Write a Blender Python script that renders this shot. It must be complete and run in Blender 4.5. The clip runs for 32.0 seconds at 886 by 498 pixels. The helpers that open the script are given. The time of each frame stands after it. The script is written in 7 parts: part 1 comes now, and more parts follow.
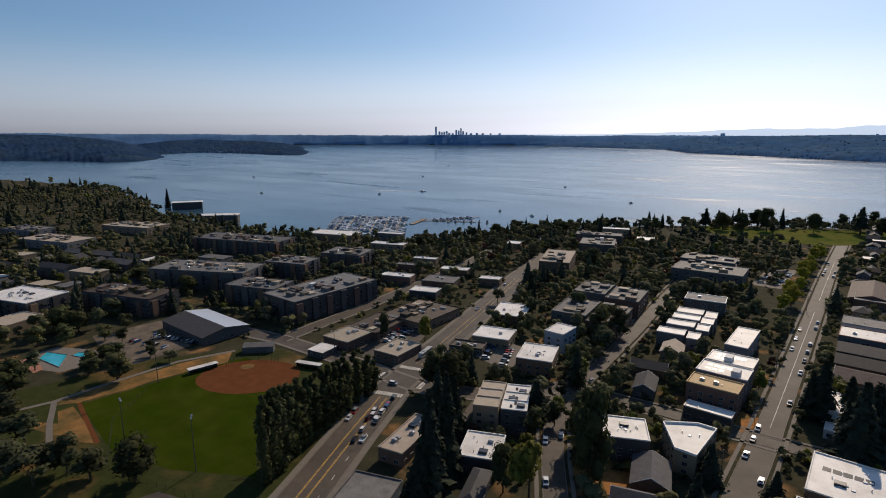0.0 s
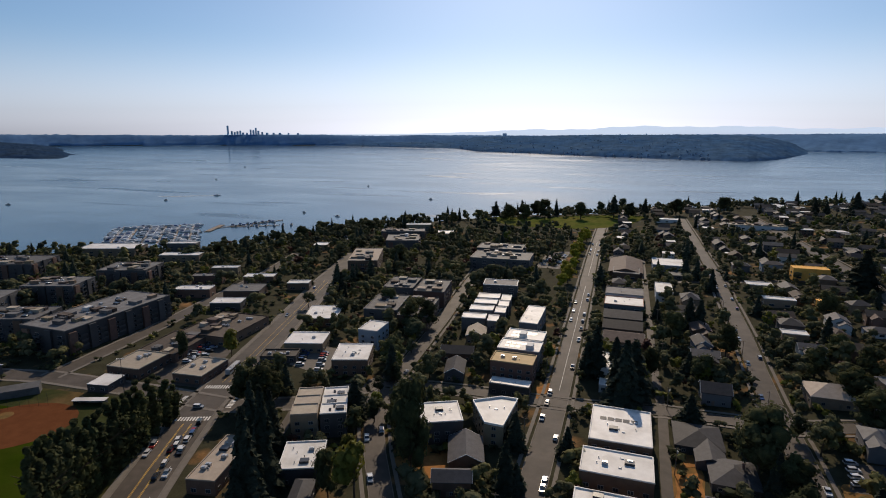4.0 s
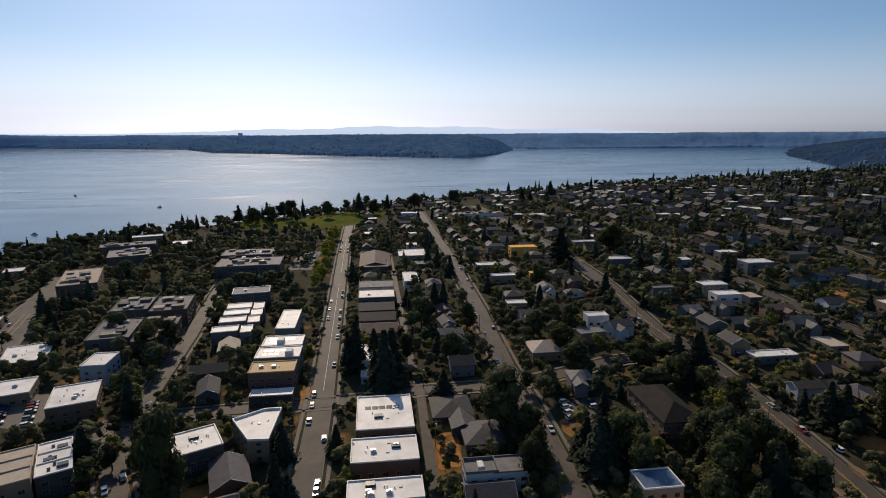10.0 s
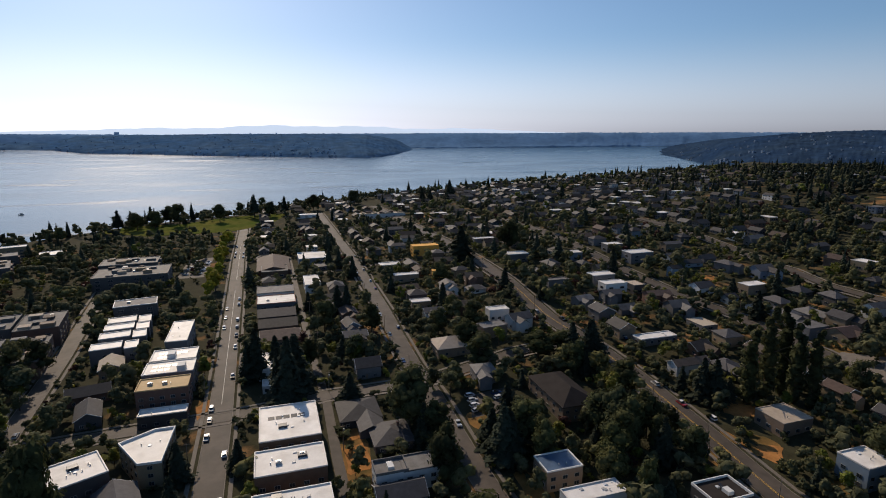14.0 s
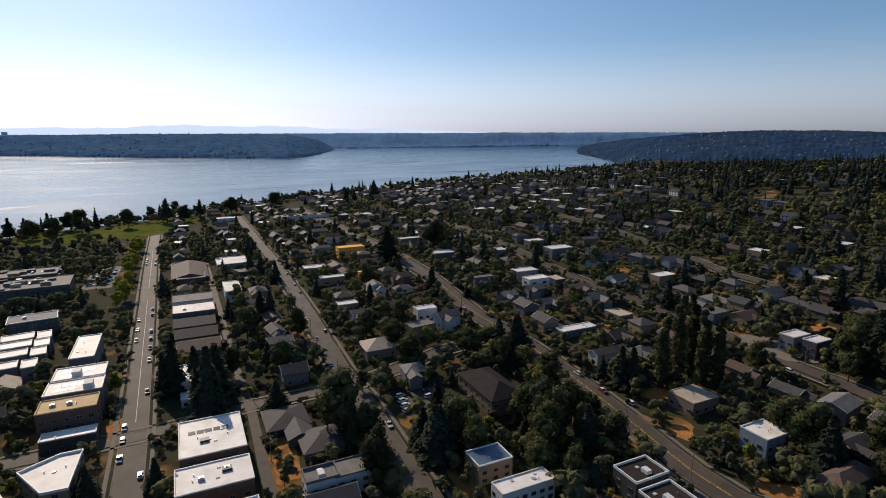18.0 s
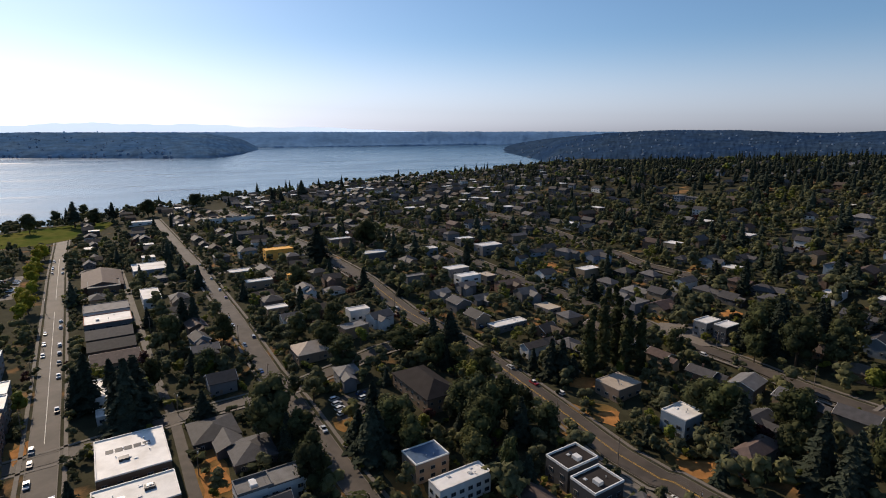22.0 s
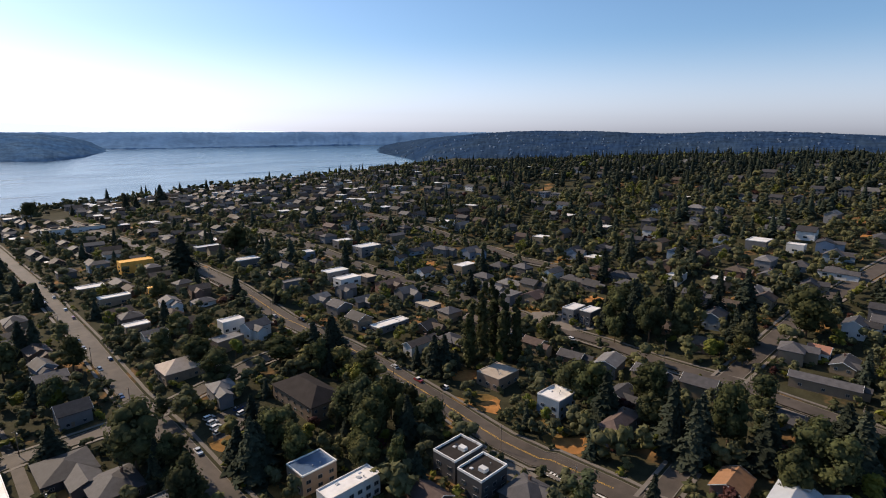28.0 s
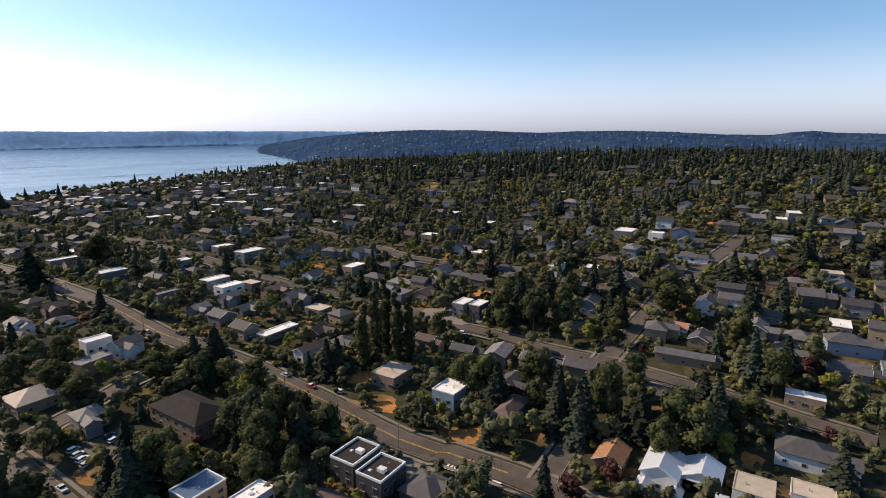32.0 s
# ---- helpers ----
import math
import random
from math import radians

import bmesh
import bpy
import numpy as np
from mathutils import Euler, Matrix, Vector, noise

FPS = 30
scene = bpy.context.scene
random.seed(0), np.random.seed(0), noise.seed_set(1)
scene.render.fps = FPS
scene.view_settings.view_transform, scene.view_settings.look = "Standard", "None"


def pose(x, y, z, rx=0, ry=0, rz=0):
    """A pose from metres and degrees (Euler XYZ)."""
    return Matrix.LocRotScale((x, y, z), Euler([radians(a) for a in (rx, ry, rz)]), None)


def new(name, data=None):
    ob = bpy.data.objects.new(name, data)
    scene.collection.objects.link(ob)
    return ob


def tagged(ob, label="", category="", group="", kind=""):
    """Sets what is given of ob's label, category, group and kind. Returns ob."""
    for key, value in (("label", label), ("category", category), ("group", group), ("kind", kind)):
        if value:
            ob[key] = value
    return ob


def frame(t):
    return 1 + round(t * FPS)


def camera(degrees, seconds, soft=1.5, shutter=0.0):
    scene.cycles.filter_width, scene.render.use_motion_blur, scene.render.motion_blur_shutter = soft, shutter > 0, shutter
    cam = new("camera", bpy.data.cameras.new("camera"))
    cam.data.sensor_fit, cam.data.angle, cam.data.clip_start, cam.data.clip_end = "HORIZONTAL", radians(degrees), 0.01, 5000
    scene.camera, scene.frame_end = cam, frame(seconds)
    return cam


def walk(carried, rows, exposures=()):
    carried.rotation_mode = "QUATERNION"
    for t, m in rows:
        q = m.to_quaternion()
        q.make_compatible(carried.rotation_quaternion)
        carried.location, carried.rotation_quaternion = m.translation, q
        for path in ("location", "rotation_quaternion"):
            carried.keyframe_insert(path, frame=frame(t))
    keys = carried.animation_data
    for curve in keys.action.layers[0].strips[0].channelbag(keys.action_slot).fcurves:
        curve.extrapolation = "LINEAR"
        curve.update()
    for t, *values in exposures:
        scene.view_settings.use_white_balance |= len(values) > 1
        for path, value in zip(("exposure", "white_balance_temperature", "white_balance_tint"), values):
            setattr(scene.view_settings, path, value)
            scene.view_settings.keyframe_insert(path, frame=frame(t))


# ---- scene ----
cam = camera(77.54, 32.0, soft=1.0)
PATH = [
    (0.0, pose(0, 0, 120, 78.33, -0.00, 38.84)),
    (1.0, pose(0, 0, 120, 78.32, 0.06, 34.65)),
    (2.0, pose(0, 0, 120, 78.34, 0.06, 29.37)),
    (3.0, pose(0, 0, 120, 78.37, 0.11, 23.93)),
    (3.5, pose(0, 0, 120, 78.34, 0.03, 21.29)),
    (5.5, pose(0, 0, 120, 78.25, 0.04, 10.93)),
    (6.0, pose(0, 0, 120, 78.24, 0.02, 8.45)),
    (7.0, pose(0, 0, 120, 78.29, 0.05, 3.92)),
    (8.0, pose(0, 0, 120, 78.30, 0.07, -0.22)),
    (9.0, pose(0, 0, 120, 78.26, 0.08, -4.01)),
    (10.0, pose(0, 0, 120, 78.27, 0.08, -7.36)),
    (11.0, pose(0, 0, 120, 78.28, 0.07, -10.27)),
    (12.0, pose(0, 0, 120, 78.26, 0.04, -12.99)),
    (13.0, pose(0, 0, 120, 78.23, 0.03, -15.38)),
    (14.0, pose(0, 0, 120, 78.24, -0.04, -17.67)),
    (15.0, pose(0, 0, 120, 78.22, -0.08, -19.82)),
    (15.5, pose(0, 0, 120, 78.23, -0.08, -20.89)),
    (17.5, pose(0, 0, 120, 78.24, -0.04, -24.50)),
    (18.0, pose(0, 0, 120, 78.24, -0.02, -25.48)),
    (19.0, pose(0, 0, 120, 78.19, -0.04, -27.31)),
    (20.0, pose(0, 0, 120, 78.18, -0.03, -28.98)),
    (21.0, pose(0, 0, 120, 78.14, -0.09, -30.80)),
    (22.0, pose(0, 0, 120, 78.15, -0.10, -32.70)),
    (23.0, pose(0, 0, 120, 78.18, -0.11, -34.70)),
    (24.0, pose(0, 0, 120, 78.18, -0.09, -36.59)),
    (25.0, pose(0, 0, 120, 78.17, -0.11, -38.49)),
    (25.5, pose(0, 0, 120, 78.18, -0.14, -39.40)),
    (27.5, pose(0, 0, 120, 78.19, -0.08, -44.15)),
    (28.0, pose(0, 0, 120, 78.22, -0.13, -45.49)),
    (29.0, pose(0, 0, 120, 78.18, -0.10, -48.19)),
    (30.0, pose(0, 0, 120, 78.19, -0.12, -50.85)),
    (31.0, pose(0, 0, 120, 78.17, -0.11, -53.86)),
    (32.0, pose(0, 0, 120, 78.17, -0.09, -57.20)),
]
EXPOSURES = ((0.0, 0.10, 6400, 14), (8.0, 0.06, 6400, 14), (20.0, 0.34, 6400, 14), (26.0, 0.62, 6450, 15), (32.0, 1.02, 6550, 16))
walk(cam, PATH, EXPOSURES)

# ---- world and sun ----
SUN_EL, SUN_AZ = 34.0, -10.2          # degrees; bearing is measured clockwise from +y
world = bpy.data.worlds.new("world")
scene.world = world
world.use_nodes = True
wn = world.node_tree.nodes
sky = wn.new("ShaderNodeTexSky")
sky.sky_type = 'NISHITA'
sky.sun_disc = False
sky.sun_elevation = radians(SUN_EL)
sky.sun_rotation = radians(SUN_AZ)
sky.altitude = 100
sky.air_density, sky.dust_density, sky.ozone_density = 0.9, 0.8, 6.0
wl = world.node_tree.links
clear, haze = wn.new("ShaderNodeHueSaturation"), wn.new("ShaderNodeHueSaturation")     # blue above, a colourless haze along the horizon
clear.inputs["Saturation"].default_value, haze.inputs["Saturation"].default_value = 0.98, 0.15
clear.inputs["Hue"].default_value, haze.inputs["Value"].default_value = 0.490, 1.08
coord, split, low, sky_mix = wn.new("ShaderNodeTexCoord"), wn.new("ShaderNodeSeparateXYZ"), wn.new("ShaderNodeMapRange"), wn.new("ShaderNodeMix")
sky_mix.data_type, low.interpolation_type = 'RGBA', 'SMOOTHSTEP'
for i, v in enumerate((-0.02, 0.17, 1.0, 0.0), 1):
    low.inputs[i].default_value = v
wl.new(coord.outputs["Generated"], split.inputs[0])
wl.new(split.outputs["Z"], low.inputs[0])
wl.new(low.outputs[0], sky_mix.inputs[0])
cool = wn.new("ShaderNodeMix")
cool.data_type, cool.blend_type = 'RGBA', 'MULTIPLY'
cool.inputs[0].default_value, cool.inputs[7].default_value = 1.0, (0.93, 0.985, 1.12, 1)
wl.new(haze.outputs[0], cool.inputs[6])
for k, node, out in ((6, clear, clear.outputs[0]), (7, haze, cool.outputs[2])):
    wl.new(sky.outputs[0], node.inputs["Color"])
    wl.new(out, sky_mix.inputs[k])
wl.new(sky_mix.outputs[2], wn["Background"].inputs[0])
wn["Background"].inputs[1].default_value = 0.080
sun = new("sun", bpy.data.lights.new("sun", 'SUN'))
sun.data.energy, sun.data.angle, sun.data.color = 3.2, radians(0.53), (1.0, 0.83, 0.61)
sun_way = Vector((math.sin(radians(SUN_AZ)) * math.cos(radians(SUN_EL)), math.cos(radians(SUN_AZ)) * math.cos(radians(SUN_EL)), math.sin(radians(SUN_EL))))
sun.matrix_world = sun_way.to_track_quat("Z", "Y").to_matrix().to_4x4()

# ---- materials ----


def material(name, colour, rough=0.8, metal=0.0, var=0.25, scale=1.5, fine=12.0, tint=None, tint_scale=0.2, per_object=0.0, bump=0.0, spec=0.5, steps=(0.35, 0.65)):
    """Base colour with two scales of noise in world metres; tint mixes a second colour in by large patches; per_object varies the value object by object."""
    m = bpy.data.materials.new(name)
    m.use_nodes = True
    n, l = m.node_tree.nodes, m.node_tree.links
    b = n["Principled BSDF"]
    b.inputs["Roughness"].default_value, b.inputs["Metallic"].default_value = rough, metal
    b.inputs["Specular IOR Level"].default_value = spec
    geo = n.new("ShaderNodeNewGeometry")

    def tex(s, detail=3.0):
        t = n.new("ShaderNodeTexNoise")
        t.inputs["Scale"].default_value, t.inputs["Detail"].default_value = s, detail
        l.new(geo.outputs["Position"], t.inputs["Vector"])
        return t
    col = n.new("ShaderNodeRGB")
    col.outputs[0].default_value = (*colour, 1)
    out = col.outputs[0]
    if tint:
        ramp = n.new("ShaderNodeMapRange")
        ramp.inputs[1].default_value, ramp.inputs[2].default_value = steps
        l.new(tex(tint_scale, 5.0).outputs[0], ramp.inputs[0])
        mix = n.new("ShaderNodeMix")
        mix.data_type = 'RGBA'
        l.new(ramp.outputs[0], mix.inputs[0])
        l.new(out, mix.inputs[6])
        mix.inputs[7].default_value = (*tint, 1)
        out = mix.outputs[2]
    hsv = n.new("ShaderNodeHueSaturation")
    l.new(out, hsv.inputs["Color"])
    add = n.new("ShaderNodeMath")
    add.operation = 'ADD'
    coarse, small = n.new("ShaderNodeMapRange"), n.new("ShaderNodeMapRange")
    l.new(tex(scale).outputs[0], coarse.inputs[0])
    l.new(tex(fine, 2.0).outputs[0], small.inputs[0])
    for r, v in ((coarse, var), (small, var * 0.6)):
        r.inputs[1].default_value, r.inputs[2].default_value = 0.25, 0.75
        r.inputs[3].default_value, r.inputs[4].default_value = 0.5 - v / 2, 0.5 + v / 2
    l.new(coarse.outputs[0], add.inputs[0])
    l.new(small.outputs[0], add.inputs[1])
    val = add.outputs[0]
    if per_object:
        info, pr, mul = n.new("ShaderNodeObjectInfo"), n.new("ShaderNodeMapRange"), n.new("ShaderNodeMath")
        mul.operation = 'MULTIPLY'
        pr.inputs[3].default_value, pr.inputs[4].default_value = 1 - per_object, 1 + per_object
        l.new(info.outputs["Random"], pr.inputs[0])
        l.new(pr.outputs[0], mul.inputs[0])
        l.new(val, mul.inputs[1])
        val = mul.outputs[0]
        hr = n.new("ShaderNodeMapRange")
        hr.inputs[3].default_value, hr.inputs[4].default_value = 0.5 - per_object * 0.06, 0.5 + per_object * 0.06
        wob = n.new("ShaderNodeMath")
        wob.operation = 'FRACT'
        big = n.new("ShaderNodeMath")
        big.operation = 'MULTIPLY'
        big.inputs[1].default_value = 37.7
        l.new(info.outputs["Random"], big.inputs[0])
        l.new(big.outputs[0], wob.inputs[0])
        l.new(wob.outputs[0], hr.inputs[0])
        l.new(hr.outputs[0], hsv.inputs["Hue"])
    l.new(val, hsv.inputs["Value"])
    l.new(hsv.outputs[0], b.inputs["Base Color"])
    if bump:
        bm_ = n.new("ShaderNodeBump")
        bm_.inputs["Strength"].default_value, bm_.inputs["Distance"].default_value = bump, 0.1
        l.new(tex(fine).outputs[0], bm_.inputs["Height"])
        l.new(bm_.outputs[0], b.inputs["Normal"])
    return m


GROUND = material("yard_ground", (0.044, 0.042, 0.024), 0.95, tint=(0.26, 0.14, 0.058), tint_scale=0.045, var=0.6, scale=0.15, fine=1.5, steps=(0.59, 0.72), spec=0.05)
TURF = material("watered_turf", (0.026, 0.043, 0.003), 0.95, tint=(0.039, 0.051, 0.006), tint_scale=0.06, var=0.3, scale=0.1, fine=2.0, spec=0.0)
LAWN = material("park_lawn_grass", (0.075, 0.100, 0.022), 0.95, tint=(0.13, 0.125, 0.035), tint_scale=0.03, var=0.35, scale=0.12, fine=1.0, spec=0.0)
DRY = material("dry_grass", (0.27, 0.140, 0.048), 0.95, tint=(0.10, 0.075, 0.028), tint_scale=0.09, var=0.4, scale=0.4, fine=3.0, spec=0.05)
CLAY = material("bare_orange_earth", (0.40, 0.185, 0.062), 0.95, tint=(0.27, 0.130, 0.046), tint_scale=0.2, var=0.3, scale=0.5, fine=3.0, spec=0.03)
PARK = material("park_grass", (0.036, 0.042, 0.012), 0.95, tint=(0.12, 0.075, 0.03), tint_scale=0.035, var=0.4, scale=0.3, fine=2.0, steps=(0.5, 0.68), spec=0.05)
DIRT = material("infield_clay", (0.13, 0.05, 0.022), 0.95, var=0.3, scale=0.2, fine=2.0, spec=0.0)
ASPHALT = material("asphalt", (0.062, 0.052, 0.043), 0.72, tint=(0.092, 0.076, 0.063), tint_scale=0.08, var=0.3, scale=0.3, fine=4.0, spec=0.2)
CONCRETE = material("concrete", (0.17, 0.150, 0.128), 0.85, var=0.25, scale=0.5, fine=5.0, per_object=0.08, spec=0.15)
TAN_LOT = material("dusty_asphalt", (0.17, 0.135, 0.10), 0.85, tint=(0.10, 0.085, 0.07), tint_scale=0.12, var=0.35, scale=0.4, fine=4.0, spec=0.1)
PAINT_Y = material("yellow_line_paint", (0.55, 0.33, 0.05), 0.7, var=0.4, scale=0.6)
PAINT_W = material("white_line_paint", (0.62, 0.6, 0.56), 0.7, var=0.35, scale=0.6)
ROOF_W = material("white_roof_membrane", (0.70, 0.675, 0.64), 0.55, tint=(0.50, 0.47, 0.43), tint_scale=0.12, var=0.14, scale=0.4, fine=3.0, per_object=0.10, steps=(0.45, 0.75), spec=0.25)
ROOF_G = material("grey_roof_membrane", (0.135, 0.13, 0.127), 0.7, var=0.5, scale=0.3, fine=3.0, per_object=0.25, spec=0.15)
ROOF_D = material("dark_shingle_roof", (0.068, 0.065, 0.067), 0.7, var=0.4, scale=0.5, fine=5.0, per_object=0.45, bump=0.3, spec=0.2)
ROOF_K = material("near_black_shingle_roof", (0.036, 0.031, 0.029), 0.85, var=0.3, scale=0.3, fine=4.0, spec=0.05)
ROOF_B = material("brown_shingle_roof", (0.095, 0.072, 0.060), 0.7, var=0.4, scale=0.5, fine=5.0, per_object=0.35, bump=0.3, spec=0.1)
ROOF_C = material("cedar_shingle_roof", (0.26, 0.14, 0.075), 0.75, var=0.35, scale=0.5, fine=5.0, bump=0.3, spec=0.08)
ROOF_T = material("tan_gravel_roof", (0.40, 0.34, 0.27), 0.8, var=0.25, scale=0.4, fine=4.0, per_object=0.15, spec=0.1)
ROOF_O = material("bare_plywood", (0.80, 0.42, 0.09), 0.75, var=0.3, scale=0.5, fine=3.0, per_object=0.1, spec=0.2)
ROOF_Y = material("buff_roof_membrane", (0.52, 0.37, 0.19), 0.7, var=0.2, scale=0.4, fine=3.0, spec=0.15)
ROOF_M = material("pale_metal_roof", (0.55, 0.58, 0.62), 0.35, 0.3, var=0.12, scale=0.4, fine=3.0)
ROOF_S = material("blue_grey_roof_coating", (0.07, 0.115, 0.19), 0.4, var=0.35, scale=0.5, fine=3.0)
WALL_W = material("white_siding", (0.56, 0.56, 0.55), 0.7, var=0.12, scale=0.5, per_object=0.10)
WALL_G = material("grey_siding", (0.13, 0.13, 0.135), 0.75, var=0.18, scale=0.5, per_object=0.3)
WALL_B = material("blue_grey_siding", (0.19, 0.235, 0.285), 0.75, var=0.18, scale=0.5, per_object=0.25)
WALL_T = material("tan_stucco", (0.22, 0.165, 0.11), 0.8, var=0.18, scale=0.5, per_object=0.25)
WALL_R = material("brown_brick", (0.13, 0.078, 0.055), 0.85, var=0.3, scale=0.5, fine=6.0, per_object=0.25)
WALL_D = material("charcoal_siding", (0.058, 0.057, 0.060), 0.7, var=0.2, scale=0.5, per_object=0.3)
GLASS = material("window_glass", (0.03, 0.04, 0.05), 0.06, var=0.3, scale=0.3, per_object=0.3, spec=0.8)
FRAME = material("window_frame_paint", (0.30, 0.29, 0.28), 0.6, var=0.15, per_object=0.4)
TRIM = material("white_trim", (0.7, 0.7, 0.68), 0.6, var=0.1)
METAL = material("galvanised_metal", (0.42, 0.43, 0.44), 0.45, 0.6, var=0.2)
BLACK = material("black_panel", (0.03, 0.032, 0.038), 0.3, var=0.2)
WOOD = material("weathered_wood", (0.20, 0.15, 0.11), 0.85, var=0.3, scale=1.0)
BARK = material("bark", (0.09, 0.065, 0.045), 0.95, var=0.4, scale=2.0, spec=0.1)
LEAF_C = material("conifer_needles", (0.038, 0.046, 0.032), 0.85, var=0.6, scale=0.5, fine=2.5, per_object=0.3, spec=0.04)
LEAF_D = material("broad_leaves", (0.070, 0.077, 0.042), 0.8, tint=(0.130, 0.134, 0.050), tint_scale=0.035, var=0.6, scale=0.4, fine=2.5, per_object=0.45, spec=0.05, steps=(0.48, 0.7))
LEAF_G = material("deep_green_leaves", (0.050, 0.058, 0.031), 0.85, tint=(0.084, 0.090, 0.037), tint_scale=0.05, var=0.6, scale=0.4, fine=2.5, per_object=0.3, spec=0.04)
LEAF_Y = material("yellow_green_leaves", (0.15, 0.160, 0.03), 0.65, var=0.5, scale=0.5, fine=2.5, per_object=0.3, spec=0.15)
LEAF_B = material("bright_street_tree_leaves", (0.26, 0.25, 0.03), 0.7, var=0.4, scale=0.5, fine=2.5, per_object=0.2, spec=0.05)
LEAF_P = material("dark_red_leaves", (0.07, 0.03, 0.025), 0.65, var=0.5, scale=0.5, fine=2.5, per_object=0.3, spec=0.15)
# aerial haze is mixed into these forest colours, paler for the farther woods
HAZE_BLUE_WOOD = material("haze_blue_forest", (0.046, 0.105, 0.205), 0.95, tint=(0.070, 0.125, 0.200), tint_scale=0.006, var=0.7, scale=0.02, fine=0.11, spec=0.0)
HAZE_DARK_WOOD = material("dark_haze_forest", (0.020, 0.044, 0.094), 0.95, tint=(0.030, 0.054, 0.092), tint_scale=0.006, var=0.7, scale=0.02, fine=0.11, spec=0.0)
HAZE_WOOD = material("pale_haze_forest", (0.105, 0.195, 0.33), 0.95, var=0.4, scale=0.006, fine=0.03, spec=0.0)
# walls of towers, bridge and far houses carry the haze in their base colour
TOWER = material("haze_tinted_tower", (0.42, 0.52, 0.63), 0.7, var=0.2, scale=0.02, per_object=0.2, spec=0.1)
HAZE_HOUSE = material("haze_tinted_house", (0.26, 0.31, 0.38), 0.9, var=0.5, scale=0.01, fine=0.05, spec=0.0)
MOUNTAIN = material("haze_glow_mountain", (0.4, 0.46, 0.54), 1.0, var=0.1, scale=0.002, fine=0.01, spec=0.0)
# emission stands in for haze and lifts the range near the sky's brightness
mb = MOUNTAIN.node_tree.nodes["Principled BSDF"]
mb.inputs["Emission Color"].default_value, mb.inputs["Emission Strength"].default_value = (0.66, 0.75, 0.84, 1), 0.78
POOL = material("pool_water", (0.04, 0.42, 0.55), 0.08, var=0.2, scale=0.3)
BRICK_DECK = material("brick_paving", (0.30, 0.14, 0.09), 0.85, var=0.3, scale=0.5)
RUBBER = material("rubber", (0.02, 0.02, 0.02), 0.8, var=0.2)
HULL = material("white_gelcoat", (0.52, 0.53, 0.54), 0.4, var=0.15, per_object=0.4)
CANVAS = material("blue_boat_canvas", (0.05, 0.09, 0.2), 0.8, var=0.2)


def translucent(m, share=0.35):
    """Thin leaves let part of the light through."""
    n, l = m.node_tree.nodes, m.node_tree.links
    b = n["Principled BSDF"]
    t, mix = n.new("ShaderNodeBsdfTranslucent"), n.new("ShaderNodeMixShader")
    l.new(b.inputs["Base Color"].links[0].from_socket, t.inputs["Color"])
    mix.inputs[0].default_value = share
    l.new(b.outputs[0], mix.inputs[1])
    l.new(t.outputs[0], mix.inputs[2])
    l.new(mix.outputs[0], n["Material Output"].inputs["Surface"])


for leaf in (LEAF_D, LEAF_G, LEAF_Y, LEAF_B, LEAF_P):
    translucent(leaf, 0.34)
translucent(LEAF_C, 0.15)


def water_material():
    """Ruffled lake: short waves, calm lanes and a few wind-roughened streaks."""
    m = bpy.data.materials.new("lake_water")
    m.use_nodes = True
    n, l = m.node_tree.nodes, m.node_tree.links
    b = n["Principled BSDF"]
    b.inputs["Base Color"].default_value = (0.030, 0.072, 0.115, 1)
    b.inputs["IOR"].default_value = 1.33
    geo = n.new("ShaderNodeNewGeometry")

    def tex(scale, detail, stretch=(1, 1, 1)):
        t, k = n.new("ShaderNodeTexNoise"), n.new("ShaderNodeMapping")
        k.inputs["Scale"].default_value = stretch
        t.inputs["Scale"].default_value, t.inputs["Detail"].default_value = scale, detail
        l.new(geo.outputs["Position"], k.inputs["Vector"])
        l.new(k.outputs[0], t.inputs["Vector"])
        return t.outputs[0]

    def ramp(src, a, c, lo, hi):
        r = n.new("ShaderNodeMapRange")
        for i, v in enumerate((a, c, lo, hi), 1):
            r.inputs[i].default_value = v
        l.new(src, r.inputs[0])
        return r.outputs[0]
    lanes = ramp(tex(0.0026, 7.0, (1, 2.2, 1)), 0.38, 0.62, 0.17, 0.23)
    gusts = ramp(tex(0.0042, 4.0, (0.55, 2.6, 1)), 0.60, 0.68, 0.0, 0.10)
    add = n.new("ShaderNodeMath")
    l.new(lanes, add.inputs[0])
    l.new(gusts, add.inputs[1])
    l.new(add.outputs[0], b.inputs["Roughness"])
    b1, b2 = n.new("ShaderNodeBump"), n.new("ShaderNodeBump")
    b1.inputs["Strength"].default_value, b1.inputs["Distance"].default_value = 0.10, 0.4
    b2.inputs["Strength"].default_value, b2.inputs["Distance"].default_value = 0.16, 0.12
    l.new(tex(0.03, 4.0), b1.inputs["Height"])
    l.new(tex(0.35, 3.0), b2.inputs["Height"])
    l.new(b1.outputs[0], b2.inputs["Normal"])
    l.new(b2.outputs[0], b.inputs["Normal"])
    return m


WATER = water_material()


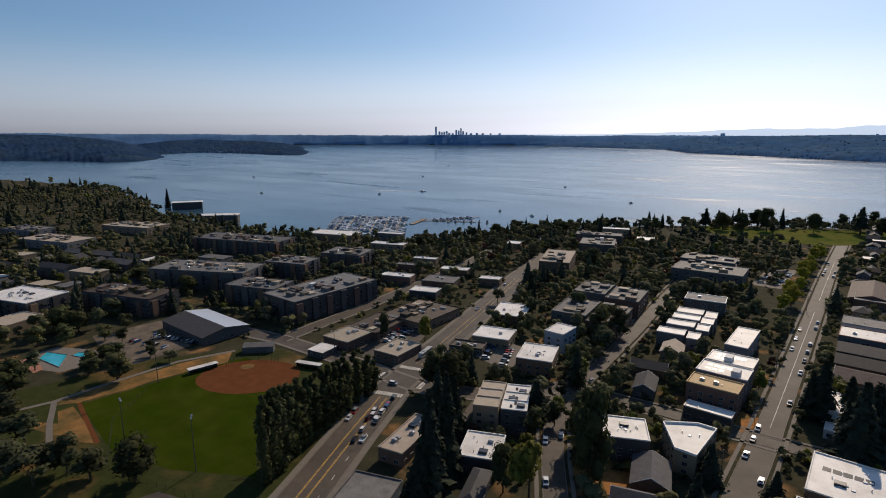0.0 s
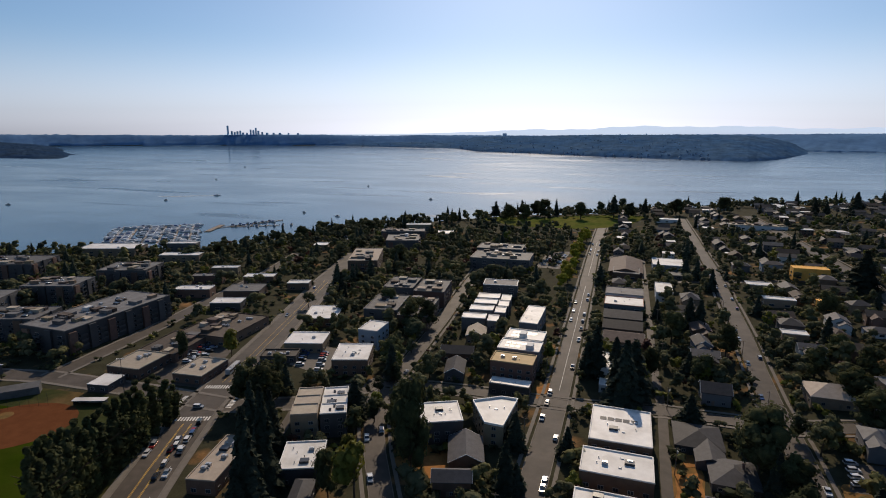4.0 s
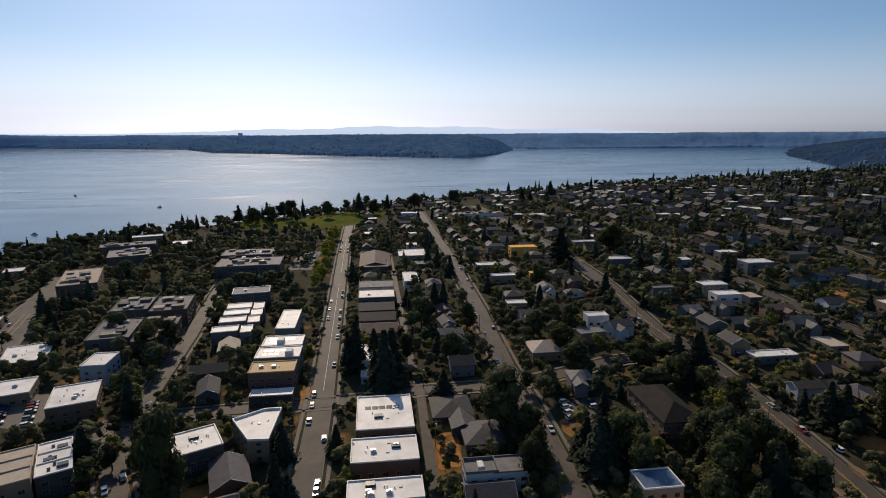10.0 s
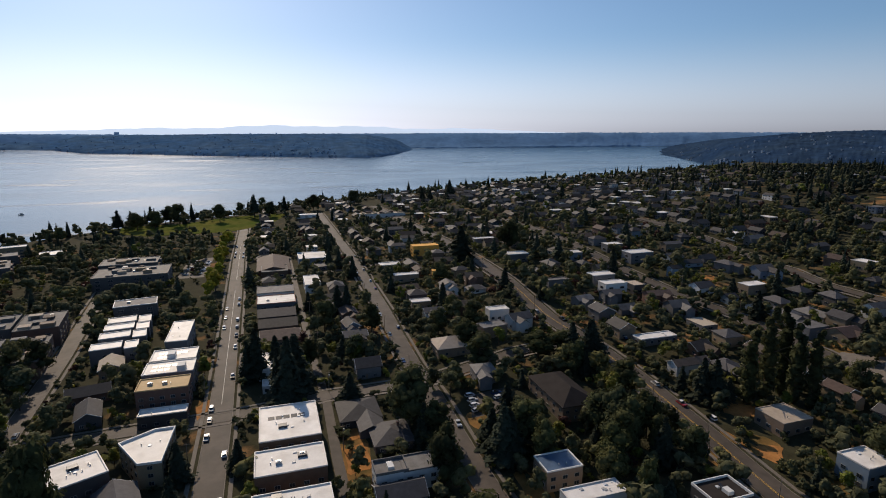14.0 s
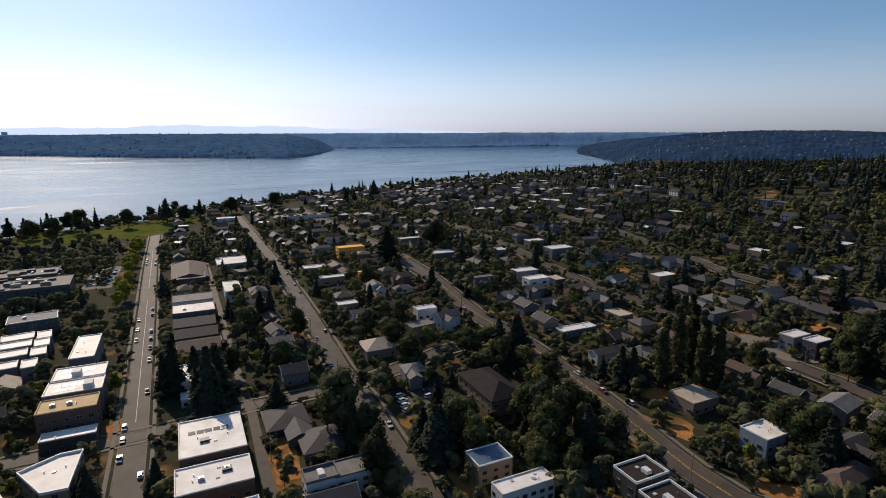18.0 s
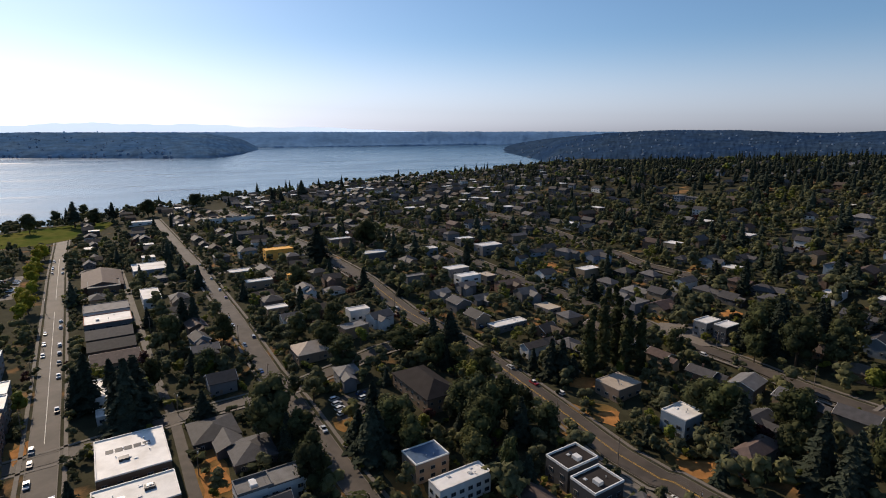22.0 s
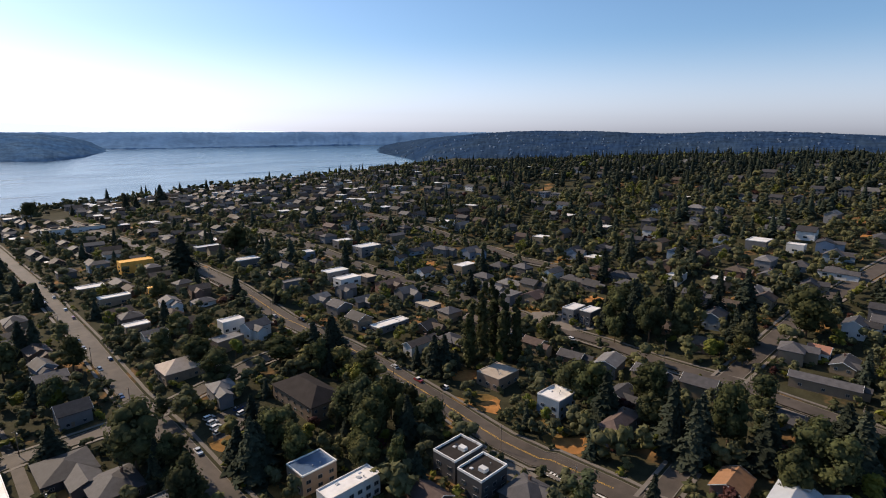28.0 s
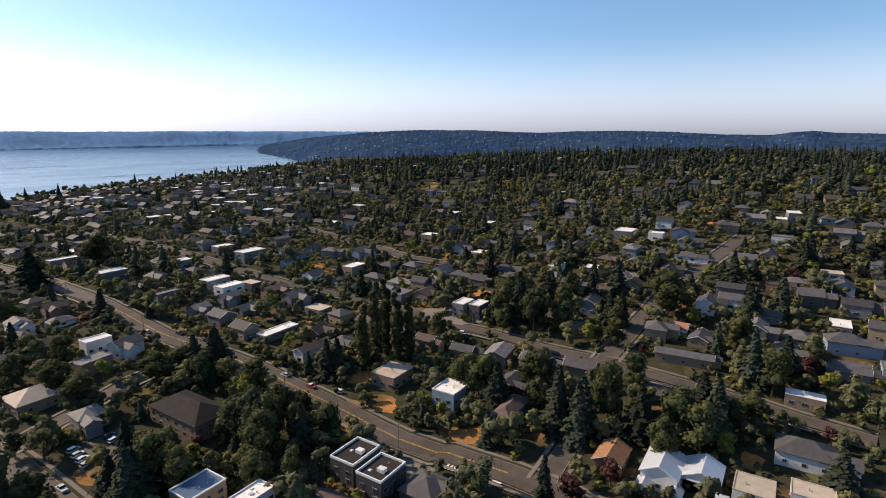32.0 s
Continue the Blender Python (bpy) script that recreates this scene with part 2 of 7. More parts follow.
def car_paint():
    m = material("car_paint", (0.5, 0.5, 0.5), 0.25, var=0.04)
    n, l = m.node_tree.nodes, m.node_tree.links
    info, ramp = n.new("ShaderNodeObjectInfo"), n.new("ShaderNodeValToRGB")
    ramp.color_ramp.interpolation = 'CONSTANT'
    e = ramp.color_ramp.elements
    e[0].position, e[0].color = 0.0, (0.7, 0.7, 0.7, 1)
    e[1].position, e[1].color = 0.32, (0.025, 0.025, 0.028, 1)
    for p, c in ((0.55, (0.22, 0.23, 0.24)), (0.72, (0.45, 0.46, 0.47)), (0.84, (0.03, 0.07, 0.18)), (0.92, (0.28, 0.02, 0.02)), (0.96, (0.07, 0.09, 0.07))):
        k = e.new(p)
        k.color = (*c, 1)
    l.new(info.outputs["Random"], ramp.inputs[0])
    l.new(ramp.outputs[0], n["Principled BSDF"].inputs["Base Color"])
    n["Principled BSDF"].inputs["Coat Weight"].default_value = 0.6
    return m


CAR = car_paint()

# ---- mesh helpers ----
MESHES = {}


def mesh(name, verts, faces, mat, smooth=False):
    me = bpy.data.meshes.new(name)
    me.from_pydata([tuple(v) for v in verts], [], faces)
    me.materials.append(mat)
    if smooth:
        me.polygons.foreach_set("use_smooth", [True] * len(me.polygons))
    me.update()
    return me


class Solid:
    """Gathers boxes, prisms and sheets into one mesh."""

    def __init__(self):
        self.v, self.f = [], []

    def add(self, verts, faces):
        o = len(self.v)
        self.v.extend(verts)
        self.f.extend(tuple(i + o for i in f) for f in faces)
        return self

    def box(self, x0, y0, z0, x1, y1, z1, bevel=0.0):
        if not bevel:
            v = [(x, y, z) for z in (z0, z1) for x, y in ((x0, y0), (x1, y0), (x1, y1), (x0, y1))]
            return self.add(v, BOX)
        b = bevel
        ring = lambda i, z: [(x0 + i, y0 + i, z), (x1 - i, y0 + i, z), (x1 - i, y1 - i, z), (x0 + i, y1 - i, z)]
        return self.stack([ring(0, z0), ring(0, z1 - b), ring(b, z1)])

    def stack(self, rings, cap=True):
        """Skin a list of equal rings from the bottom to the top."""
        n = len(rings[0])
        v = [p for r in rings for p in r]
        f = [(k * n + i, k * n + (i + 1) % n, (k + 1) * n + (i + 1) % n, (k + 1) * n + i) for k in range(len(rings) - 1) for i in range(n)]
        if cap:
            f += [tuple(range(n))[::-1], tuple(range((len(rings) - 1) * n, len(rings) * n))]
        return self.add(v, f)

    def tube(self, a, b, ra, rb, n=6):
        a, b = Vector(a), Vector(b)
        q = (b - a).to_track_quat("Z", "Y")
        rings = [[tuple(p + q @ Vector((r * math.cos(t), r * math.sin(t), 0))) for t in [2 * math.pi * i / n for i in range(n)]] for p, r in ((a, ra), (b, rb))]
        return self.stack(rings)

    def made(self, name, mat, smooth=False):
        return mesh(name, self.v, self.f, mat, smooth)


BOX = [(3, 2, 1, 0), (4, 5, 6, 7), (0, 1, 5, 4), (1, 2, 6, 5), (2, 3, 7, 6), (3, 0, 4, 7)]


def part(name, me, parent, label="", m=None):
    ob = new(name, me)
    ob.parent = parent
    if m is not None:
        ob.matrix_basis = m
    return tagged(ob, label) if label else ob


def thing(name, m, label, category, group=""):
    ob = new(name)
    ob.empty_display_size = 0.5
    ob.matrix_basis = m
    return tagged(ob, label, category, group)


def bearing(x, y):
    return math.degrees(math.atan2(x, y))


def smooth_step(a):
    a = np.clip(a, 0.0, 1.0)
    return a * a * (3 - 2 * a)


# ---- lie of the land: bearing in degrees from +y clockwise, distance from the origin ----
LAKE_Z = -12.0
NEAR_SHORE = ((-180, 4990), (-95, 4990), (-84, 2600), (-77, 2000), (-69.5, 1500), (-66, 1010), (-62.4, 880), (-59.4, 790), (-53.5, 720), (-42.6, 672), (-35.5, 690), (-26.3, 765),
              (-17.7, 830), (-10.9, 885), (-3, 925), (9.2, 1060), (18.5, 1100), (30, 1290), (33, 1330), (42, 1480), (46, 2300), (50, 2650), (180, 4990))
FAR_SHORE = ((-110, 4700), (-60, 4720), (-51, 4800), (-44, 4760), (-38, 4680), (-30, 4620), (-20, 4450), (10, 4300), (16, 4070), (28, 4250), (37, 4480), (110, 4480))
FAR_TOP = ((-110, 122), (-77, 128), (-64, 121), (-49, 113), (-40, 112), (-32, 117), (-26, 105), (-20, 112), (-7, 105), (5, 116), (16, 121), (28, 125), (38, 128), (50, 128), (70, 112), (84, 104), (110, 106))
# wooded headlands before the far ridge: bearing, distance of the water's edge, height of the tree tops as at the ridge
HEADLANDS = (
    ((-112, 3300, 125), (-77, 3300, 123), (-73.3, 3200, 112), (-70.1, 3000, 84), (-68.5, 3000, 58), (-67.1, 3040, 24), (-66, 3150, 4), (-64.9, 3450, -24)),
    ((-69, 3600, 20), (-66.7, 3600, 52), (-64.8, 3720, 74), (-62.4, 3830, 82), (-59.9, 3740, 72), (-57.4, 3580, 66), (-54.8, 3420, 48), (-53.2, 3360, 18), (-52.2, 3600, 4), (-50.7, 3950, 2)),
    ((-31, 4600, 60), (-27, 4480, 96), (-22.8, 4330, 104), (-17.2, 4130, 97), (-15.2, 3760, 101), (-12.4, 3640, 106), (-6.9, 3400, 110), (-2.8, 3240, 116), (4.8, 3060, 118), (9.9, 2980, 109), (11.6, 3120, 88), (12.8, 3310, 66), (14.9, 3900, 12)),
    ((37.6, 3600, -20), (38.6, 3500, 0), (41.3, 3000, 38), (44.5, 2340, 70), (46.7, 2150, 94), (49, 2100, 117), (52.4, 2100, 137), (57, 2100, 142), (60, 2100, 142), (63.8, 2100, 130), (67.2, 2100, 121), (70.5, 2100, 134), (74.8, 2100, 139), (78.8, 2100, 130), (81.8, 2100, 117), (84.1, 2100, 104), (87.7, 2100, 104), (88.9, 2100, 126), (90.5, 2100, 138), (92.1, 2100, 122), (96, 2100, 114), (112, 2100, 112)),
)
HILL = ((-180, 0), (0, 0), (9, 7), (20, 17), (30, 26), (37, 33), (42, 44), (50, 54), (57, 60), (69, 72), (84, 80), (100, 80), (140, 20), (180, 0))
FOOT = ((-180, 130), (50, 120), (75, 65), (180, 65))
SPREAD = ((-180, 450), (25, 450), (37, 640), (50, 880), (75, 740), (180, 740))


def table(rows, th):
    a = np.array(rows, float)
    return np.interp(th, a[:, 0], a[:, 1])


def lake_level(r):
    return LAKE_Z + 57 * np.clip((r - 1800) / 3100, 0, 1.1) ** 2


def land(x, y):
    """Height of the ground."""
    x, y = np.asarray(x, float), np.asarray(y, float)
    r, th = np.hypot(x, y), np.degrees(np.arctan2(x, y))
    top = table(HILL, th)
    z = top * smooth_step((r - table(FOOT, th)) / table(SPREAD, th)) * (1 - 0.55 * smooth_step((r - 1080) / 900))
    shore = table(NEAR_SHORE, th)
    bank = smooth_step((r - shore + 45) / 60)
    z = z * (1 - bank) + (LAKE_Z - 5) * bank
    far = table(FAR_SHORE, th)
    peak = table(FAR_TOP, th)
    up = smooth_step((r - far) / np.maximum(4850 - far, 200) * 1.15)
    z = np.where(r > far, lake_level(far) - 2 + (peak - lake_level(far)) * up, np.where(r > shore + 40, np.minimum(z, lake_level(r) - 4), z))
    return z


def at(x, y, up=0.0):
    return float(land(x, y)) + up


def polar_sheet(name, angles, radii, height, mat, smooth=True):
    A, R = np.meshgrid(np.radians(angles), radii)
    X, Y = R * np.sin(A), R * np.cos(A)
    Z = height(X, Y)
    n = len(angles)
    v = np.stack([X, Y, Z], -1).reshape(-1, 3)
    f = [(k * n + i, k * n + i + 1, (k + 1) * n + i + 1, (k + 1) * n + i) for k in range(len(radii) - 1) for i in range(n - 1)]
    return new(name, mesh(name, v.tolist(), f, mat, smooth))


ground = polar_sheet("ground", np.concatenate([np.arange(-180, -90, 6), np.arange(-90, 105, 0.6), np.arange(105, 181, 5)]),
                     np.concatenate([[0.001], np.arange(20, 800, 10), np.arange(800, 1500, 20), np.arange(1500, 4951, 75)]), land, GROUND)
tagged(ground, "dry summer ground of yards and hillsides", "ground", kind="structure")

lake = polar_sheet("lake", np.arange(-96, 60, 1.5), np.concatenate([np.arange(560, 2000, 60), np.arange(2000, 4951, 50)]),
                   lambda x, y: lake_level(np.hypot(x, y)) + 0 * x, WATER)
tagged(lake, "wide blue lake with light ripples", "lake", kind="structure")


def headland_height(x, y, rows):
    """Top of the trees on a headland: up from the water's edge to a crest 900 m behind it."""
    a = np.array(rows, float)
    r, th = np.hypot(x, y), np.degrees(np.arctan2(x, y))
    shore, top = np.interp(th, a[:, 0], a[:, 1]), np.interp(th, a[:, 0], a[:, 2])
    crest = 120 + (top - 120) * np.minimum(shore + 900, 4800) / 4850
    base = lake_level(shore) - 3
    return base + (np.maximum(crest, base) - base) * np.clip((r - shore) / 900, 0, 1) ** 0.7


def tree_lumps(x, y, seed, tall):
    rng = np.random.default_rng(seed)
    wide = np.sin(x * 0.011 + 1.3) * np.sin(y * 0.013) + np.sin(x * 0.004) * np.sin(y * 0.005 + 2)
    fine = rng.random(x.shape)
    fine = (fine + np.roll(fine, 1, 0) + np.roll(fine, 1, 1) * 0.6) / 2.6
    return fine ** 1.3 * tall + wide * tall * 0.25


def ridge_height(x, y):
    r, th = np.hypot(x, y), np.degrees(np.arctan2(x, y))
    return land(x, y) + np.where(r > table(FAR_SHORE, th) + 10, tree_lumps(x, y, 5, 7) + 5, -6)


tagged(polar_sheet("far_ridge_woods", np.arange(-108, 104, 0.15), np.arange(4020, 4960, 36), ridge_height, HAZE_WOOD), "wooded ridge in haze-tinted colour beyond the lake", "woods", kind="stuff")
for n, rows in enumerate(HEADLANDS):
    a0, a1 = max(rows[0][0], -98), min(rows[-1][0], 104)
    shore = np.array(rows, float)

    def woods(x, y):
        r, th = np.hypot(x, y), np.degrees(np.arctan2(x, y))
        back = np.interp(th, shore[:, 0], shore[:, 1])
        up = tree_lumps(x, y, 9 + n, 6) * np.clip((r - back) / 60, 0, 1)
        return np.where(r > back, headland_height(x, y, rows) + up, lake_level(r) - 10)

    tagged(polar_sheet("headland_woods", np.arange(a0, a1, 0.11), np.arange(min(shore[:, 1]) - 40, min(max(shore[:, 1]) + 1000, 4860), 34), woods, HAZE_BLUE_WOOD if n == 2 else HAZE_DARK_WOOD),
           "dark wooded headland tinted haze-blue along the far shore", "woods", kind="stuff")


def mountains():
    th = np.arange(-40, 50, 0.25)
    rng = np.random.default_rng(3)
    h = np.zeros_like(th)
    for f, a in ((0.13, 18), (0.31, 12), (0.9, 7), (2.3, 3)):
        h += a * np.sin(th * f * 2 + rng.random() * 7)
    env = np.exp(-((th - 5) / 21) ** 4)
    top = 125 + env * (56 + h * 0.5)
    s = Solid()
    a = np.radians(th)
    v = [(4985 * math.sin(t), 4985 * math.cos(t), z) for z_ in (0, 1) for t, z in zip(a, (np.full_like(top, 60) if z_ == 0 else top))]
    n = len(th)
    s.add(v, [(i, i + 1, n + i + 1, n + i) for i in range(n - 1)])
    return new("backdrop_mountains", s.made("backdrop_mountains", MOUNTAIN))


tagged(mountains(), "faint mountain range with added haze glow on the horizon", "backdrop", kind="structure")


# ---- roads: strips along straight runs, laid on the land ----
def ribbon(name, pts, width, mat, up, step=12.0, label="", category="", kind="structure", thick=0.0, shift=0.0):
    pts = [Vector((p[0], p[1])) for p in pts]
    line = []
    for a, b in zip(pts, pts[1:]):
        n = max(1, int((b - a).length / step))
        line += [a.lerp(b, i / n) for i in range(n)]
    line.append(pts[-1])
    s, rows = Solid(), []
    for i, p in enumerate(line):
        d = (line[min(i + 1, len(line) - 1)] - line[max(i - 1, 0)]).normalized()
        q = Vector((d.y, -d.x))
        c = p + q * shift
        row = [c - q * width / 2, c + q * width / 2]
        zc = max(at(*row[0]), at(*row[1]), at(*p)) + up
        if thick:
            rows.append([(*row[0], zc - thick), (*row[1], zc - thick), (*row[1], zc), (*row[0], zc)])
        else:
            rows.append([(*row[0], zc), (*row[1], zc)])
    if thick:
        s.stack(rows)
    else:
        s.add([p for r in rows for p in r], [(2 * i, 2 * i + 1, 2 * i + 3, 2 * i + 2) for i in range(len(rows) - 1)])
    ob = new(name, s.made(name, mat))
    return tagged(ob, label, category or name, kind=kind)


def road_top(x, y, half=5.5):
    """Height of a paved surface that bridges the ground across it."""
    return max(at(x + dx, y + dy) for dx, dy in ((0, 0), (half, 0), (-half, 0), (0, half), (0, -half))) + 0.16


def dashes(name, a, b, width, mat, on=3.0, off=9.0, label="road marking"):
    a, b = Vector(a), Vector(b)
    d = (b - a).normalized()
    q = Vector((d.y, -d.x)) * width / 2
    s, t, L = Solid(), 0.0, (b - a).length
    while t < L:
        end = min(t + on, L)
        n = max(1, int((end - t) / 5))
        for i in range(n):
            p, e = a + d * (t + (end - t) * i / n), a + d * (t + (end - t) * (i + 1) / n)
            zp, ze = road_top(p.x, p.y), road_top(e.x, e.y)
            s.add([(*(p - q), zp), (*(p + q), zp), (*(e + q), ze), (*(e - q), ze)], [(0, 1, 2, 3)])
        t += on + off
    return tagged(new(name, s.made(name, mat)), label, "road marking", kind="structure")


ROADS = []


def street(name, pts, width, walk_w=1.5, verge=1.5, label="grey asphalt street with parked cars", sides=(1, 1)):
    ROADS.append((pts, width / 2 + walk_w + verge))
    ribbon(name, pts, width, ASPHALT, 0.05 + 0.004 * len(ROADS), label=label, category="road")
    for s, k in zip((-1, 1), sides):
        if k and walk_w:
            ribbon("pavement", pts, walk_w, CONCRETE, 0.16, label="pale concrete pavement beside the street", thick=0.3, shift=s * (width / 2 + verge + walk_w / 2))
            ribbon("kerb", pts, 0.3, CONCRETE, 0.15, label="concrete kerb", thick=0.3, shift=s * (width / 2 + 0.15))

# ---- buildings ----
CELL = 45.0


class Footprints:
    """Discs that are built on: x, y, radius, kept by squares of the plan."""

    def __init__(self):
        self.cells = {}

    def append(self, d):
        self.cells.setdefault((int(d[0] // CELL), int(d[1] // CELL)), []).append(d)

    def near(self, x, y):
        i, j = int(x // CELL), int(y // CELL)
        return [d for a in range(i - 2, i + 3) for b in range(j - 2, j + 3) for d in self.cells.get((a, b), ())]


TAKEN = Footprints()
EYE = (0.0, 0.0)


def window_mesh(w, h):
    key = ("window", round(w, 1), round(h, 1))
    if key not in MESHES:
        s = Solid()
        s.box(-w / 2, -0.05, 0, w / 2, 0.05, h)
        s.box(-w / 2 + 0.1, -0.09, 0.1, -0.04, -0.04, h - 0.1)
        s.box(0.04, -0.09, 0.1, w / 2 - 0.1, -0.04, h - 0.1)
        me = s.made("window", FRAME)
        me.materials.append(GLASS)
        for i, p in enumerate(me.polygons):
            p.material_index = 1 if i >= 6 else 0
        MESHES[key] = me
    return MESHES[key]


def facade(parent, w, d, h, base, cx, cy, rot, first=1.0, storey=3.0, gap=4.2, ww=1.9, wh=1.5, back=False, most=99):
    """Rows of windows on the walls of a w x d body."""
    n_floor = max(1, int((h - 0.8) / storey))
    if math.hypot(cx, cy) > 330:
        gap, ww, most = gap * 1.9, ww * 1.7, min(most, 6)
    for k, (nx, ny, length, off) in enumerate(((0, -1, w, d / 2), (1, 0, d, w / 2), (0, 1, w, d / 2), (-1, 0, d, w / 2))):
        wx, wy = nx * math.cos(rot) - ny * math.sin(rot), nx * math.sin(rot) + ny * math.cos(rot)
        seen = wx * (EYE[0] - cx) + wy * (EYE[1] - cy) > 0
        if not seen and not back:
            continue
        n = min(max(1, int(length / gap)), most)
        for fl in range(n_floor):
            z = base + first + fl * storey
            if z + wh > base + h - 0.3:
                continue
            for i in range(n):
                t = (i + 0.5) / n * length - length / 2
                x, y = (t, -off) if k == 0 else (off, t) if k == 1 else (-t, off) if k == 2 else (-off, -t)
                part("window", window_mesh(ww, wh), parent, m=Matrix.Translation((x + nx * 0.04, y + ny * 0.04, z)) @ Matrix.Rotation(k * math.pi / 2, 4, 'Z'))


def unit_mesh(kind):
    if kind not in MESHES:
        s = Solid()
        if kind == "hvac_unit":
            s.box(-1, -0.7, 0, 1, 0.7, 1.1, 0.06)
            s.tube((0, 0, 1.1), (0, 0, 1.25), 0.5, 0.5, 10)
            MESHES[kind] = s.made(kind, METAL)
        elif kind == "vent":
            s.tube((0, 0, 0), (0, 0, 0.5), 0.16, 0.16, 6).tube((0, 0, 0.5), (0, 0, 0.7), 0.26, 0.2, 6)
            MESHES[kind] = s.made(kind, METAL)
        elif kind == "skylight":
            s.box(-0.6, -0.6, 0, 0.6, 0.6, 0.3, 0.12)
            MESHES[kind] = s.made(kind, HULL)
        elif kind == "roof_hatch":
            s.box(-1.6, -1.2, 0, 1.6, 1.2, 0.9, 0.05)
            MESHES[kind] = s.made(kind, BLACK)
        elif kind == "solar_panel":
            s.stack([[(-0.5, -0.85, 0.05), (0.5, -0.85, 0.05), (0.5, 0.85, 0.6), (-0.5, 0.85, 0.6)], [(-0.5, -0.85, 0.1), (0.5, -0.85, 0.1), (0.5, 0.85, 0.65), (-0.5, 0.85, 0.65)]])
            MESHES[kind] = s.made(kind, BLACK)
        elif kind == "stair_tower":
            s.box(-1.8, -2.4, 0, 1.8, 2.4, 2.4, 0.05)
            MESHES[kind] = s.made(kind, WALL_W)
    return MESHES[kind]


def flat_building(x, y, w, d, h, deg=0.0, wall=None, roof=None, label="flat-roofed building with a pale roof", units="", parapet=0.5, gap=4.2, rim=None, name="apartment_building", category="building", back=True, steps=True):
    """A body with a recessed roof behind a parapet, coping, windows and what stands on its roof."""
    wall, roof = wall or WALL_T, roof or ROOF_W
    rot, z = radians(deg), at(x, y)
    TAKEN.append((x, y, math.hypot(w, d) / 2 * 0.92))
    e = thing(name, pose(x, y, z, 0, 0, deg), label, category)
    s = Solid()
    s.box(-w / 2, -d / 2, -3, w / 2, d / 2, h - parapet)
    part("wall", s.made("wall", wall), e)
    s = Solid()
    t = 0.3
    s.box(-w / 2 + t, -d / 2 + t, h - parapet - 0.1, w / 2 - t, d / 2 - t, h - parapet + 0.06)
    deck = part("roof", s.made("roof", roof), e)
    s = Solid()
    zz = h - parapet
    o = 0.08
    for a in ((-w / 2 - o, -d / 2 - o, w / 2 + o, -d / 2 + t), (-w / 2 - o, d / 2 - t, w / 2 + o, d / 2 + o), (-w / 2 - o, -d / 2 + t, -w / 2 + t, d / 2 - t), (w / 2 - t, -d / 2 + t, w / 2 + o, d / 2 - t)):
        s.box(a[0], a[1], zz, a[2], a[3], h)
    part("parapet", s.made("parapet", rim or roof), e)
    facade(e, w, d, h - parapet, 0, x, y, rot, gap=gap, back=False)
    if h >= 13 and w * d > 500:
        bays(e, w, d, h - parapet, x, y, rot)
    rng = random.Random(int(x * 7 + y * 13))
    if w * d > 560 and roof is not ROOF_W:
        for i in range(4 + int(w * d / 190)):
            a, b, c = rng.uniform(1.6, 3.6), rng.uniform(1.2, 2.6), rng.uniform(0.9, 2.3)
            px, py = rng.uniform(-w / 2 + 4.5, w / 2 - 4.5), rng.uniform(-d / 2 + 3.6, d / 2 - 3.6)
            box = Solid().box(-a, -b, 0, a, b, c).box(-a - 0.15, -b - 0.15, c, a + 0.15, b + 0.15, c + 0.15)
            part("plant_room", box.made("plant_room", rng.choice((ROOF_T, ROOF_G, ROOF_B, WALL_T))), deck, m=pose(px, py, h - parapet + 0.05))
    rows = 0
    for c in units:
        kind = {"v": "vent", "h": "hvac_unit", "s": "skylight", "b": "roof_hatch", "p": "solar_panel", "t": "stair_tower"}[c]
        m = 0.18
        if c == "p" and units.count("p") > 4:
            j = rows
            rows += 1
            part(kind, unit_mesh(kind), deck, m=pose(-w * 0.3 + (j % 5) * w * 0.13, d * (0.12 if j < 5 else -0.2), h - parapet + 0.05) @ Matrix.Diagonal((min(2.4, w * 0.11), 1.2, 0.7, 1)))
            continue
        small = Matrix.Diagonal((0.6, 0.6, 0.55, 1)) if c == "t" and w < 20 else Matrix.Identity(4)
        part(kind, unit_mesh(kind), deck, m=pose(rng.uniform(-w / 2 * (1 - m * 2) + 0.6, w / 2 * (1 - m * 2) - 0.6), rng.uniform(-d / 2 * (1 - m * 2) + 0.5, d / 2 * (1 - m * 2) - 0.5), h - parapet + 0.05, 0, 0, 0) @ small)
    return e


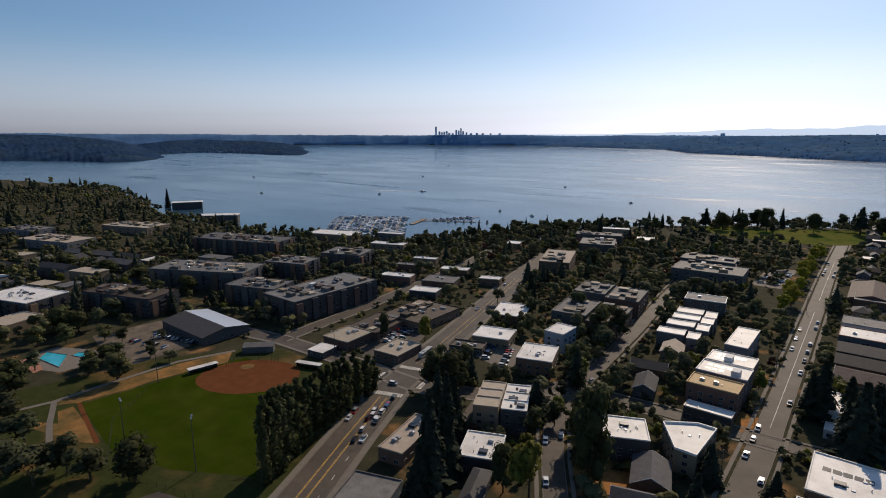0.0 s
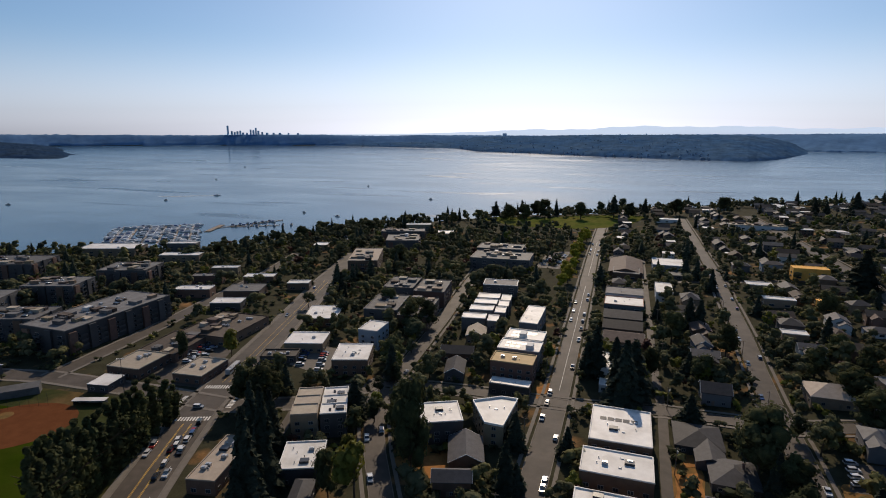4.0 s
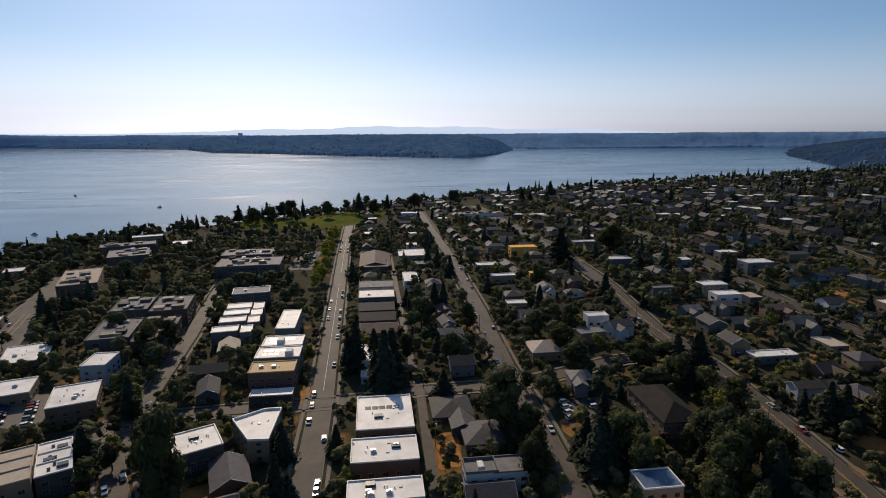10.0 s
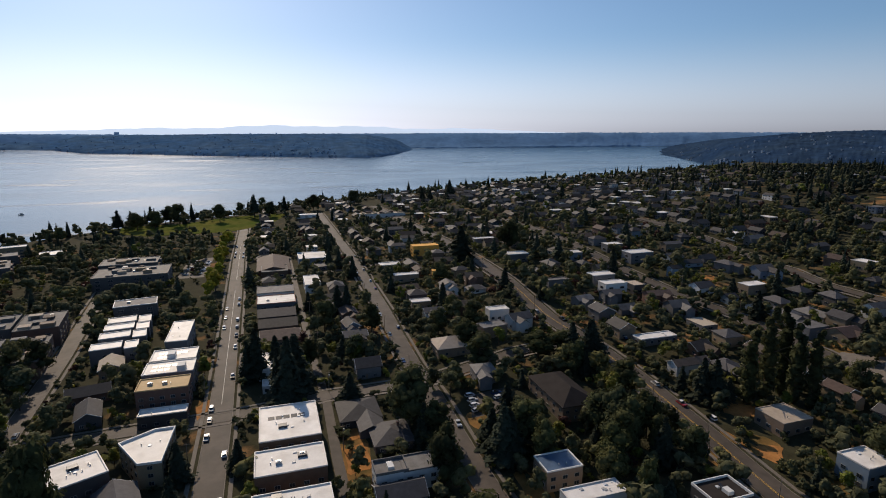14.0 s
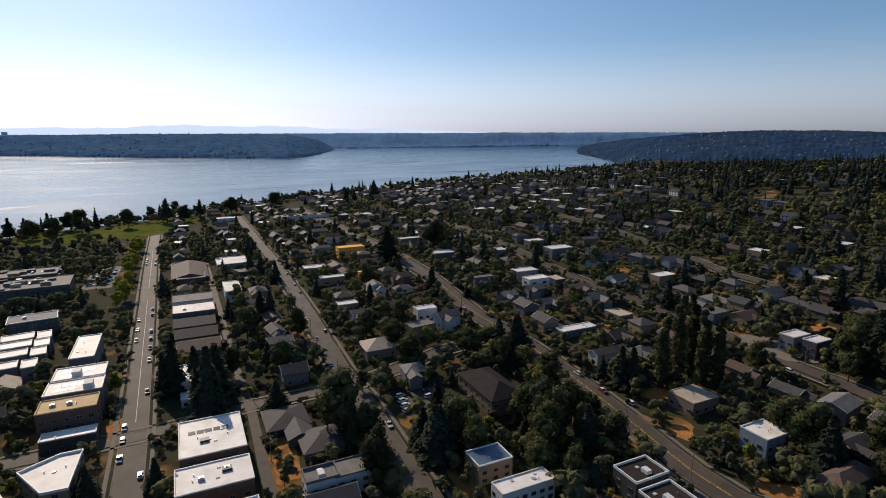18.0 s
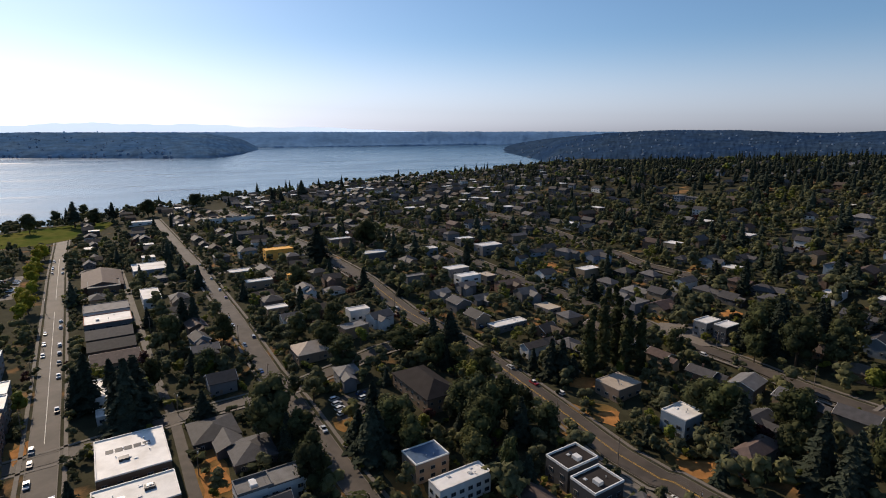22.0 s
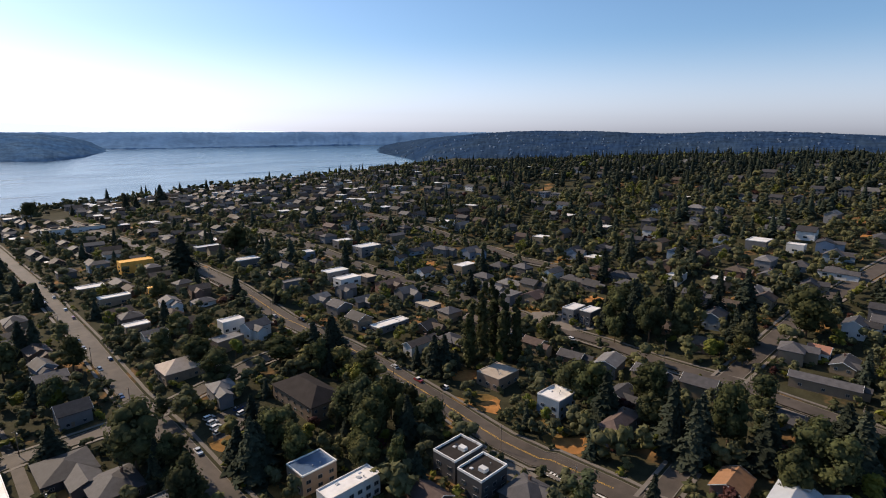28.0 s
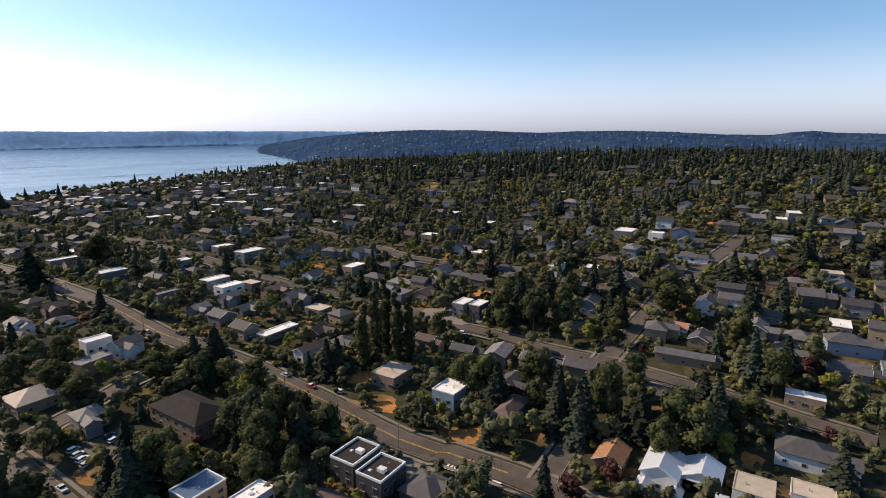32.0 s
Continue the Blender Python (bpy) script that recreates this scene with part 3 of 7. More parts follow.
def bays(e, w, d, h, cx, cy, rot, storey=3.0):
    """Projecting bays and balconies on the long sides of a block of flats."""
    for k, (ny, nx) in enumerate(((-1, 0), (0, 1), (1, 0), (0, -1))):
        wx, wy = nx * math.cos(rot) - ny * math.sin(rot), nx * math.sin(rot) + ny * math.cos(rot)
        length, off = (w, d / 2) if k % 2 == 0 else (d, w / 2)
        if wx * (EYE[0] - cx) + wy * (EYE[1] - cy) < 0:
            continue
        n = max(1, int(length / 12))
        step = length / n
        for i in range(n):
            t = (i + 0.3) * step - length / 2
            m = Matrix.Rotation(k * math.pi / 2, 4, 'Z') @ Matrix.Translation((t, -off, 0))
            key = ("bay", round(h), i % 2)
            if key not in MESHES:
                MESHES[key] = Solid().box(-2.3, -1.3, -2, 2.3, 0.1, h - (0.3 if i % 2 else 1.4)).made("bay", WALL_D if i % 2 else WALL_R)
            part("bay", MESHES[key], e, m=m)
            if "balcony" not in MESHES:
                s = Solid().box(-2.2, -1.5, 0, 2.2, 0.1, 0.18)
                s.box(-2.2, -1.5, 0.18, 2.2, -1.42, 1.05).box(-2.2, -1.42, 0.18, -2.12, 0, 1.05).box(2.12, -1.42, 0.18, 2.2, 0, 1.05)
                MESHES["balcony"] = s.made("balcony", WALL_D)
            for fl in range(1, max(2, int(h / storey))):
                part("balcony", MESHES["balcony"], e, m=m @ Matrix.Translation((step * 0.5, 0, fl * storey)))


def poly_building(pts, h, wall, roof, rim, label, units=()):
    """A flat-roofed body on a drawn outline, with a parapet all round."""
    cx, cy = sum(p[0] for p in pts) / len(pts), sum(p[1] for p in pts) / len(pts)
    TAKEN.append((cx, cy, max(math.hypot(p[0] - cx, p[1] - cy) for p in pts) * 0.9))
    e = thing("apartment_building", pose(cx, cy, at(cx, cy)), label, "building")
    ring = lambda k, z: [((x - cx) * k, (y - cy) * k, z) for x, y in pts]
    part("wall", Solid().stack([ring(1, -3), ring(1, h - 0.9)]).made("wall", wall), e)
    deck = part("roof", Solid().stack([ring(0.97, h - 1.0), ring(0.97, h - 0.84)]).made("roof", roof), e)
    n = len(pts)
    s = Solid()
    o, i = ring(1.012, 0), ring(0.965, 0)
    for k in range(n):
        q = (o[k], o[(k + 1) % n], i[(k + 1) % n], i[k])
        s.stack([[(x, y, z) for x, y, _ in q] for z in (h - 0.9, h)])
    part("parapet", s.made("parapet", rim), e)
    for kind, x, y in units:
        part(kind, unit_mesh(kind), deck, m=pose(x, y, h - 0.84))
    for k in range(n):
        a, b = Vector(ring(1, 0)[k]), Vector(ring(1, 0)[(k + 1) % n])
        m = max(1, int((b - a).length / 4))
        for j in range(m):
            p = a.lerp(b, (j + 0.5) / m)
            for z in (1, 4, 7):
                if z + 2 < h:
                    part("window", window_mesh(1.8, 1.5), e, m=pose(p.x, p.y, z, 0, 0, math.degrees(math.atan2(b.y - a.y, b.x - a.x))))
    return e


def roof_mesh(w, d, rise, over, hip, mat, key):
    """A pitched roof with thickness; the ridge runs along the longer side."""
    k = (key, round(w, 1), round(d, 1), round(rise, 1), hip)
    if k in MESHES:
        return MESHES[k]
    a, b, t = w / 2 + over, d / 2 + over, 0.25
    swap = d > w
    if swap:
        a, b = b, a
    ridge = a - (b if hip else 0)
    ridge = max(ridge, 0.3)
    lo = -over * rise / b
    ring = [(-a, -b, lo), (a, -b, lo), (a, b, lo), (-a, b, lo)]
    top = [(p[0], p[1], p[2] + t) for p in ring]
    rr = [(-ridge, 0, rise + t), (ridge, 0, rise + t)]
    under = [(-ridge, 0, rise), (ridge, 0, rise)]
    v = ring + top + rr + under
    f = [(4, 5, 9, 8), (6, 7, 8, 9), (0, 1, 5, 4), (2, 3, 7, 6), (1, 0, 10, 11), (3, 2, 11, 10)]
    f += [(5, 6, 9), (7, 4, 8), (1, 2, 6, 5), (3, 0, 4, 7), (2, 1, 11), (0, 3, 10)] if hip else [(1, 11, 9, 5), (2, 6, 9, 11), (0, 4, 8, 10), (3, 10, 8, 7)]
    if swap:
        v = [(-p[1], p[0], p[2]) for p in v]
    MESHES[k] = mesh("roof", v, f, mat)
    return MESHES[k]


def gable_fill(s, w, d, h, rise):
    if w >= d:
        for x in (-w / 2, w / 2):
            s.add([(x, -d / 2, h), (x, d / 2, h), (x, 0, h + rise)], [(0, 1, 2)])
    else:
        for y in (-d / 2, d / 2):
            s.add([(-w / 2, y, h), (w / 2, y, h), (0, y, h + rise)], [(0, 1, 2)])


def house(x, y, w, d, h, deg=0.0, wall=None, roof=None, rise=2.0, hip=False, label="", porch=True, chimney=False, windows=True, wing=0, group="", most=3, base=None, back_roof=None):
    """A pitched-roof house with eaves, windows, door, chimney and, if asked, a cross wing."""
    wall, roof = wall or WALL_G, roof or ROOF_D
    rot, z = radians(deg), at(x, y) if base is None else base
    TAKEN.append((x, y, math.hypot(w, d) / 2 * 0.9))
    e = thing("house", pose(x, y, z, 0, 0, deg), label or "small house with a dark shingle roof among trees", "house", group)
    k = ("house_wall", round(w, 1), round(d, 1), round(h, 1), hip, round(rise, 1), wall.name)
    if k not in MESHES:
        s = Solid()
        s.box(-w / 2, -d / 2, -3, w / 2, d / 2, h)
        if not hip:
            gable_fill(s, w, d, h, rise)
        MESHES[k] = s.made("wall", wall)
    part("wall", MESHES[k], e)
    r = part("roof", roof_mesh(w, d, rise, 0.55, hip, roof, roof.name), e, m=Matrix.Translation((0, 0, h)))
    if back_roof:
        r.data = r.data.copy()
        r.data.materials.append(back_roof)
        r.data.polygons[1].material_index = 1
    if math.hypot(x, y) < 340 and not hip:
        for end in (-1, 1):
            key = ("bargeboard", round(w, 1), round(d, 1), round(rise, 1), end)
            if key not in MESHES:
                a, b = (w / 2 + 0.58, d / 2 + 0.55) if w >= d else (d / 2 + 0.58, w / 2 + 0.55)
                lo, board, a = -0.55 * rise / (b - 0.55), Solid(), a * end
                for side in (-1, 1):
                    board.stack([[(a - 0.04, side * b, lo - 0.05), (a + 0.04, side * b, lo - 0.05), (a + 0.04, side * b, lo + 0.27), (a - 0.04, side * b, lo + 0.27)],
                                 [(a - 0.04, 0, rise - 0.05), (a + 0.04, 0, rise - 0.05), (a + 0.04, 0, rise + 0.27), (a - 0.04, 0, rise + 0.27)]])
                if d > w:
                    board.v = [(-p[1], p[0], p[2]) for p in board.v]
                MESHES[key] = board.made("bargeboard", TRIM)
            part("bargeboard", MESHES[key], r, "pale painted bargeboard")
    if math.hypot(x, y) < 320:
        if "door" not in MESHES:
            MESHES["door"] = Solid().box(-0.6, -0.06, 0, 0.6, 0.06, 2.15).box(-0.48, -0.09, 0.08, 0.48, -0.06, 2.05).made("door", WOOD)
        part("door", MESHES["door"], e, "brown panelled front door", m=pose(-w * 0.1, -d / 2 - 0.05, 0.15))
    if wing:
        ww, wd = min(w, d) * 0.6, min(w, d) * 0.55
        k2 = ("wing", round(ww, 1), round(wd, 1), round(h, 1), wall.name)
        if k2 not in MESHES:
            s = Solid()
            s.box(-ww / 2, -wd / 2, -3, ww / 2, wd / 2, h * 0.9)
            s.add([(-ww / 2, -wd / 2, h * 0.9), (ww / 2, -wd / 2, h * 0.9), (0, -wd / 2, h * 0.9 + rise * 0.75)], [(0, 1, 2)])
            MESHES[k2] = s.made("wing_wall", wall)
    for sx in ((), (1,), (1, -1), (-1,))[wing]:
        m = pose(sx * w * (0.18 if abs(wing) == 1 else 0.28), -d / 2 - wd / 2 + 0.1, 0)
        wing_part = part("wing_wall", MESHES[k2], e, m=m)
        part("wing_roof", roof_mesh(ww, wd * 1.6, rise * 0.75, 0.4, False, roof, roof.name + "w"), wing_part, m=Matrix.Translation((0, wd * 0.28, h * 0.9)))
    if chimney:
        if "chimney" not in MESHES:
            s = Solid()
            s.box(-0.4, -0.4, -1, 0.4, 0.4, 1.3).box(-0.5, -0.5, 1.3, 0.5, 0.5, 1.45)
            MESHES["chimney"] = s.made("chimney", WALL_R)
        part("chimney", MESHES["chimney"], r, "brick chimney with a pale cap", m=pose(w * 0.22, d * 0.1, rise * 0.75))
    if windows:
        facade(e, w, d, h, 0, x, y, rot, gap=3.6, ww=1.4, wh=1.3, first=0.9, storey=2.8, most=most)
    return e


# ---- plants ----
def leaf_clumps(rng, spots, size, squash=0.8, corners=4):
    """Small tilted four-cornered sprays at the given places; spots: place, outward way."""
    V, F = [], []
    for p, nrm in spots:
        up = Vector(nrm) + Vector((rng.uniform(-0.42, 0.42), rng.uniform(-0.42, 0.42), rng.uniform(-0.2, 0.5)))
        q = up.to_track_quat('Z', 'Y') @ Euler((0, 0, rng.uniform(0, 6.3))).to_quaternion()
        s = size * rng.uniform(0.6, 1.35)
        o = len(V)
        for a, b, c in ((-1, -0.55, -0.15), (0.1, -0.9, 0.12), (1, 0.1, -0.18), (-0.2, 0.95, 0.1)) if corners == 4 else ((-1, -0.8, 0.0), (1.1, -0.5, 0.1), (0, 1.1, -0.1)):
            V.append(tuple(Vector(p) + q @ Vector((a * s, b * s * squash, c * s))))
        F.append(tuple(range(o, o + corners)))
    return V, F


def lumps(rng, h, w, n, low=0.25, slim=False):
    """Centres and radii of the masses that make up a crown."""
    out = []
    for i in range(n):
        if slim:
            t = (i + 0.5) / n
            r = w * min(1.0, 0.6 + t) * (1 - 0.8 * max(0.0, (t - 0.5) / 0.5)) * 0.62
            out.append((Vector((rng.uniform(-0.25, 0.25) * w, rng.uniform(-0.25, 0.25) * w, h * (low + (1 - low) * t * 0.97))), r * rng.uniform(0.8, 1.1), 1.7))
        else:
            a, t = rng.uniform(0, 6.3), rng.uniform(0, 1)
            rad = w * 0.62 * math.sin(math.pi * (0.2 + 0.65 * t)) * rng.uniform(0.4, 1)
            out.append((Vector((rad * math.cos(a), rad * math.sin(a), h * (low + 0.12 + (0.84 - low) * t))), w * rng.uniform(0.34, 0.52), 0.85))
    return out


def broad_crown(seed, h=10.0, w=4.5, n=9, clumps=48, size=0.5, low=0.25, slim=False, mat=None, sides=6, corners=4, core=0.68):
    rng = random.Random(seed)
    s = Solid()
    for c, r, tall in lumps(rng, h, w, n, low, slim):
        spots = []
        for _ in range(clumps):
            d = Vector((rng.gauss(0, 1), rng.gauss(0, 1), rng.gauss(0.25, 1))).normalized()
            k = r * rng.uniform(0.72, 1.1)
            spots.append((c + Vector((d.x * k, d.y * k, d.z * k * tall)), d))
        s.add(*leaf_clumps(rng, spots, size, corners=corners))
        if sides:
            k = r * core
            rings = []
            for zz, rr in ((-0.95, 0.3), (-0.5, 0.85), (0.1, 1.0), (0.6, 0.78), (0.98, 0.2)) if sides > 5 else ((-0.5, 0.85), (0.2, 1.0), (0.84, 0.5)):
                rings.append([tuple(c + Vector((math.cos(a) * k * rr * rng.uniform(0.8, 1.1), math.sin(a) * k * rr * rng.uniform(0.8, 1.1), zz * k * tall))) for a in [i * 6.283 / sides for i in range(sides)]])
            s.stack(rings)
    return s.made("crown", mat or LEAF_D, True)


def conifer_crown(seed, h=18.0, w=3.8, tiers=16, arms=9, mat=None, low=0.08, ragged=0.25, sprays=2, full=1.15):
    rng = random.Random(seed)
    s = Solid()
    for i in range(tiers):
        t = i / (tiers - 1)
        z = h * (low + (0.98 - low) * t)
        R = w * (1 - t ** full) * rng.uniform(0.85, 1.08) + 0.25
        n = max(4, int(arms * (1 - 0.5 * t)))
        a0 = rng.uniform(0, 6.3)
        for j in range(n):
            a = a0 + j * 6.283 / n + rng.uniform(-0.25, 0.25)
            r = R * rng.uniform(1 - ragged, 1 + ragged * 0.5)
            wd = 0.2 * r + 0.3
            dz = -0.30 * r + rng.uniform(-0.3, 0.3)
            ca, sa = math.cos(a), math.sin(a)
            o = [(0.1 * r, 0, 0.35), (0.6 * r, -wd, dz * 0.45), (r, 0, dz), (0.6 * r, wd, dz * 0.45)]
            s.add([(x * ca - y * sa, x * sa + y * ca, z + q) for x, y, q in o] + [(0.55 * r * ca, 0.55 * r * sa, z + dz * 0.2 - 0.5 - 0.1 * r)], [(0, 1, 2, 3), (0, 4, 2)])
            for _ in range(sprays):
                k = rng.uniform(0.45, 1.02) * r
                b = a + rng.uniform(-0.3, 0.3)
                V, F = leaf_clumps(rng, [((k * math.cos(b), k * math.sin(b), z - 0.28 * k + rng.uniform(-0.2, 0.4)), (ca, sa, 0.6))], 0.32 + 0.08 * w)
                s.add(V, F)
    rings = [[(math.cos(a) * r * w, math.sin(a) * r * w, h * z) for a in [k * math.pi / 3.5 for k in range(7)]] for z, r in ((low, 0.55), (0.35, 0.45), (0.65, 0.26), (0.97, 0.03))]
    s.stack(rings)
    return s.made("crown", mat or LEAF_C)


def trunk_mesh(h, r, limbs=4, seed=1):
    rng = random.Random(seed)
    s = Solid()
    s.tube((0, 0, -1.0), (0, 0, h * 0.5), r, r * 0.7, 7).tube((0, 0, h * 0.5), (rng.uniform(-0.3, 0.3), 0.1, h), r * 0.7, r * 0.2, 6)
    for _ in range(limbs):
        a, z = rng.uniform(0, 6.3), h * rng.uniform(0.4, 0.75)
        s.tube((0, 0, z), (math.cos(a) * h * 0.25, math.sin(a) * h * 0.25, z + h * 0.22), r * 0.4, r * 0.12, 5)
    return s.made("trunk", BARK)


PLANTS = {}


def plant_kind(name, crowns, trunk, label, category="tree"):
    PLANTS[name] = (crowns, trunk, label, category)


plant_kind("conifer_tree", [conifer_crown(10 + i, 18, 3.6 + 0.5 * i, 25, 9, ragged=0.42, sprays=3) for i in range(3)], trunk_mesh(15, 0.32, 0), "tall dark green conifer with drooping branches")
plant_kind("ragged_conifer", [conifer_crown(20 + i, 22, 3.4 + 0.5 * i, 22, 8, low=0.3, ragged=0.5) for i in range(2)], trunk_mesh(20, 0.35, 2), "tall ragged conifer with a bare lower trunk")
plant_kind("broadleaf_tree", [broad_crown(30 + i, 10, 4.4 + 0.4 * (i % 2), clumps=50, size=0.46) for i in range(4)], trunk_mesh(6, 0.28), "dark green broadleaf tree with a full crown")
plant_kind("light_broadleaf_tree", [broad_crown(40 + i, 9, 3.8, mat=LEAF_Y) for i in range(2)], trunk_mesh(5, 0.22), "street tree with yellow-green summer leaves")
plant_kind("bright_street_tree", [broad_crown(45 + i, 9, 3.8, mat=LEAF_B) for i in range(2)], trunk_mesh(5, 0.22), "street tree with bright yellow-green leaves")
plant_kind("red_leaf_tree", [broad_crown(50, 7, 3.2, n=7, mat=LEAF_P)], trunk_mesh(4, 0.2), "small tree with dark red leaves")
plant_kind("poplar_tree", [broad_crown(60 + i, 22, 2.7, n=13, clumps=64, size=0.42, low=0.04, slim=True, mat=LEAF_G) for i in range(3)], trunk_mesh(16, 0.35, 2), "tall narrow dark green poplar")
plant_kind("large_broadleaf_tree", [broad_crown(55 + i, 18, 7.6, n=20, clumps=52, size=0.55, low=0.16, mat=LEAF_G) for i in range(3)], trunk_mesh(11, 0.45, 6), "very large dark green broadleaf tree")
plant_kind("shrub", [broad_crown(70 + i, 1.9, 1.3, n=4, clumps=26, size=0.28, low=0.05) for i in range(3)], None, "rounded green garden shrub", "shrub")
plant_kind("yellow_shrub", [broad_crown(75, 1.9, 1.3, n=4, clumps=26, size=0.28, low=0.05, mat=LEAF_Y)], None, "pale green garden shrub", "shrub")


def plant(name, x, y, size=1.0, wide=1.0, rng=random, group=""):
    crowns, trunk, label, category = PLANTS[name]
    m = Matrix.Translation((x, y, at(x, y) - 0.05)) @ Matrix.Rotation(rng.uniform(0, 6.3), 4, 'Z') @ Matrix.Diagonal((size * wide, size * wide, size, 1))
    crown = rng.choice(crowns)
    if trunk is None:
        ob = new(name, crown)
        ob.matrix_basis = m
        return tagged(ob, label, category, group)
    e = thing(name, m, label, category, group)
    part("trunk", trunk, e)
    part("crown", crown, e)
    return e


# ---- vehicles ----
def car_parts():
    if "car_body" in MESHES:
        return
    def shape(L, W, H, bonnet, cab0, cab1, van=False):
        s = Solid()
        prof = [(-L / 2, 0.35), (-L / 2, 0.85), (-L / 2 + 0.15, 0.95), (L / 2 - bonnet, 1.0), (L / 2 - 0.15, 0.82), (L / 2, 0.65), (L / 2, 0.35)]
        rings = [[(x, y, z) for x, z in prof] for y in (-W / 2, W / 2)]
        s.stack(rings)
        g = Solid()
        top = 0.18
        g.stack([[(cab0, -W / 2 + 0.06, 0.93), (cab1, -W / 2 + 0.06, 0.97), (cab1, W / 2 - 0.06, 0.97), (cab0, W / 2 - 0.06, 0.93)],
                 [(cab0 + 0.3, -W / 2 + 0.2, H - 0.06), (cab1 - 0.6, -W / 2 + 0.2, H - 0.06), (cab1 - 0.6, W / 2 - 0.2, H - 0.06), (cab0 + 0.3, W / 2 - 0.2, H - 0.06)]])
        r = Solid()
        r.box(cab0 + 0.28, -W / 2 + 0.17, H - 0.07, cab1 - 0.58, W / 2 - 0.17, H, 0.03)
        return s.made("body", CAR), g.made("cabin_glass", GLASS), r.made("roof", CAR)
    MESHES["car_body"] = [shape(4.6, 1.8, 1.45, 1.15, -2.0, 1.2), shape(4.7, 1.9, 1.7, 1.0, -2.25, 1.25), shape(5.4, 1.95, 1.8, 1.2, -0.9, 1.6)]
    s = Solid()
    s.tube((0, -0.11, 0), (0, 0.11, 0), 0.34, 0.34, 10)
    MESHES["wheel"] = s.made("wheel", RUBBER)


def car(x, y, deg, kind=0, label="", up=0.06, group="parked cars"):
    car_parts()
    e = thing("pickup_truck" if kind == 2 else "car", pose(x, y, at(x, y, up), 0, 0, deg), label or "parked car with tinted windows on asphalt", "car", group)
    b, g, r = MESHES["car_body"][kind]
    part("body", b, e)
    part("cabin_glass", g, e)
    part("roof", r, e)
    for wx in (-1.4, 1.4) if math.hypot(x, y) < 330 else ():
        for wy in (-0.82, 0.82):
            part("wheel", MESHES["wheel"], e, m=pose(wx, wy, 0.34))
    return e


def bus(x, y, deg):
    e = thing("bus", pose(x, y, at(x, y, 0.06), 0, 0, deg), "white city bus with dark windows on the road", "bus")
    part("body", Solid().box(-6, -1.25, 0.4, 6, 1.25, 3.1, 0.2).made("body", HULL), e)
    part("window_band", Solid().box(-5.7, -1.28, 1.5, 6.04, 1.28, 2.4).made("window_band", GLASS), e)
    for wx in (-3.6, 3.8):
        for wy in (-1.1, 1.1):
            part("wheel", MESHES["wheel"], e, m=pose(wx, wy, 0.42) @ Matrix.Scale(1.3, 4))
    part("roof_unit", Solid().box(-3, -0.8, 3.1, 0, 0.8, 3.4, 0.1).made("roof_unit", METAL), e)


# ---- posts ----
def utility_pole(x, y, deg=0.0, h=11.0, lamp=False):
    if "pole" not in MESHES:
        MESHES["pole"] = Solid().tube((0, 0, -0.5), (0, 0, 11), 0.17, 0.11, 7).made("pole", WOOD)
        MESHES["crossarm"] = Solid().box(-1.2, -0.06, 10.2, 1.2, 0.06, 10.34).made("crossarm", WOOD)
        MESHES["transformer"] = Solid().tube((0.35, 0, 8.6), (0.35, 0, 9.5), 0.25, 0.25, 8).made("transformer", METAL)
    e = thing("utility_pole", pose(x, y, at(x, y), 0, 0, deg), "tall wooden utility pole with a crossarm", "utility pole", "utility poles")
    part("pole", MESHES["pole"], e)
    part("crossarm", MESHES["crossarm"], e)
    if int(x + y) % 2:
        part("transformer", MESHES["transformer"], e)
    return e

# ---- streets ----
STREET_A = [(-25, 60), (-25.5, 160), (-25.5, 240), (-26.6, 316), (-28.6, 445), (-30.5, 556), (-31, 652), (-32, 860)]
street("street_straight", STREET_A, 9.8)
STREET_B = [(67, 90), (66, 180), (67, 225), (66, 262), (67, 299), (69, 348), (70, 417), (72, 520), (72, 840)]
street("street_middle", STREET_B, 8.8)
street("street_avenue", [(148, -40), (152, 30), (158, 63), (159, 75), (159, 100), (157, 104), (157, 122), (161, 151), (163, 175), (166, 211), (166, 238), (161, 294), (165, 363), (166, 450), (166, 525), (164, 700), (160, 860)], 11.0, label="grey asphalt avenue with a yellow centre line")
street("street_upper", [(236, -34), (240, -8), (243, 4), (254, 102), (260, 134), (263, 170), (268, 197), (270, 250), (261, 294), (261, 336), (264, 480), (266, 640)], 8.5)
street("street_cross_upper", [(249, 70), (290, 66), (339, 61), (402, 46), (466, 29)], 8.5)
street("street_hill", [(355, 206), (359, 267), (371, 304), (378, 400), (384, 520)], 8.0)
street("street_cross", [(-110, 232), (-65, 236), (-23, 237), (20, 243), (68, 240), (120, 252), (167, 258)], 7.5, walk_w=1.5)
street("street_cross_far", [(-29, 470), (72, 470), (166, 470), (262, 475), (380, 478)], 7.0, walk_w=0)
street("street_cross_low", [(156, 62), (184, 62)], 7.0, walk_w=1.5)
street("street_slant", [(-56, 118), (-72, 149), (-86, 173), (-96, 193), (-104, 220), (-107, 262), (-112, 332), (-119, 404), (-126, 480)], 8.0)
street("arterial_road", [(-118, 40), (-141, 99), (-158, 137), (-175, 178), (-185, 213), (-198, 262), (-217, 330), (-238, 400), (-262, 500)], 16.0, walk_w=2.5, verge=0.4, label="wide asphalt arterial with yellow lane lines")
street("street_crossing", [(-330, 170), (-272, 183), (-204, 187), (-165, 187), (-137, 199), (-108, 232)], 10.0, verge=0.4)
street("street_shops", [(-272, 183), (-279, 256), (-286, 300), (-300, 400), (-320, 480)], 9.0, verge=0.4)
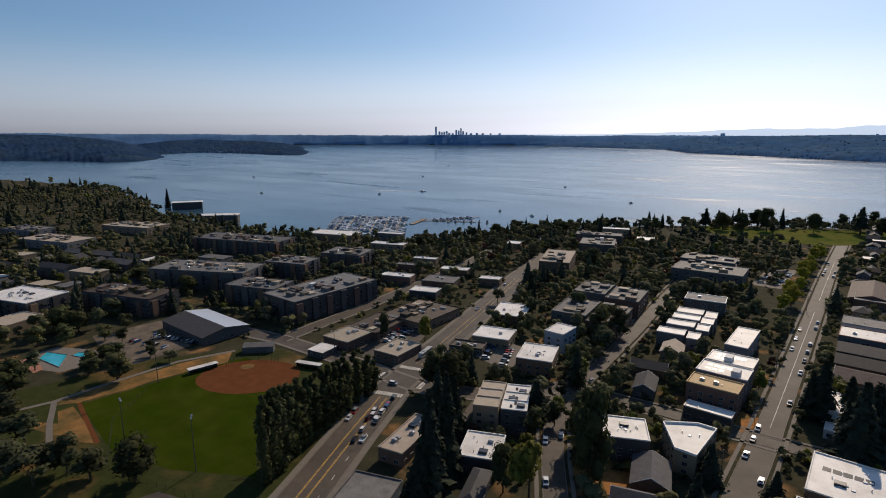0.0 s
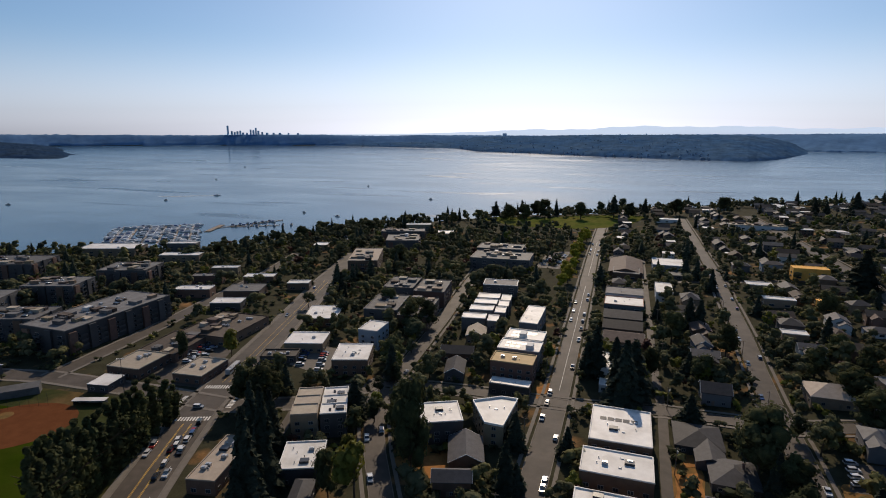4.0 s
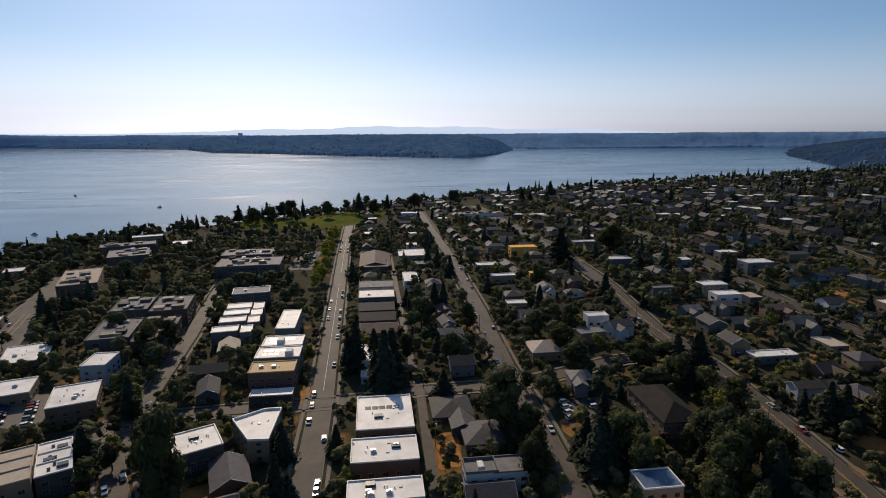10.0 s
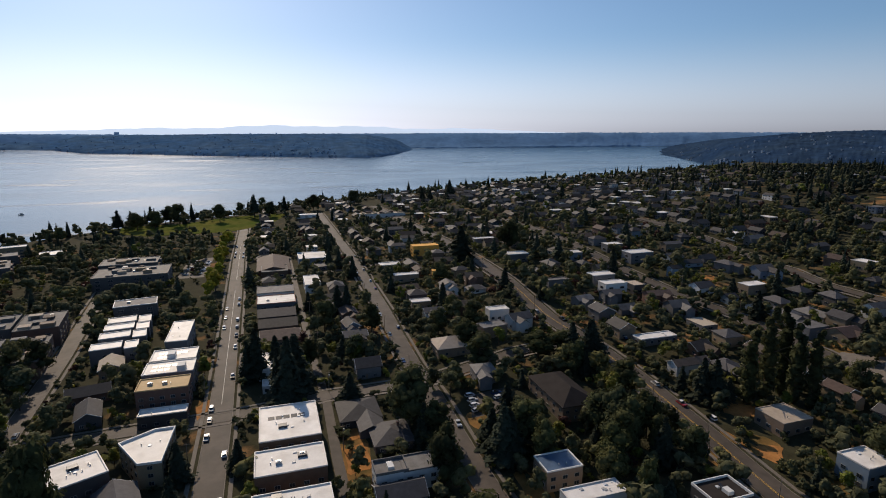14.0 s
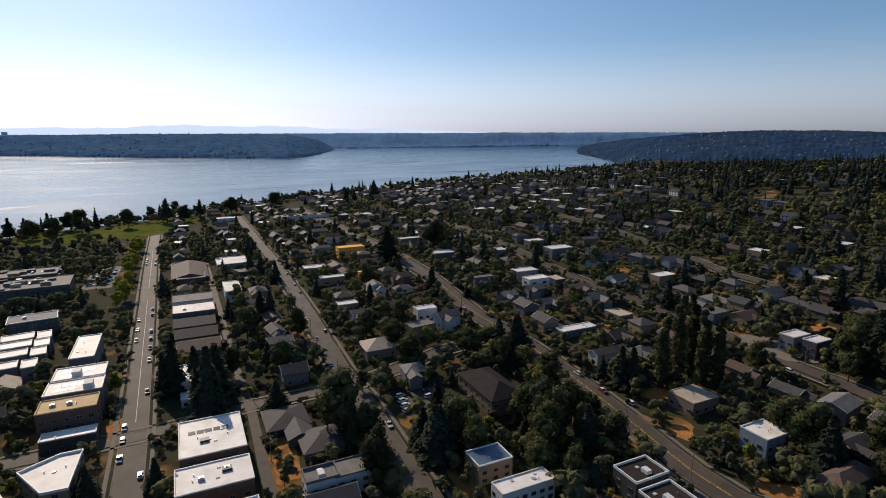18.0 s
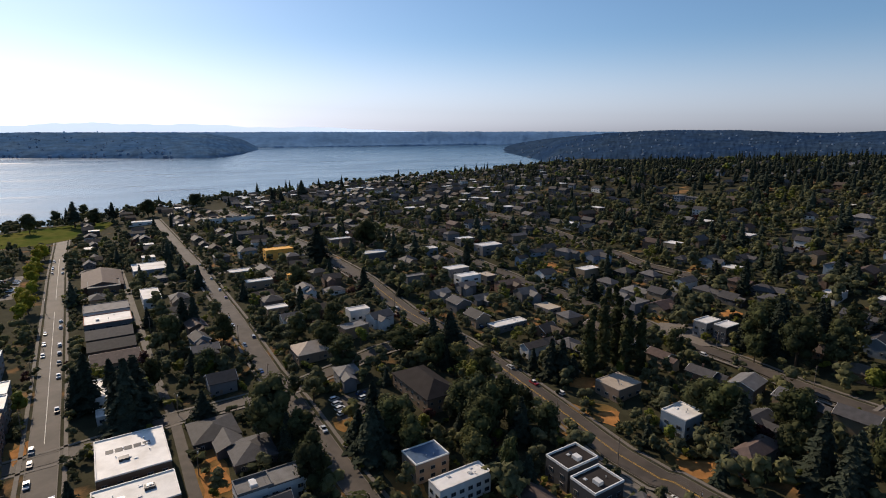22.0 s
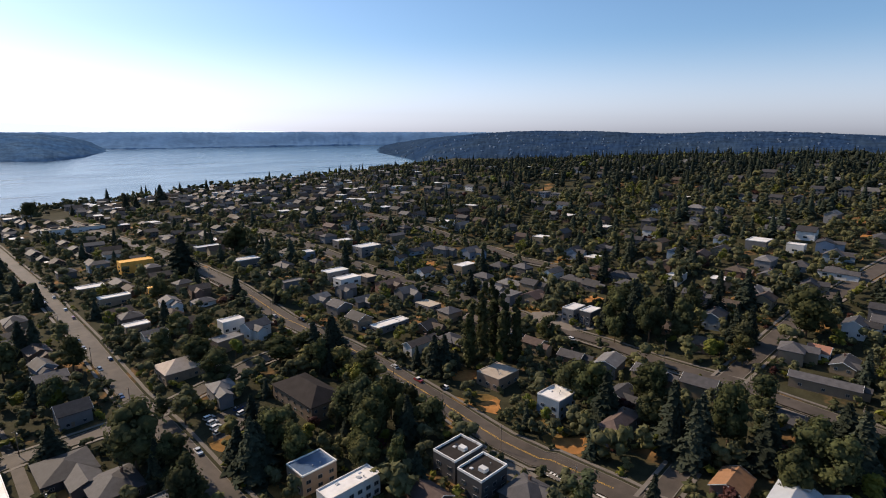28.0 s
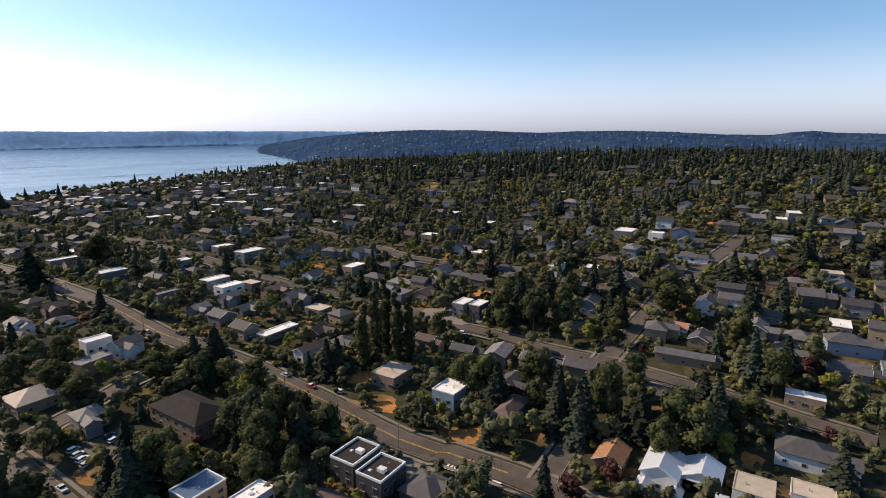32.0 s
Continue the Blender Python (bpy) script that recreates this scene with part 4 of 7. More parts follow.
ribbon("lane_alley", [(19, 90), (19, 190), (20, 240), (18, 292), (17, 442), (16, 560)], 4.0, ASPHALT, 0.07, label="narrow asphalt alley between back gardens", category="road")
ROADS.append(([(19, 90), (19, 190), (20, 240), (18, 292), (17, 442), (16, 560)], 3.0))
ribbon("lane_townhouse", [(-100, 118), (-126, 163), (-137, 199)], 4.0, ASPHALT, 0.07, label="narrow asphalt lane", category="road")
ROADS.append(([(-100, 118), (-126, 163), (-137, 199)], 3.0))

# lane markings
for a, b in (((-25.6, 250), (-26.6, 316)), ((-26.6, 316), (-28.6, 445)), ((-29, 480), (-31, 640))):
    dashes("centre_line", a, b, 0.2, PAINT_W, on=30, off=0.0, label="pale worn centre line")
AV = [(159, 75), (159, 100), (157, 104), (157, 122), (161, 151), (163, 175), (166, 211), (166, 238), (161, 294), (165, 363)]
for a, b in zip(AV, AV[1:]):
    for k in (-0.22, 0.22):
        dashes("centre_line", (a[0] + k, a[1]), (b[0] + k, b[1]), 0.16, PAINT_Y, on=40, off=0.0, label="double yellow centre line")
AR = [(-125, 57), (-141, 99), (-158, 137), (-171, 168)]
for a, b in zip(AR, AR[1:]):
    for k in (-1.9, -1.5, 1.5, 1.9):
        dashes("lane_line", (a[0] + k, a[1] + k * 0.3), (b[0] + k, b[1] + k * 0.3), 0.18, PAINT_Y, on=40, off=0.0, label="yellow turning lane line")
    dashes("lane_line", (a[0] + 5.2, a[1] + 1.6), (b[0] + 5.2, b[1] + 1.6), 0.18, PAINT_W, label="white dashed lane line")
AR2 = [(-183, 206), (-198, 262), (-217, 330), (-236, 394)]
for a, b in zip(AR2, AR2[1:]):
    for k in (-1.6, 1.6):
        dashes("lane_line", (a[0] + k, a[1] + k * 0.3), (b[0] + k, b[1] + k * 0.3), 0.2, PAINT_Y, on=40, off=0.0, label="yellow turning lane line")


def zebra(x, y, deg, length, bars):
    s = Solid()
    c, n = math.cos(radians(deg)), math.sin(radians(deg))
    for i in range(bars):
        t = (i + 0.5) / bars * length - length / 2
        pts = [(t - 0.38, -1.7), (t + 0.38, -1.7), (t + 0.38, 1.7), (t - 0.38, 1.7)]
        s.add([(x + a * c - b * n, y + a * n + b * c, road_top(x, y)) for a, b in pts], [(0, 1, 2, 3)])
    tagged(new("crosswalk", s.made("crosswalk", PAINT_W)), "white striped crosswalk", "crosswalk", kind="structure")


zebra(-172, 172, 21, 15, 12)
zebra(-182, 201, 18, 15, 12)
zebra(-188, 184, 108, 10, 8)
zebra(-166, 189, 108, 9, 7)
zebra(157, 76, 0, 10.5, 7)
zebra(152, 93, 90, 7, 5)
zebra(156, 66.5, 90, 8, 6)

# ---- buildings, block by block ----
# along the straight street
flat_building(2.7, 205.8, 22.2, 27.0, 11.0, 0, wall=WALL_R, units="bpppppvsssvvsssv", label="flat white-roofed apartment block with a row of roof units")
flat_building(2.0, 180.3, 23.8, 15.5, 10.0, 0, wall=WALL_R, units="bhhvvssv", label="flat white-roofed apartment block")
flat_building(1.7, 157.2, 24.3, 11.0, 10.0, 0, wall=WALL_T, units="bhhhvvvvss", label="flat white-roofed apartment block")
flat_building(-67.3, 195.2, 16.8, 16.4, 10.0, 25.4, wall=WALL_D, units="vvvvvvvsb", label="white-roofed apartment block with dark walls")
house(-51.8, 180.0, 12.4, 16.8, 4.8, 17, rise=3.2, wall=WALL_R, roof=ROOF_D, label="long house with a dark shingle gable roof")
house(-51.3, 161.1, 12.9, 7.4, 6.0, 17, rise=2.0, wall=WALL_R, roof=ROOF_D, label="long house with a dark shingle gable roof")
flat_building(-49.0, 254.7, 21.0, 12.7, 12.0, 0, wall=WALL_R, roof=ROOF_Y, units="hhv", label="brown apartment block with a buff flat roof")
flat_building(-47.4, 239.7, 18.8, 6.8, 6.0, 0, wall=WALL_D, units="vv", label="low white-roofed carport building")
flat_building(-49.6, 275.4, 22.0, 14.7, 11.0, 0, wall=WALL_G, units="ppppppppt", label="grey townhouse with solar panels on a white roof")
flat_building(-49.6, 291.8, 21.1, 14.9, 11.0, 0, wall=WALL_G, units="pppppppt", label="grey townhouse with solar panels on a white roof")
flat_building(-52.3, 331.5, 11.2, 35.2, 10.0, 0, wall=WALL_G, units="vvs")
flat_building(-87.4, 320.5, 14.8, 10.1, 9.0, 8, wall=WALL_G, roof=ROOF_W, label="grey townhouse with a pale flat roof")
flat_building(-75.0, 319.6, 6.6, 11.9, 9.0, 8, wall=WALL_G, roof=ROOF_W, label="grey townhouse with a pale flat roof")
flat_building(-87.0, 337.9, 15.4, 10.3, 9.0, 8, wall=WALL_G, roof=ROOF_W, label="grey townhouse with a pale flat roof")
flat_building(-74.3, 337.0, 6.8, 12.1, 9.0, 8, wall=WALL_G, roof=ROOF_W, label="grey townhouse with a pale flat roof")
flat_building(-87.9, 352.4, 15.4, 10.1, 9.0, 8, wall=WALL_G, roof=ROOF_W, label="grey townhouse with a pale flat roof")
flat_building(-75.3, 351.4, 6.8, 12.0, 9.0, 8, wall=WALL_G, roof=ROOF_W, label="grey townhouse with a pale flat roof")
flat_building(-89.2, 366.2, 15.3, 11.2, 9.0, 8, wall=WALL_G, roof=ROOF_W, label="grey townhouse with a pale flat roof")
flat_building(-76.6, 365.3, 6.7, 13.0, 9.0, 8, wall=WALL_G, roof=ROOF_W, label="grey townhouse with a pale flat roof")
flat_building(-87.6, 396.7, 25.3, 16.4, 11.0, 8, wall=WALL_D, roof=ROOF_G, units="hvv", rim=TRIM, label="dark flat-roofed block with a pale rim")
house(-81.0, 302.1, 10.8, 14.8, 5.2, 10, rise=2.8, wall=WALL_T, roof=ROOF_T, label="small house with a pale roof")
house(-83.7, 272.8, 17.1, 9.8, 4.4, 12, rise=2.6, wall=WALL_R, roof=ROOF_D)
house(-78.3, 251.4, 9.4, 15.8, 4.5, 12, rise=2.5, wall=WALL_D, roof=ROOF_D)
flat_building(1.4, 386.0, 25.5, 20.1, 8.0, 0, wall=WALL_G, roof=ROOF_W, units="hvv", label="flat house with a white and red-edged roof", rim=BRICK_DECK)
flat_building(1.3, 412.5, 25.8, 19.7, 8.0, 0, wall=WALL_W, roof=ROOF_G, units="vv")
house(1.2, 366.5, 23.3, 16.6, 4.1, 0, rise=2.9, wall=WALL_D, roof=ROOF_D)
house(1.4, 345.1, 22.7, 15.7, 4.1, 0, rise=2.9, wall=WALL_D, roof=ROOF_D)
house(2.3, 323.2, 22.1, 17.7, 4.1, 0, rise=2.9, wall=WALL_T, roof=ROOF_B)
flat_building(-5.3, 280.8, 8.2, 22.4, 6.0, 0, wall=WALL_W, units="v", label="small flat white-roofed house")
flat_building(-5.8, 258.5, 4.0, 7.8, 4.0, 0, wall=WALL_W, label="small garage with a white roof")
house(1.3, 511.5, 27.6, 55.3, 4.6, 0, rise=3.4, wall=WALL_R, roof=ROOF_B)
flat_building(2.0, 487.9, 21.6, 23.1, 6.0, 0, wall=WALL_R, roof=ROOF_G)
flat_building(36.4, 520.0, 25.6, 29.6, 6.0, 0, wall=WALL_B, roof=ROOF_W)
flat_building(28.8, 427.0, 11.5, 29.8, 7.0, 0, wall=WALL_W, roof=ROOF_W)
house(31.5, 218.8, 16.9, 18.0, 3.5, 0, rise=2.5, wall=WALL_D, roof=ROOF_D, hip=True, wing=1)
house(40.7, 196.2, 15.1, 16.8, 3.5, 0, rise=2.5, wall=WALL_D, roof=ROOF_D, hip=True, chimney=True)
flat_building(34.3, 167.5, 11.1, 8.4, 9.0, 0, wall=WALL_W, roof=ROOF_G, parapet=1.0, units="thp", label="modern white house with a roof terrace")
flat_building(44.5, 168.1, 12.6, 9.7, 8.0, 0, wall=WALL_W, roof=ROOF_G, units="v", label="modern white house with a pale flat roof")
house(35.9, 159.1, 15.8, 10.4, 4.3, 0, rise=2.7, wall=WALL_B, roof=ROOF_D)
house(94.4, 268.1, 27.9, 15.8, 4.6, 0, rise=3.4, wall=WALL_T, roof=ROOF_T, hip=True, chimney=True, label="long tan house with a pale hip roof")
poly_building([(-48.0, 192.8), (-40.4, 192.4), (-39.3, 216.3), (-46.2, 216.3), (-57.2, 209.1)], 10.0, WALL_T, ROOF_W, TRIM, "five-sided corner building with a bright white parapet", [("skylight", 0, 0), ("vent", 3, 2), ("vent", -3, 1)])

# hall and houses round the avenue
house(119.1, 200.2, 16.5, 31.6, 6.8, 0, rise=4.2, wall=WALL_T, roof=ROOF_K, hip=True, most=6, label="large tan hall with a dark brown hip roof")
flat_building(194.4, 153.9, 15.3, 13.4, 6.0, 0, wall=WALL_T, roof=ROOF_T, parapet=0.3, units="v", label="low tan house with a flat gravel roof")
flat_building(189.2, 117.8, 12.6, 10.9, 9.0, 0, wall=WALL_B, roof=ROOF_W, units="vvs", label="blue-grey three-storey house with a white flat roof")
house(189.4, 88.6, 19.8, 7.5, 7.0, 0, rise=2.0, wall=WALL_G, roof=ROOF_B, hip=True, chimney=True, label="house with balconies under a brown hip roof")
flat_building(93.9, 135.3, 20.3, 7.2, 8.0, 0, wall=WALL_W, roof=ROOF_W, units="ssssv", gap=3.2, label="white two-storey house with a white flat roof")
flat_building(90.9, 152.9, 13.6, 10.2, 8.0, 0, wall=WALL_T, roof=ROOF_S, units="vv", rim=TRIM, label="tan house with a dark blue flat roof")
flat_building(132.4, 122.2, 14.5, 10.6, 9.0, 0, wall=WALL_D, roof=ROOF_K, parapet=0.9, units="tpsv", rim=TRIM, label="modern charcoal house with a pale-rimmed roof terrace")
flat_building(130.0, 108.6, 13.4, 10.8, 9.0, 0, wall=WALL_D, roof=ROOF_K, parapet=0.9, units="tpvs", rim=TRIM, label="modern charcoal house with a dark roof terrace")
house(135.2, 93.4, 13.6, 13.2, 4.1, 0, rise=2.9, wall=WALL_D, roof=ROOF_D, hip=True, chimney=True, wing=1)
house(181.5, 28.0, 15.5, 11.5, 5.6, 0, rise=3.0, wall=WALL_W, roof=ROOF_M, label="large house with a pale metal gable roof")
house(184.5, 16.0, 12.0, 11.0, 5.2, 0, rise=2.6, wall=WALL_W, roof=ROOF_M, label="pale metal-roofed wing of a large house")
house(181.0, 22.0, 11.5, 5.0, 4.6, 90, rise=1.8, wall=WALL_W, roof=ROOF_M, windows=False, label="cross wing with a pale metal gable roof")
house(172.2, 32.0, 5.2, 4.2, 3.0, 0, rise=1.2, wall=WALL_W, roof=ROOF_M, windows=False, label="porch with a small pale metal gable roof")
house(172.4, 22.5, 5.0, 4.0, 2.8, 0, rise=1.2, wall=WALL_W, roof=ROOF_M, windows=False, label="porch with a small pale metal gable roof")
house(175.6, 11.0, 5.0, 6.0, 3.2, 0, rise=1.3, wall=WALL_W, roof=ROOF_M, windows=False, label="garage with a pale metal gable roof")
flat_building(191.0, -14.5, 9.0, 12.0, 5.0, 0, wall=WALL_W, roof=ROOF_T, parapet=0.25, units="v", label="low house with a pale grey flat roof")
flat_building(184.0, 1.2, 11.5, 11.5, 6.0, 0, wall=WALL_W, roof=ROOF_T, parapet=0.25, units="v", label="low house with a pale grey flat roof")
flat_building(251.3, -11.6, 6.6, 13.7, 5.0, 0, wall=WALL_T, roof=ROOF_W, parapet=0.2, units="v", label="low house with a bright white flat roof")
house(214.0, -12.0, 12.9, 17.1, 4.7, 0, rise=3.3, wall=WALL_W, roof=ROOF_D, hip=True, wing=-1, label="white house with a dark hip roof")
house(180.5, 45.0, 13.0, 9.5, 4.0, 0, rise=2.4, wall=WALL_R, roof=ROOF_C, chimney=True, label="low house with a warm brown shingle gable roof")
flat_building(278.3, 164.4, 12.9, 7.7, 9.0, 0, wall=WALL_G, roof=ROOF_W, gap=2.6, label="new grey house with large windows")
flat_building(279.1, 153.9, 11.7, 7.0, 9.0, 0, wall=WALL_D, roof=ROOF_W, gap=2.6, label="new dark house with large windows")
house(192.6, 205.9, 19.3, 7.0, 5.1, 0, rise=1.9, wall=WALL_W, roof=ROOF_B, chimney=True)
flat_building(226.0, 333.8, 17.5, 9.7, 8.0, 0, wall=WALL_G, roof=ROOF_W)
flat_building(223.5, 315.3, 17.1, 9.7, 8.0, 0, wall=WALL_W, roof=ROOF_W)
flat_building(285.2, 371.5, 21.1, 12.7, 8.0, 0, wall=WALL_G, roof=ROOF_W)
house(284.8, 326.8, 9.5, 6.1, 6.3, 0, rise=1.7, wall=WALL_B, roof=ROOF_D, label="pale blue house with a dark roof")
flat_building(92.2, 339.3, 13.0, 7.8, 6.0, 0, wall=WALL_T, roof=ROOF_W)
flat_building(130.3, 299.1, 12.8, 7.7, 7.0, 0, wall=WALL_W, roof=ROOF_W)
flat_building(98.6, 404.5, 18.9, 7.2, 6.0, 0, wall=WALL_T, roof=ROOF_W)
flat_building(94.0, 442.7, 17.3, 10.4, 6.0, 0, wall=WALL_T, roof=ROOF_W)
flat_building(134.3, 476.9, 24.1, 10.6, 9.0, 0, wall=ROOF_O, roof=ROOF_O, label="unfinished house in bare orange plywood", parapet=0.3)
house(122.3, 398.1, 7.8, 4.0, 6.0, 0, rise=0.0, wall=ROOF_O, roof=ROOF_O, label="unfinished house in bare orange plywood")
flat_building(191.3, 474.7, 20.7, 7.3, 7.0, 0, wall=WALL_G, roof=ROOF_W)
flat_building(192.1, 405.3, 19.0, 10.2, 7.0, 0, wall=WALL_G, roof=ROOF_W)
house(333.8, 215.4, 15.2, 8.2, 5.8, 0, rise=2.2, wall=WALL_W, roof=ROOF_G)
flat_building(358.2, 136.7, 15.8, 7.8, 6.0, 0, wall=WALL_W, roof=ROOF_W)
flat_building(199.6, 240.1, 23.8, 7.8, 4.0, 0, wall=WALL_G, roof=ROOF_W, label="long low house with a white roof edge", units="ss")
flat_building(191.7, 335.9, 15.8, 6.8, 7.0, 0, wall=WALL_G, roof=ROOF_G)
house(337.2, 24.6, 8.9, 12.3, 5.6, 0, rise=2.4, wall=WALL_W, roof=ROOF_D, wing=1)
house(341.7, 80.2, 10.7, 10.0, 4.4, 0, rise=2.6, wall=WALL_T, roof=ROOF_B)
house(327.7, 5.6, 7.9, 11.0, 3.9, 0, rise=2.1, wall=WALL_G, roof=ROOF_D, hip=True)
house(410.2, 26.0, 11.8, 16.2, 3.5, 0, rise=2.5, wall=WALL_B, roof=ROOF_D)
flat_building(367.1, 2.3, 11.1, 14.9, 6.0, 0, wall=WALL_R, roof=ROOF_B)
house(277.4, 90.5, 10.9, 11.9, 3.5, 0, rise=2.5, wall=WALL_R, roof=ROOF_B, hip=True)
house(295.0, 44.2, 8.3, 8.5, 3.8, 0, rise=2.2, wall=WALL_W, roof=BRICK_DECK, label="white house with a red-brown roof")
house(265.6, 36.4, 6.0, 25.0, 4.3, 5, rise=1.7, wall=WALL_T, roof=ROOF_D, wing=1)
flat_building(438.3, 87.7, 8.0, 10.7, 6.0, 0, wall=WALL_W, roof=ROOF_W)
flat_building(438.3, 111.0, 17.1, 13.4, 6.0, 0, wall=WALL_G, roof=ROOF_W)
house(431.3, 64.4, 11.4, 10.9, 4.1, 0, rise=2.9, wall=WALL_B, roof=ROOF_D, wing=1)
flat_building(455.5, 5.9, 10.0, 13.3, 6.0, 0, wall=WALL_W, roof=ROOF_G)
house(341.6, 303.0, 15.0, 11.9, 5.9, 0, rise=3.1, wall=WALL_B, roof=ROOF_D, wing=1, label="blue-grey house with balconies")
house(279.5, 293.6, 12.4, 10.6, 4.2, 0, rise=2.8, wall=WALL_W, roof=ROOF_D)
house(282.1, 271.9, 7.9, 7.4, 4.0, 0, rise=2.0, wall=WALL_B, roof=ROOF_D)
house(291.5, 202.3, 13.6, 13.6, 4.1, 0, rise=2.9, wall=WALL_T, roof=ROOF_B, wing=1)

# shops and flats by the arterial
flat_building(-231.1, 264.1, 33.9, 40.8, 6.0, 1.5, wall=WALL_R, roof=ROOF_B, units="hhhhhhvvv", name="shop_building", label="low brown shop row with a flat roof")
flat_building(-239.1, 231.9, 24.4, 32.9, 5.0, 7.1, wall=WALL_R, roof=ROOF_B, units="hhhhvvv", name="shop_building", label="low brown shop row with a flat roof")
flat_building(-236.1, 204.5, 19.3, 21.5, 6.0, 4.2, wall=WALL_R, roof=ROOF_T, units="hhhhhvv", name="shop_building", label="dark shop with a pale cluttered flat roof")
flat_building(-201.0, 209.7, 16.5, 21.6, 5.0, 5.3, wall=WALL_R, roof=ROOF_T, units="hhhhv", name="shop_building", label="low shop with a worn tan flat roof")
flat_building(-234.3, 183.7, 10.9, 11.9, 4.0, 9.7, wall=WALL_D, roof=ROOF_W, parapet=0.2, name="shop_building", label="narrow shed with a pale flat roof")
flat_building(-134.0, 145.4, 10.6, 28.1, 6.0, 11.6, wall=WALL_R, roof=ROOF_T, units="hhhvvvbh", name="shop_building", label="low shop building with a pale flat roof")
flat_building(-120.2, 109.2, 17.8, 19.2, 6.0, 19.5, wall=WALL_B, roof=ROOF_G, units="v", name="shop_building", label="low shop building with a grey-blue flat roof")
flat_building(-118.4, 176.3, 10.5, 8.7, 12.0, 25.6, wall=WALL_T, roof=ROOF_T, label="tan townhouse with a pale flat roof")
flat_building(-122.3, 184.6, 10.5, 8.7, 11.2, 25.6, wall=WALL_T, roof=ROOF_T, label="tan townhouse with a pale flat roof")
flat_building(-126.2, 192.8, 10.5, 8.7, 10.4, 25.6, wall=WALL_T, roof=ROOF_T, label="tan townhouse with a pale flat roof")
flat_building(-108.7, 182.3, 10.5, 8.7, 11.0, 25.9, wall=WALL_D, roof=ROOF_W, units="bpp", label="dark townhouse with a pale flat roof")
flat_building(-112.7, 190.4, 10.5, 8.7, 10.2, 25.9, wall=WALL_D, roof=ROOF_W, units="bpp", label="dark townhouse with a pale flat roof")
flat_building(-116.7, 198.6, 10.5, 8.7, 9.4, 25.9, wall=WALL_D, roof=ROOF_W, units="bpp", label="dark townhouse with a pale flat roof")
flat_building(-105.7, 154.8, 14.9, 17.5, 7.0, 23.6, wall=WALL_D, units="vvvvvbh", rim=TRIM, label="low building with a pale flat roof and rim")
house(-94.6, 134.7, 6.2, 19.6, 5.3, 19.5, rise=1.7, wall=WALL_D, roof=ROOF_D, hip=True, label="house with a black shingle roof and skylights")
flat_building(-131.9, 243.1, 18.4, 22.2, 9.0, 18.3, wall=WALL_R, units="hvvvvvvhsv")
flat_building(-135.4, 275.3, 11.6, 16.2, 12.0, 0.1, wall=WALL_B, units="v", label="tall block with a bright white roof")
flat_building(-170.0, 259.9, 21.7, 18.4, 6.0, 16.8, wall=WALL_T, units="hv", name="shop_building", label="large low shop with a bright white roof")
flat_building(-185.8, 304.4, 21.2, 27.4, 6.0, 19.9, wall=WALL_R, roof=ROOF_W, units="hhvvv", name="shop_building", label="low shop with a pale cluttered roof")
flat_building(-244.0, 365.4, 17.0, 9.8, 6.0, 19.5, wall=WALL_R, units="v", name="shop_building", label="low shop with a white roof")
flat_building(-283.8, 369.7, 24.4, 10.8, 7.0, 19.5, wall=WALL_R, units="hvv", name="shop_building", label="low shop with a white roof")
flat_building(-263.1, 305.5, 21.1, 12.6, 6.0, 19.5, wall=WALL_D, units="v", name="shop_building", label="low shop with a white roof")
flat_building(-307.7, 322.3, 26.7, 11.4, 7.0, 19.5, wall=WALL_R, units="hhv", name="shop_building", label="low shop with a white roof")
flat_building(-331.0, 385.2, 22.6, 7.9, 7.0, 19.5, wall=WALL_T, units="hv", name="shop_building", label="low shop with a white roof")
flat_building(-325.2, 357.0, 24.9, 8.7, 7.0, 19.5, wall=WALL_R, roof=ROOF_G, units="hv", name="shop_building", label="low shop with a grey roof")
flat_building(-270.8, 334.4, 26.5, 20.7, 7.0, 19.5, wall=WALL_R, roof=ROOF_G, units="hhvv", name="shop_building", label="low shop with a grey cluttered roof")
flat_building(-174.7, 239.9, 19.3, 10.5, 4.0, 19.5, wall=WALL_D, roof=ASPHALT, parapet=0.8, name="parking_deck", label="grey parking deck with a low wall", units="hhhhv")
flat_building(-305.0, 241.7, 35.2, 73.6, 15.0, -0.0, wall=WALL_D, roof=ROOF_G, units="hhhhhhhhbbvvvvsshbhhvvvvt", label="large brick apartment block with a grey roof")
flat_building(-350.9, 221.0, 41.7, 24.8, 14.0, 19.5, wall=WALL_D, roof=ROOF_G, units="hhhhhhhhbbvvvvssvv", label="brick apartment block with a grey roof")
flat_building(-426.9, 222.4, 83.7, 35.2, 15.0, 27.5, wall=WALL_D, roof=ROOF_G, units="hhhhhhhhbbvvvvsshvvv", label="long charcoal apartment block with a grey roof")
flat_building(-396.7, 283.4, 37.7, 27.5, 14.0, 19.5, wall=WALL_D, roof=ROOF_G, units="hhhhhhhhbbvvvvssv", label="charcoal apartment block with a flat roof")
flat_building(-390.1, 341.1, 39.7, 30.5, 13.0, 19.5, wall=WALL_D, roof=ROOF_G, units="hhhhhhhhbbvvvvssv", label="brick apartment block with a grey roof")
flat_building(-525.7, 315.6, 102.9, 36.1, 14.0, 19.5, wall=WALL_D, roof=ROOF_G, units="hhhhhhhhbbvvvvssvvvhhh", label="long charcoal apartment block with a grey roof")
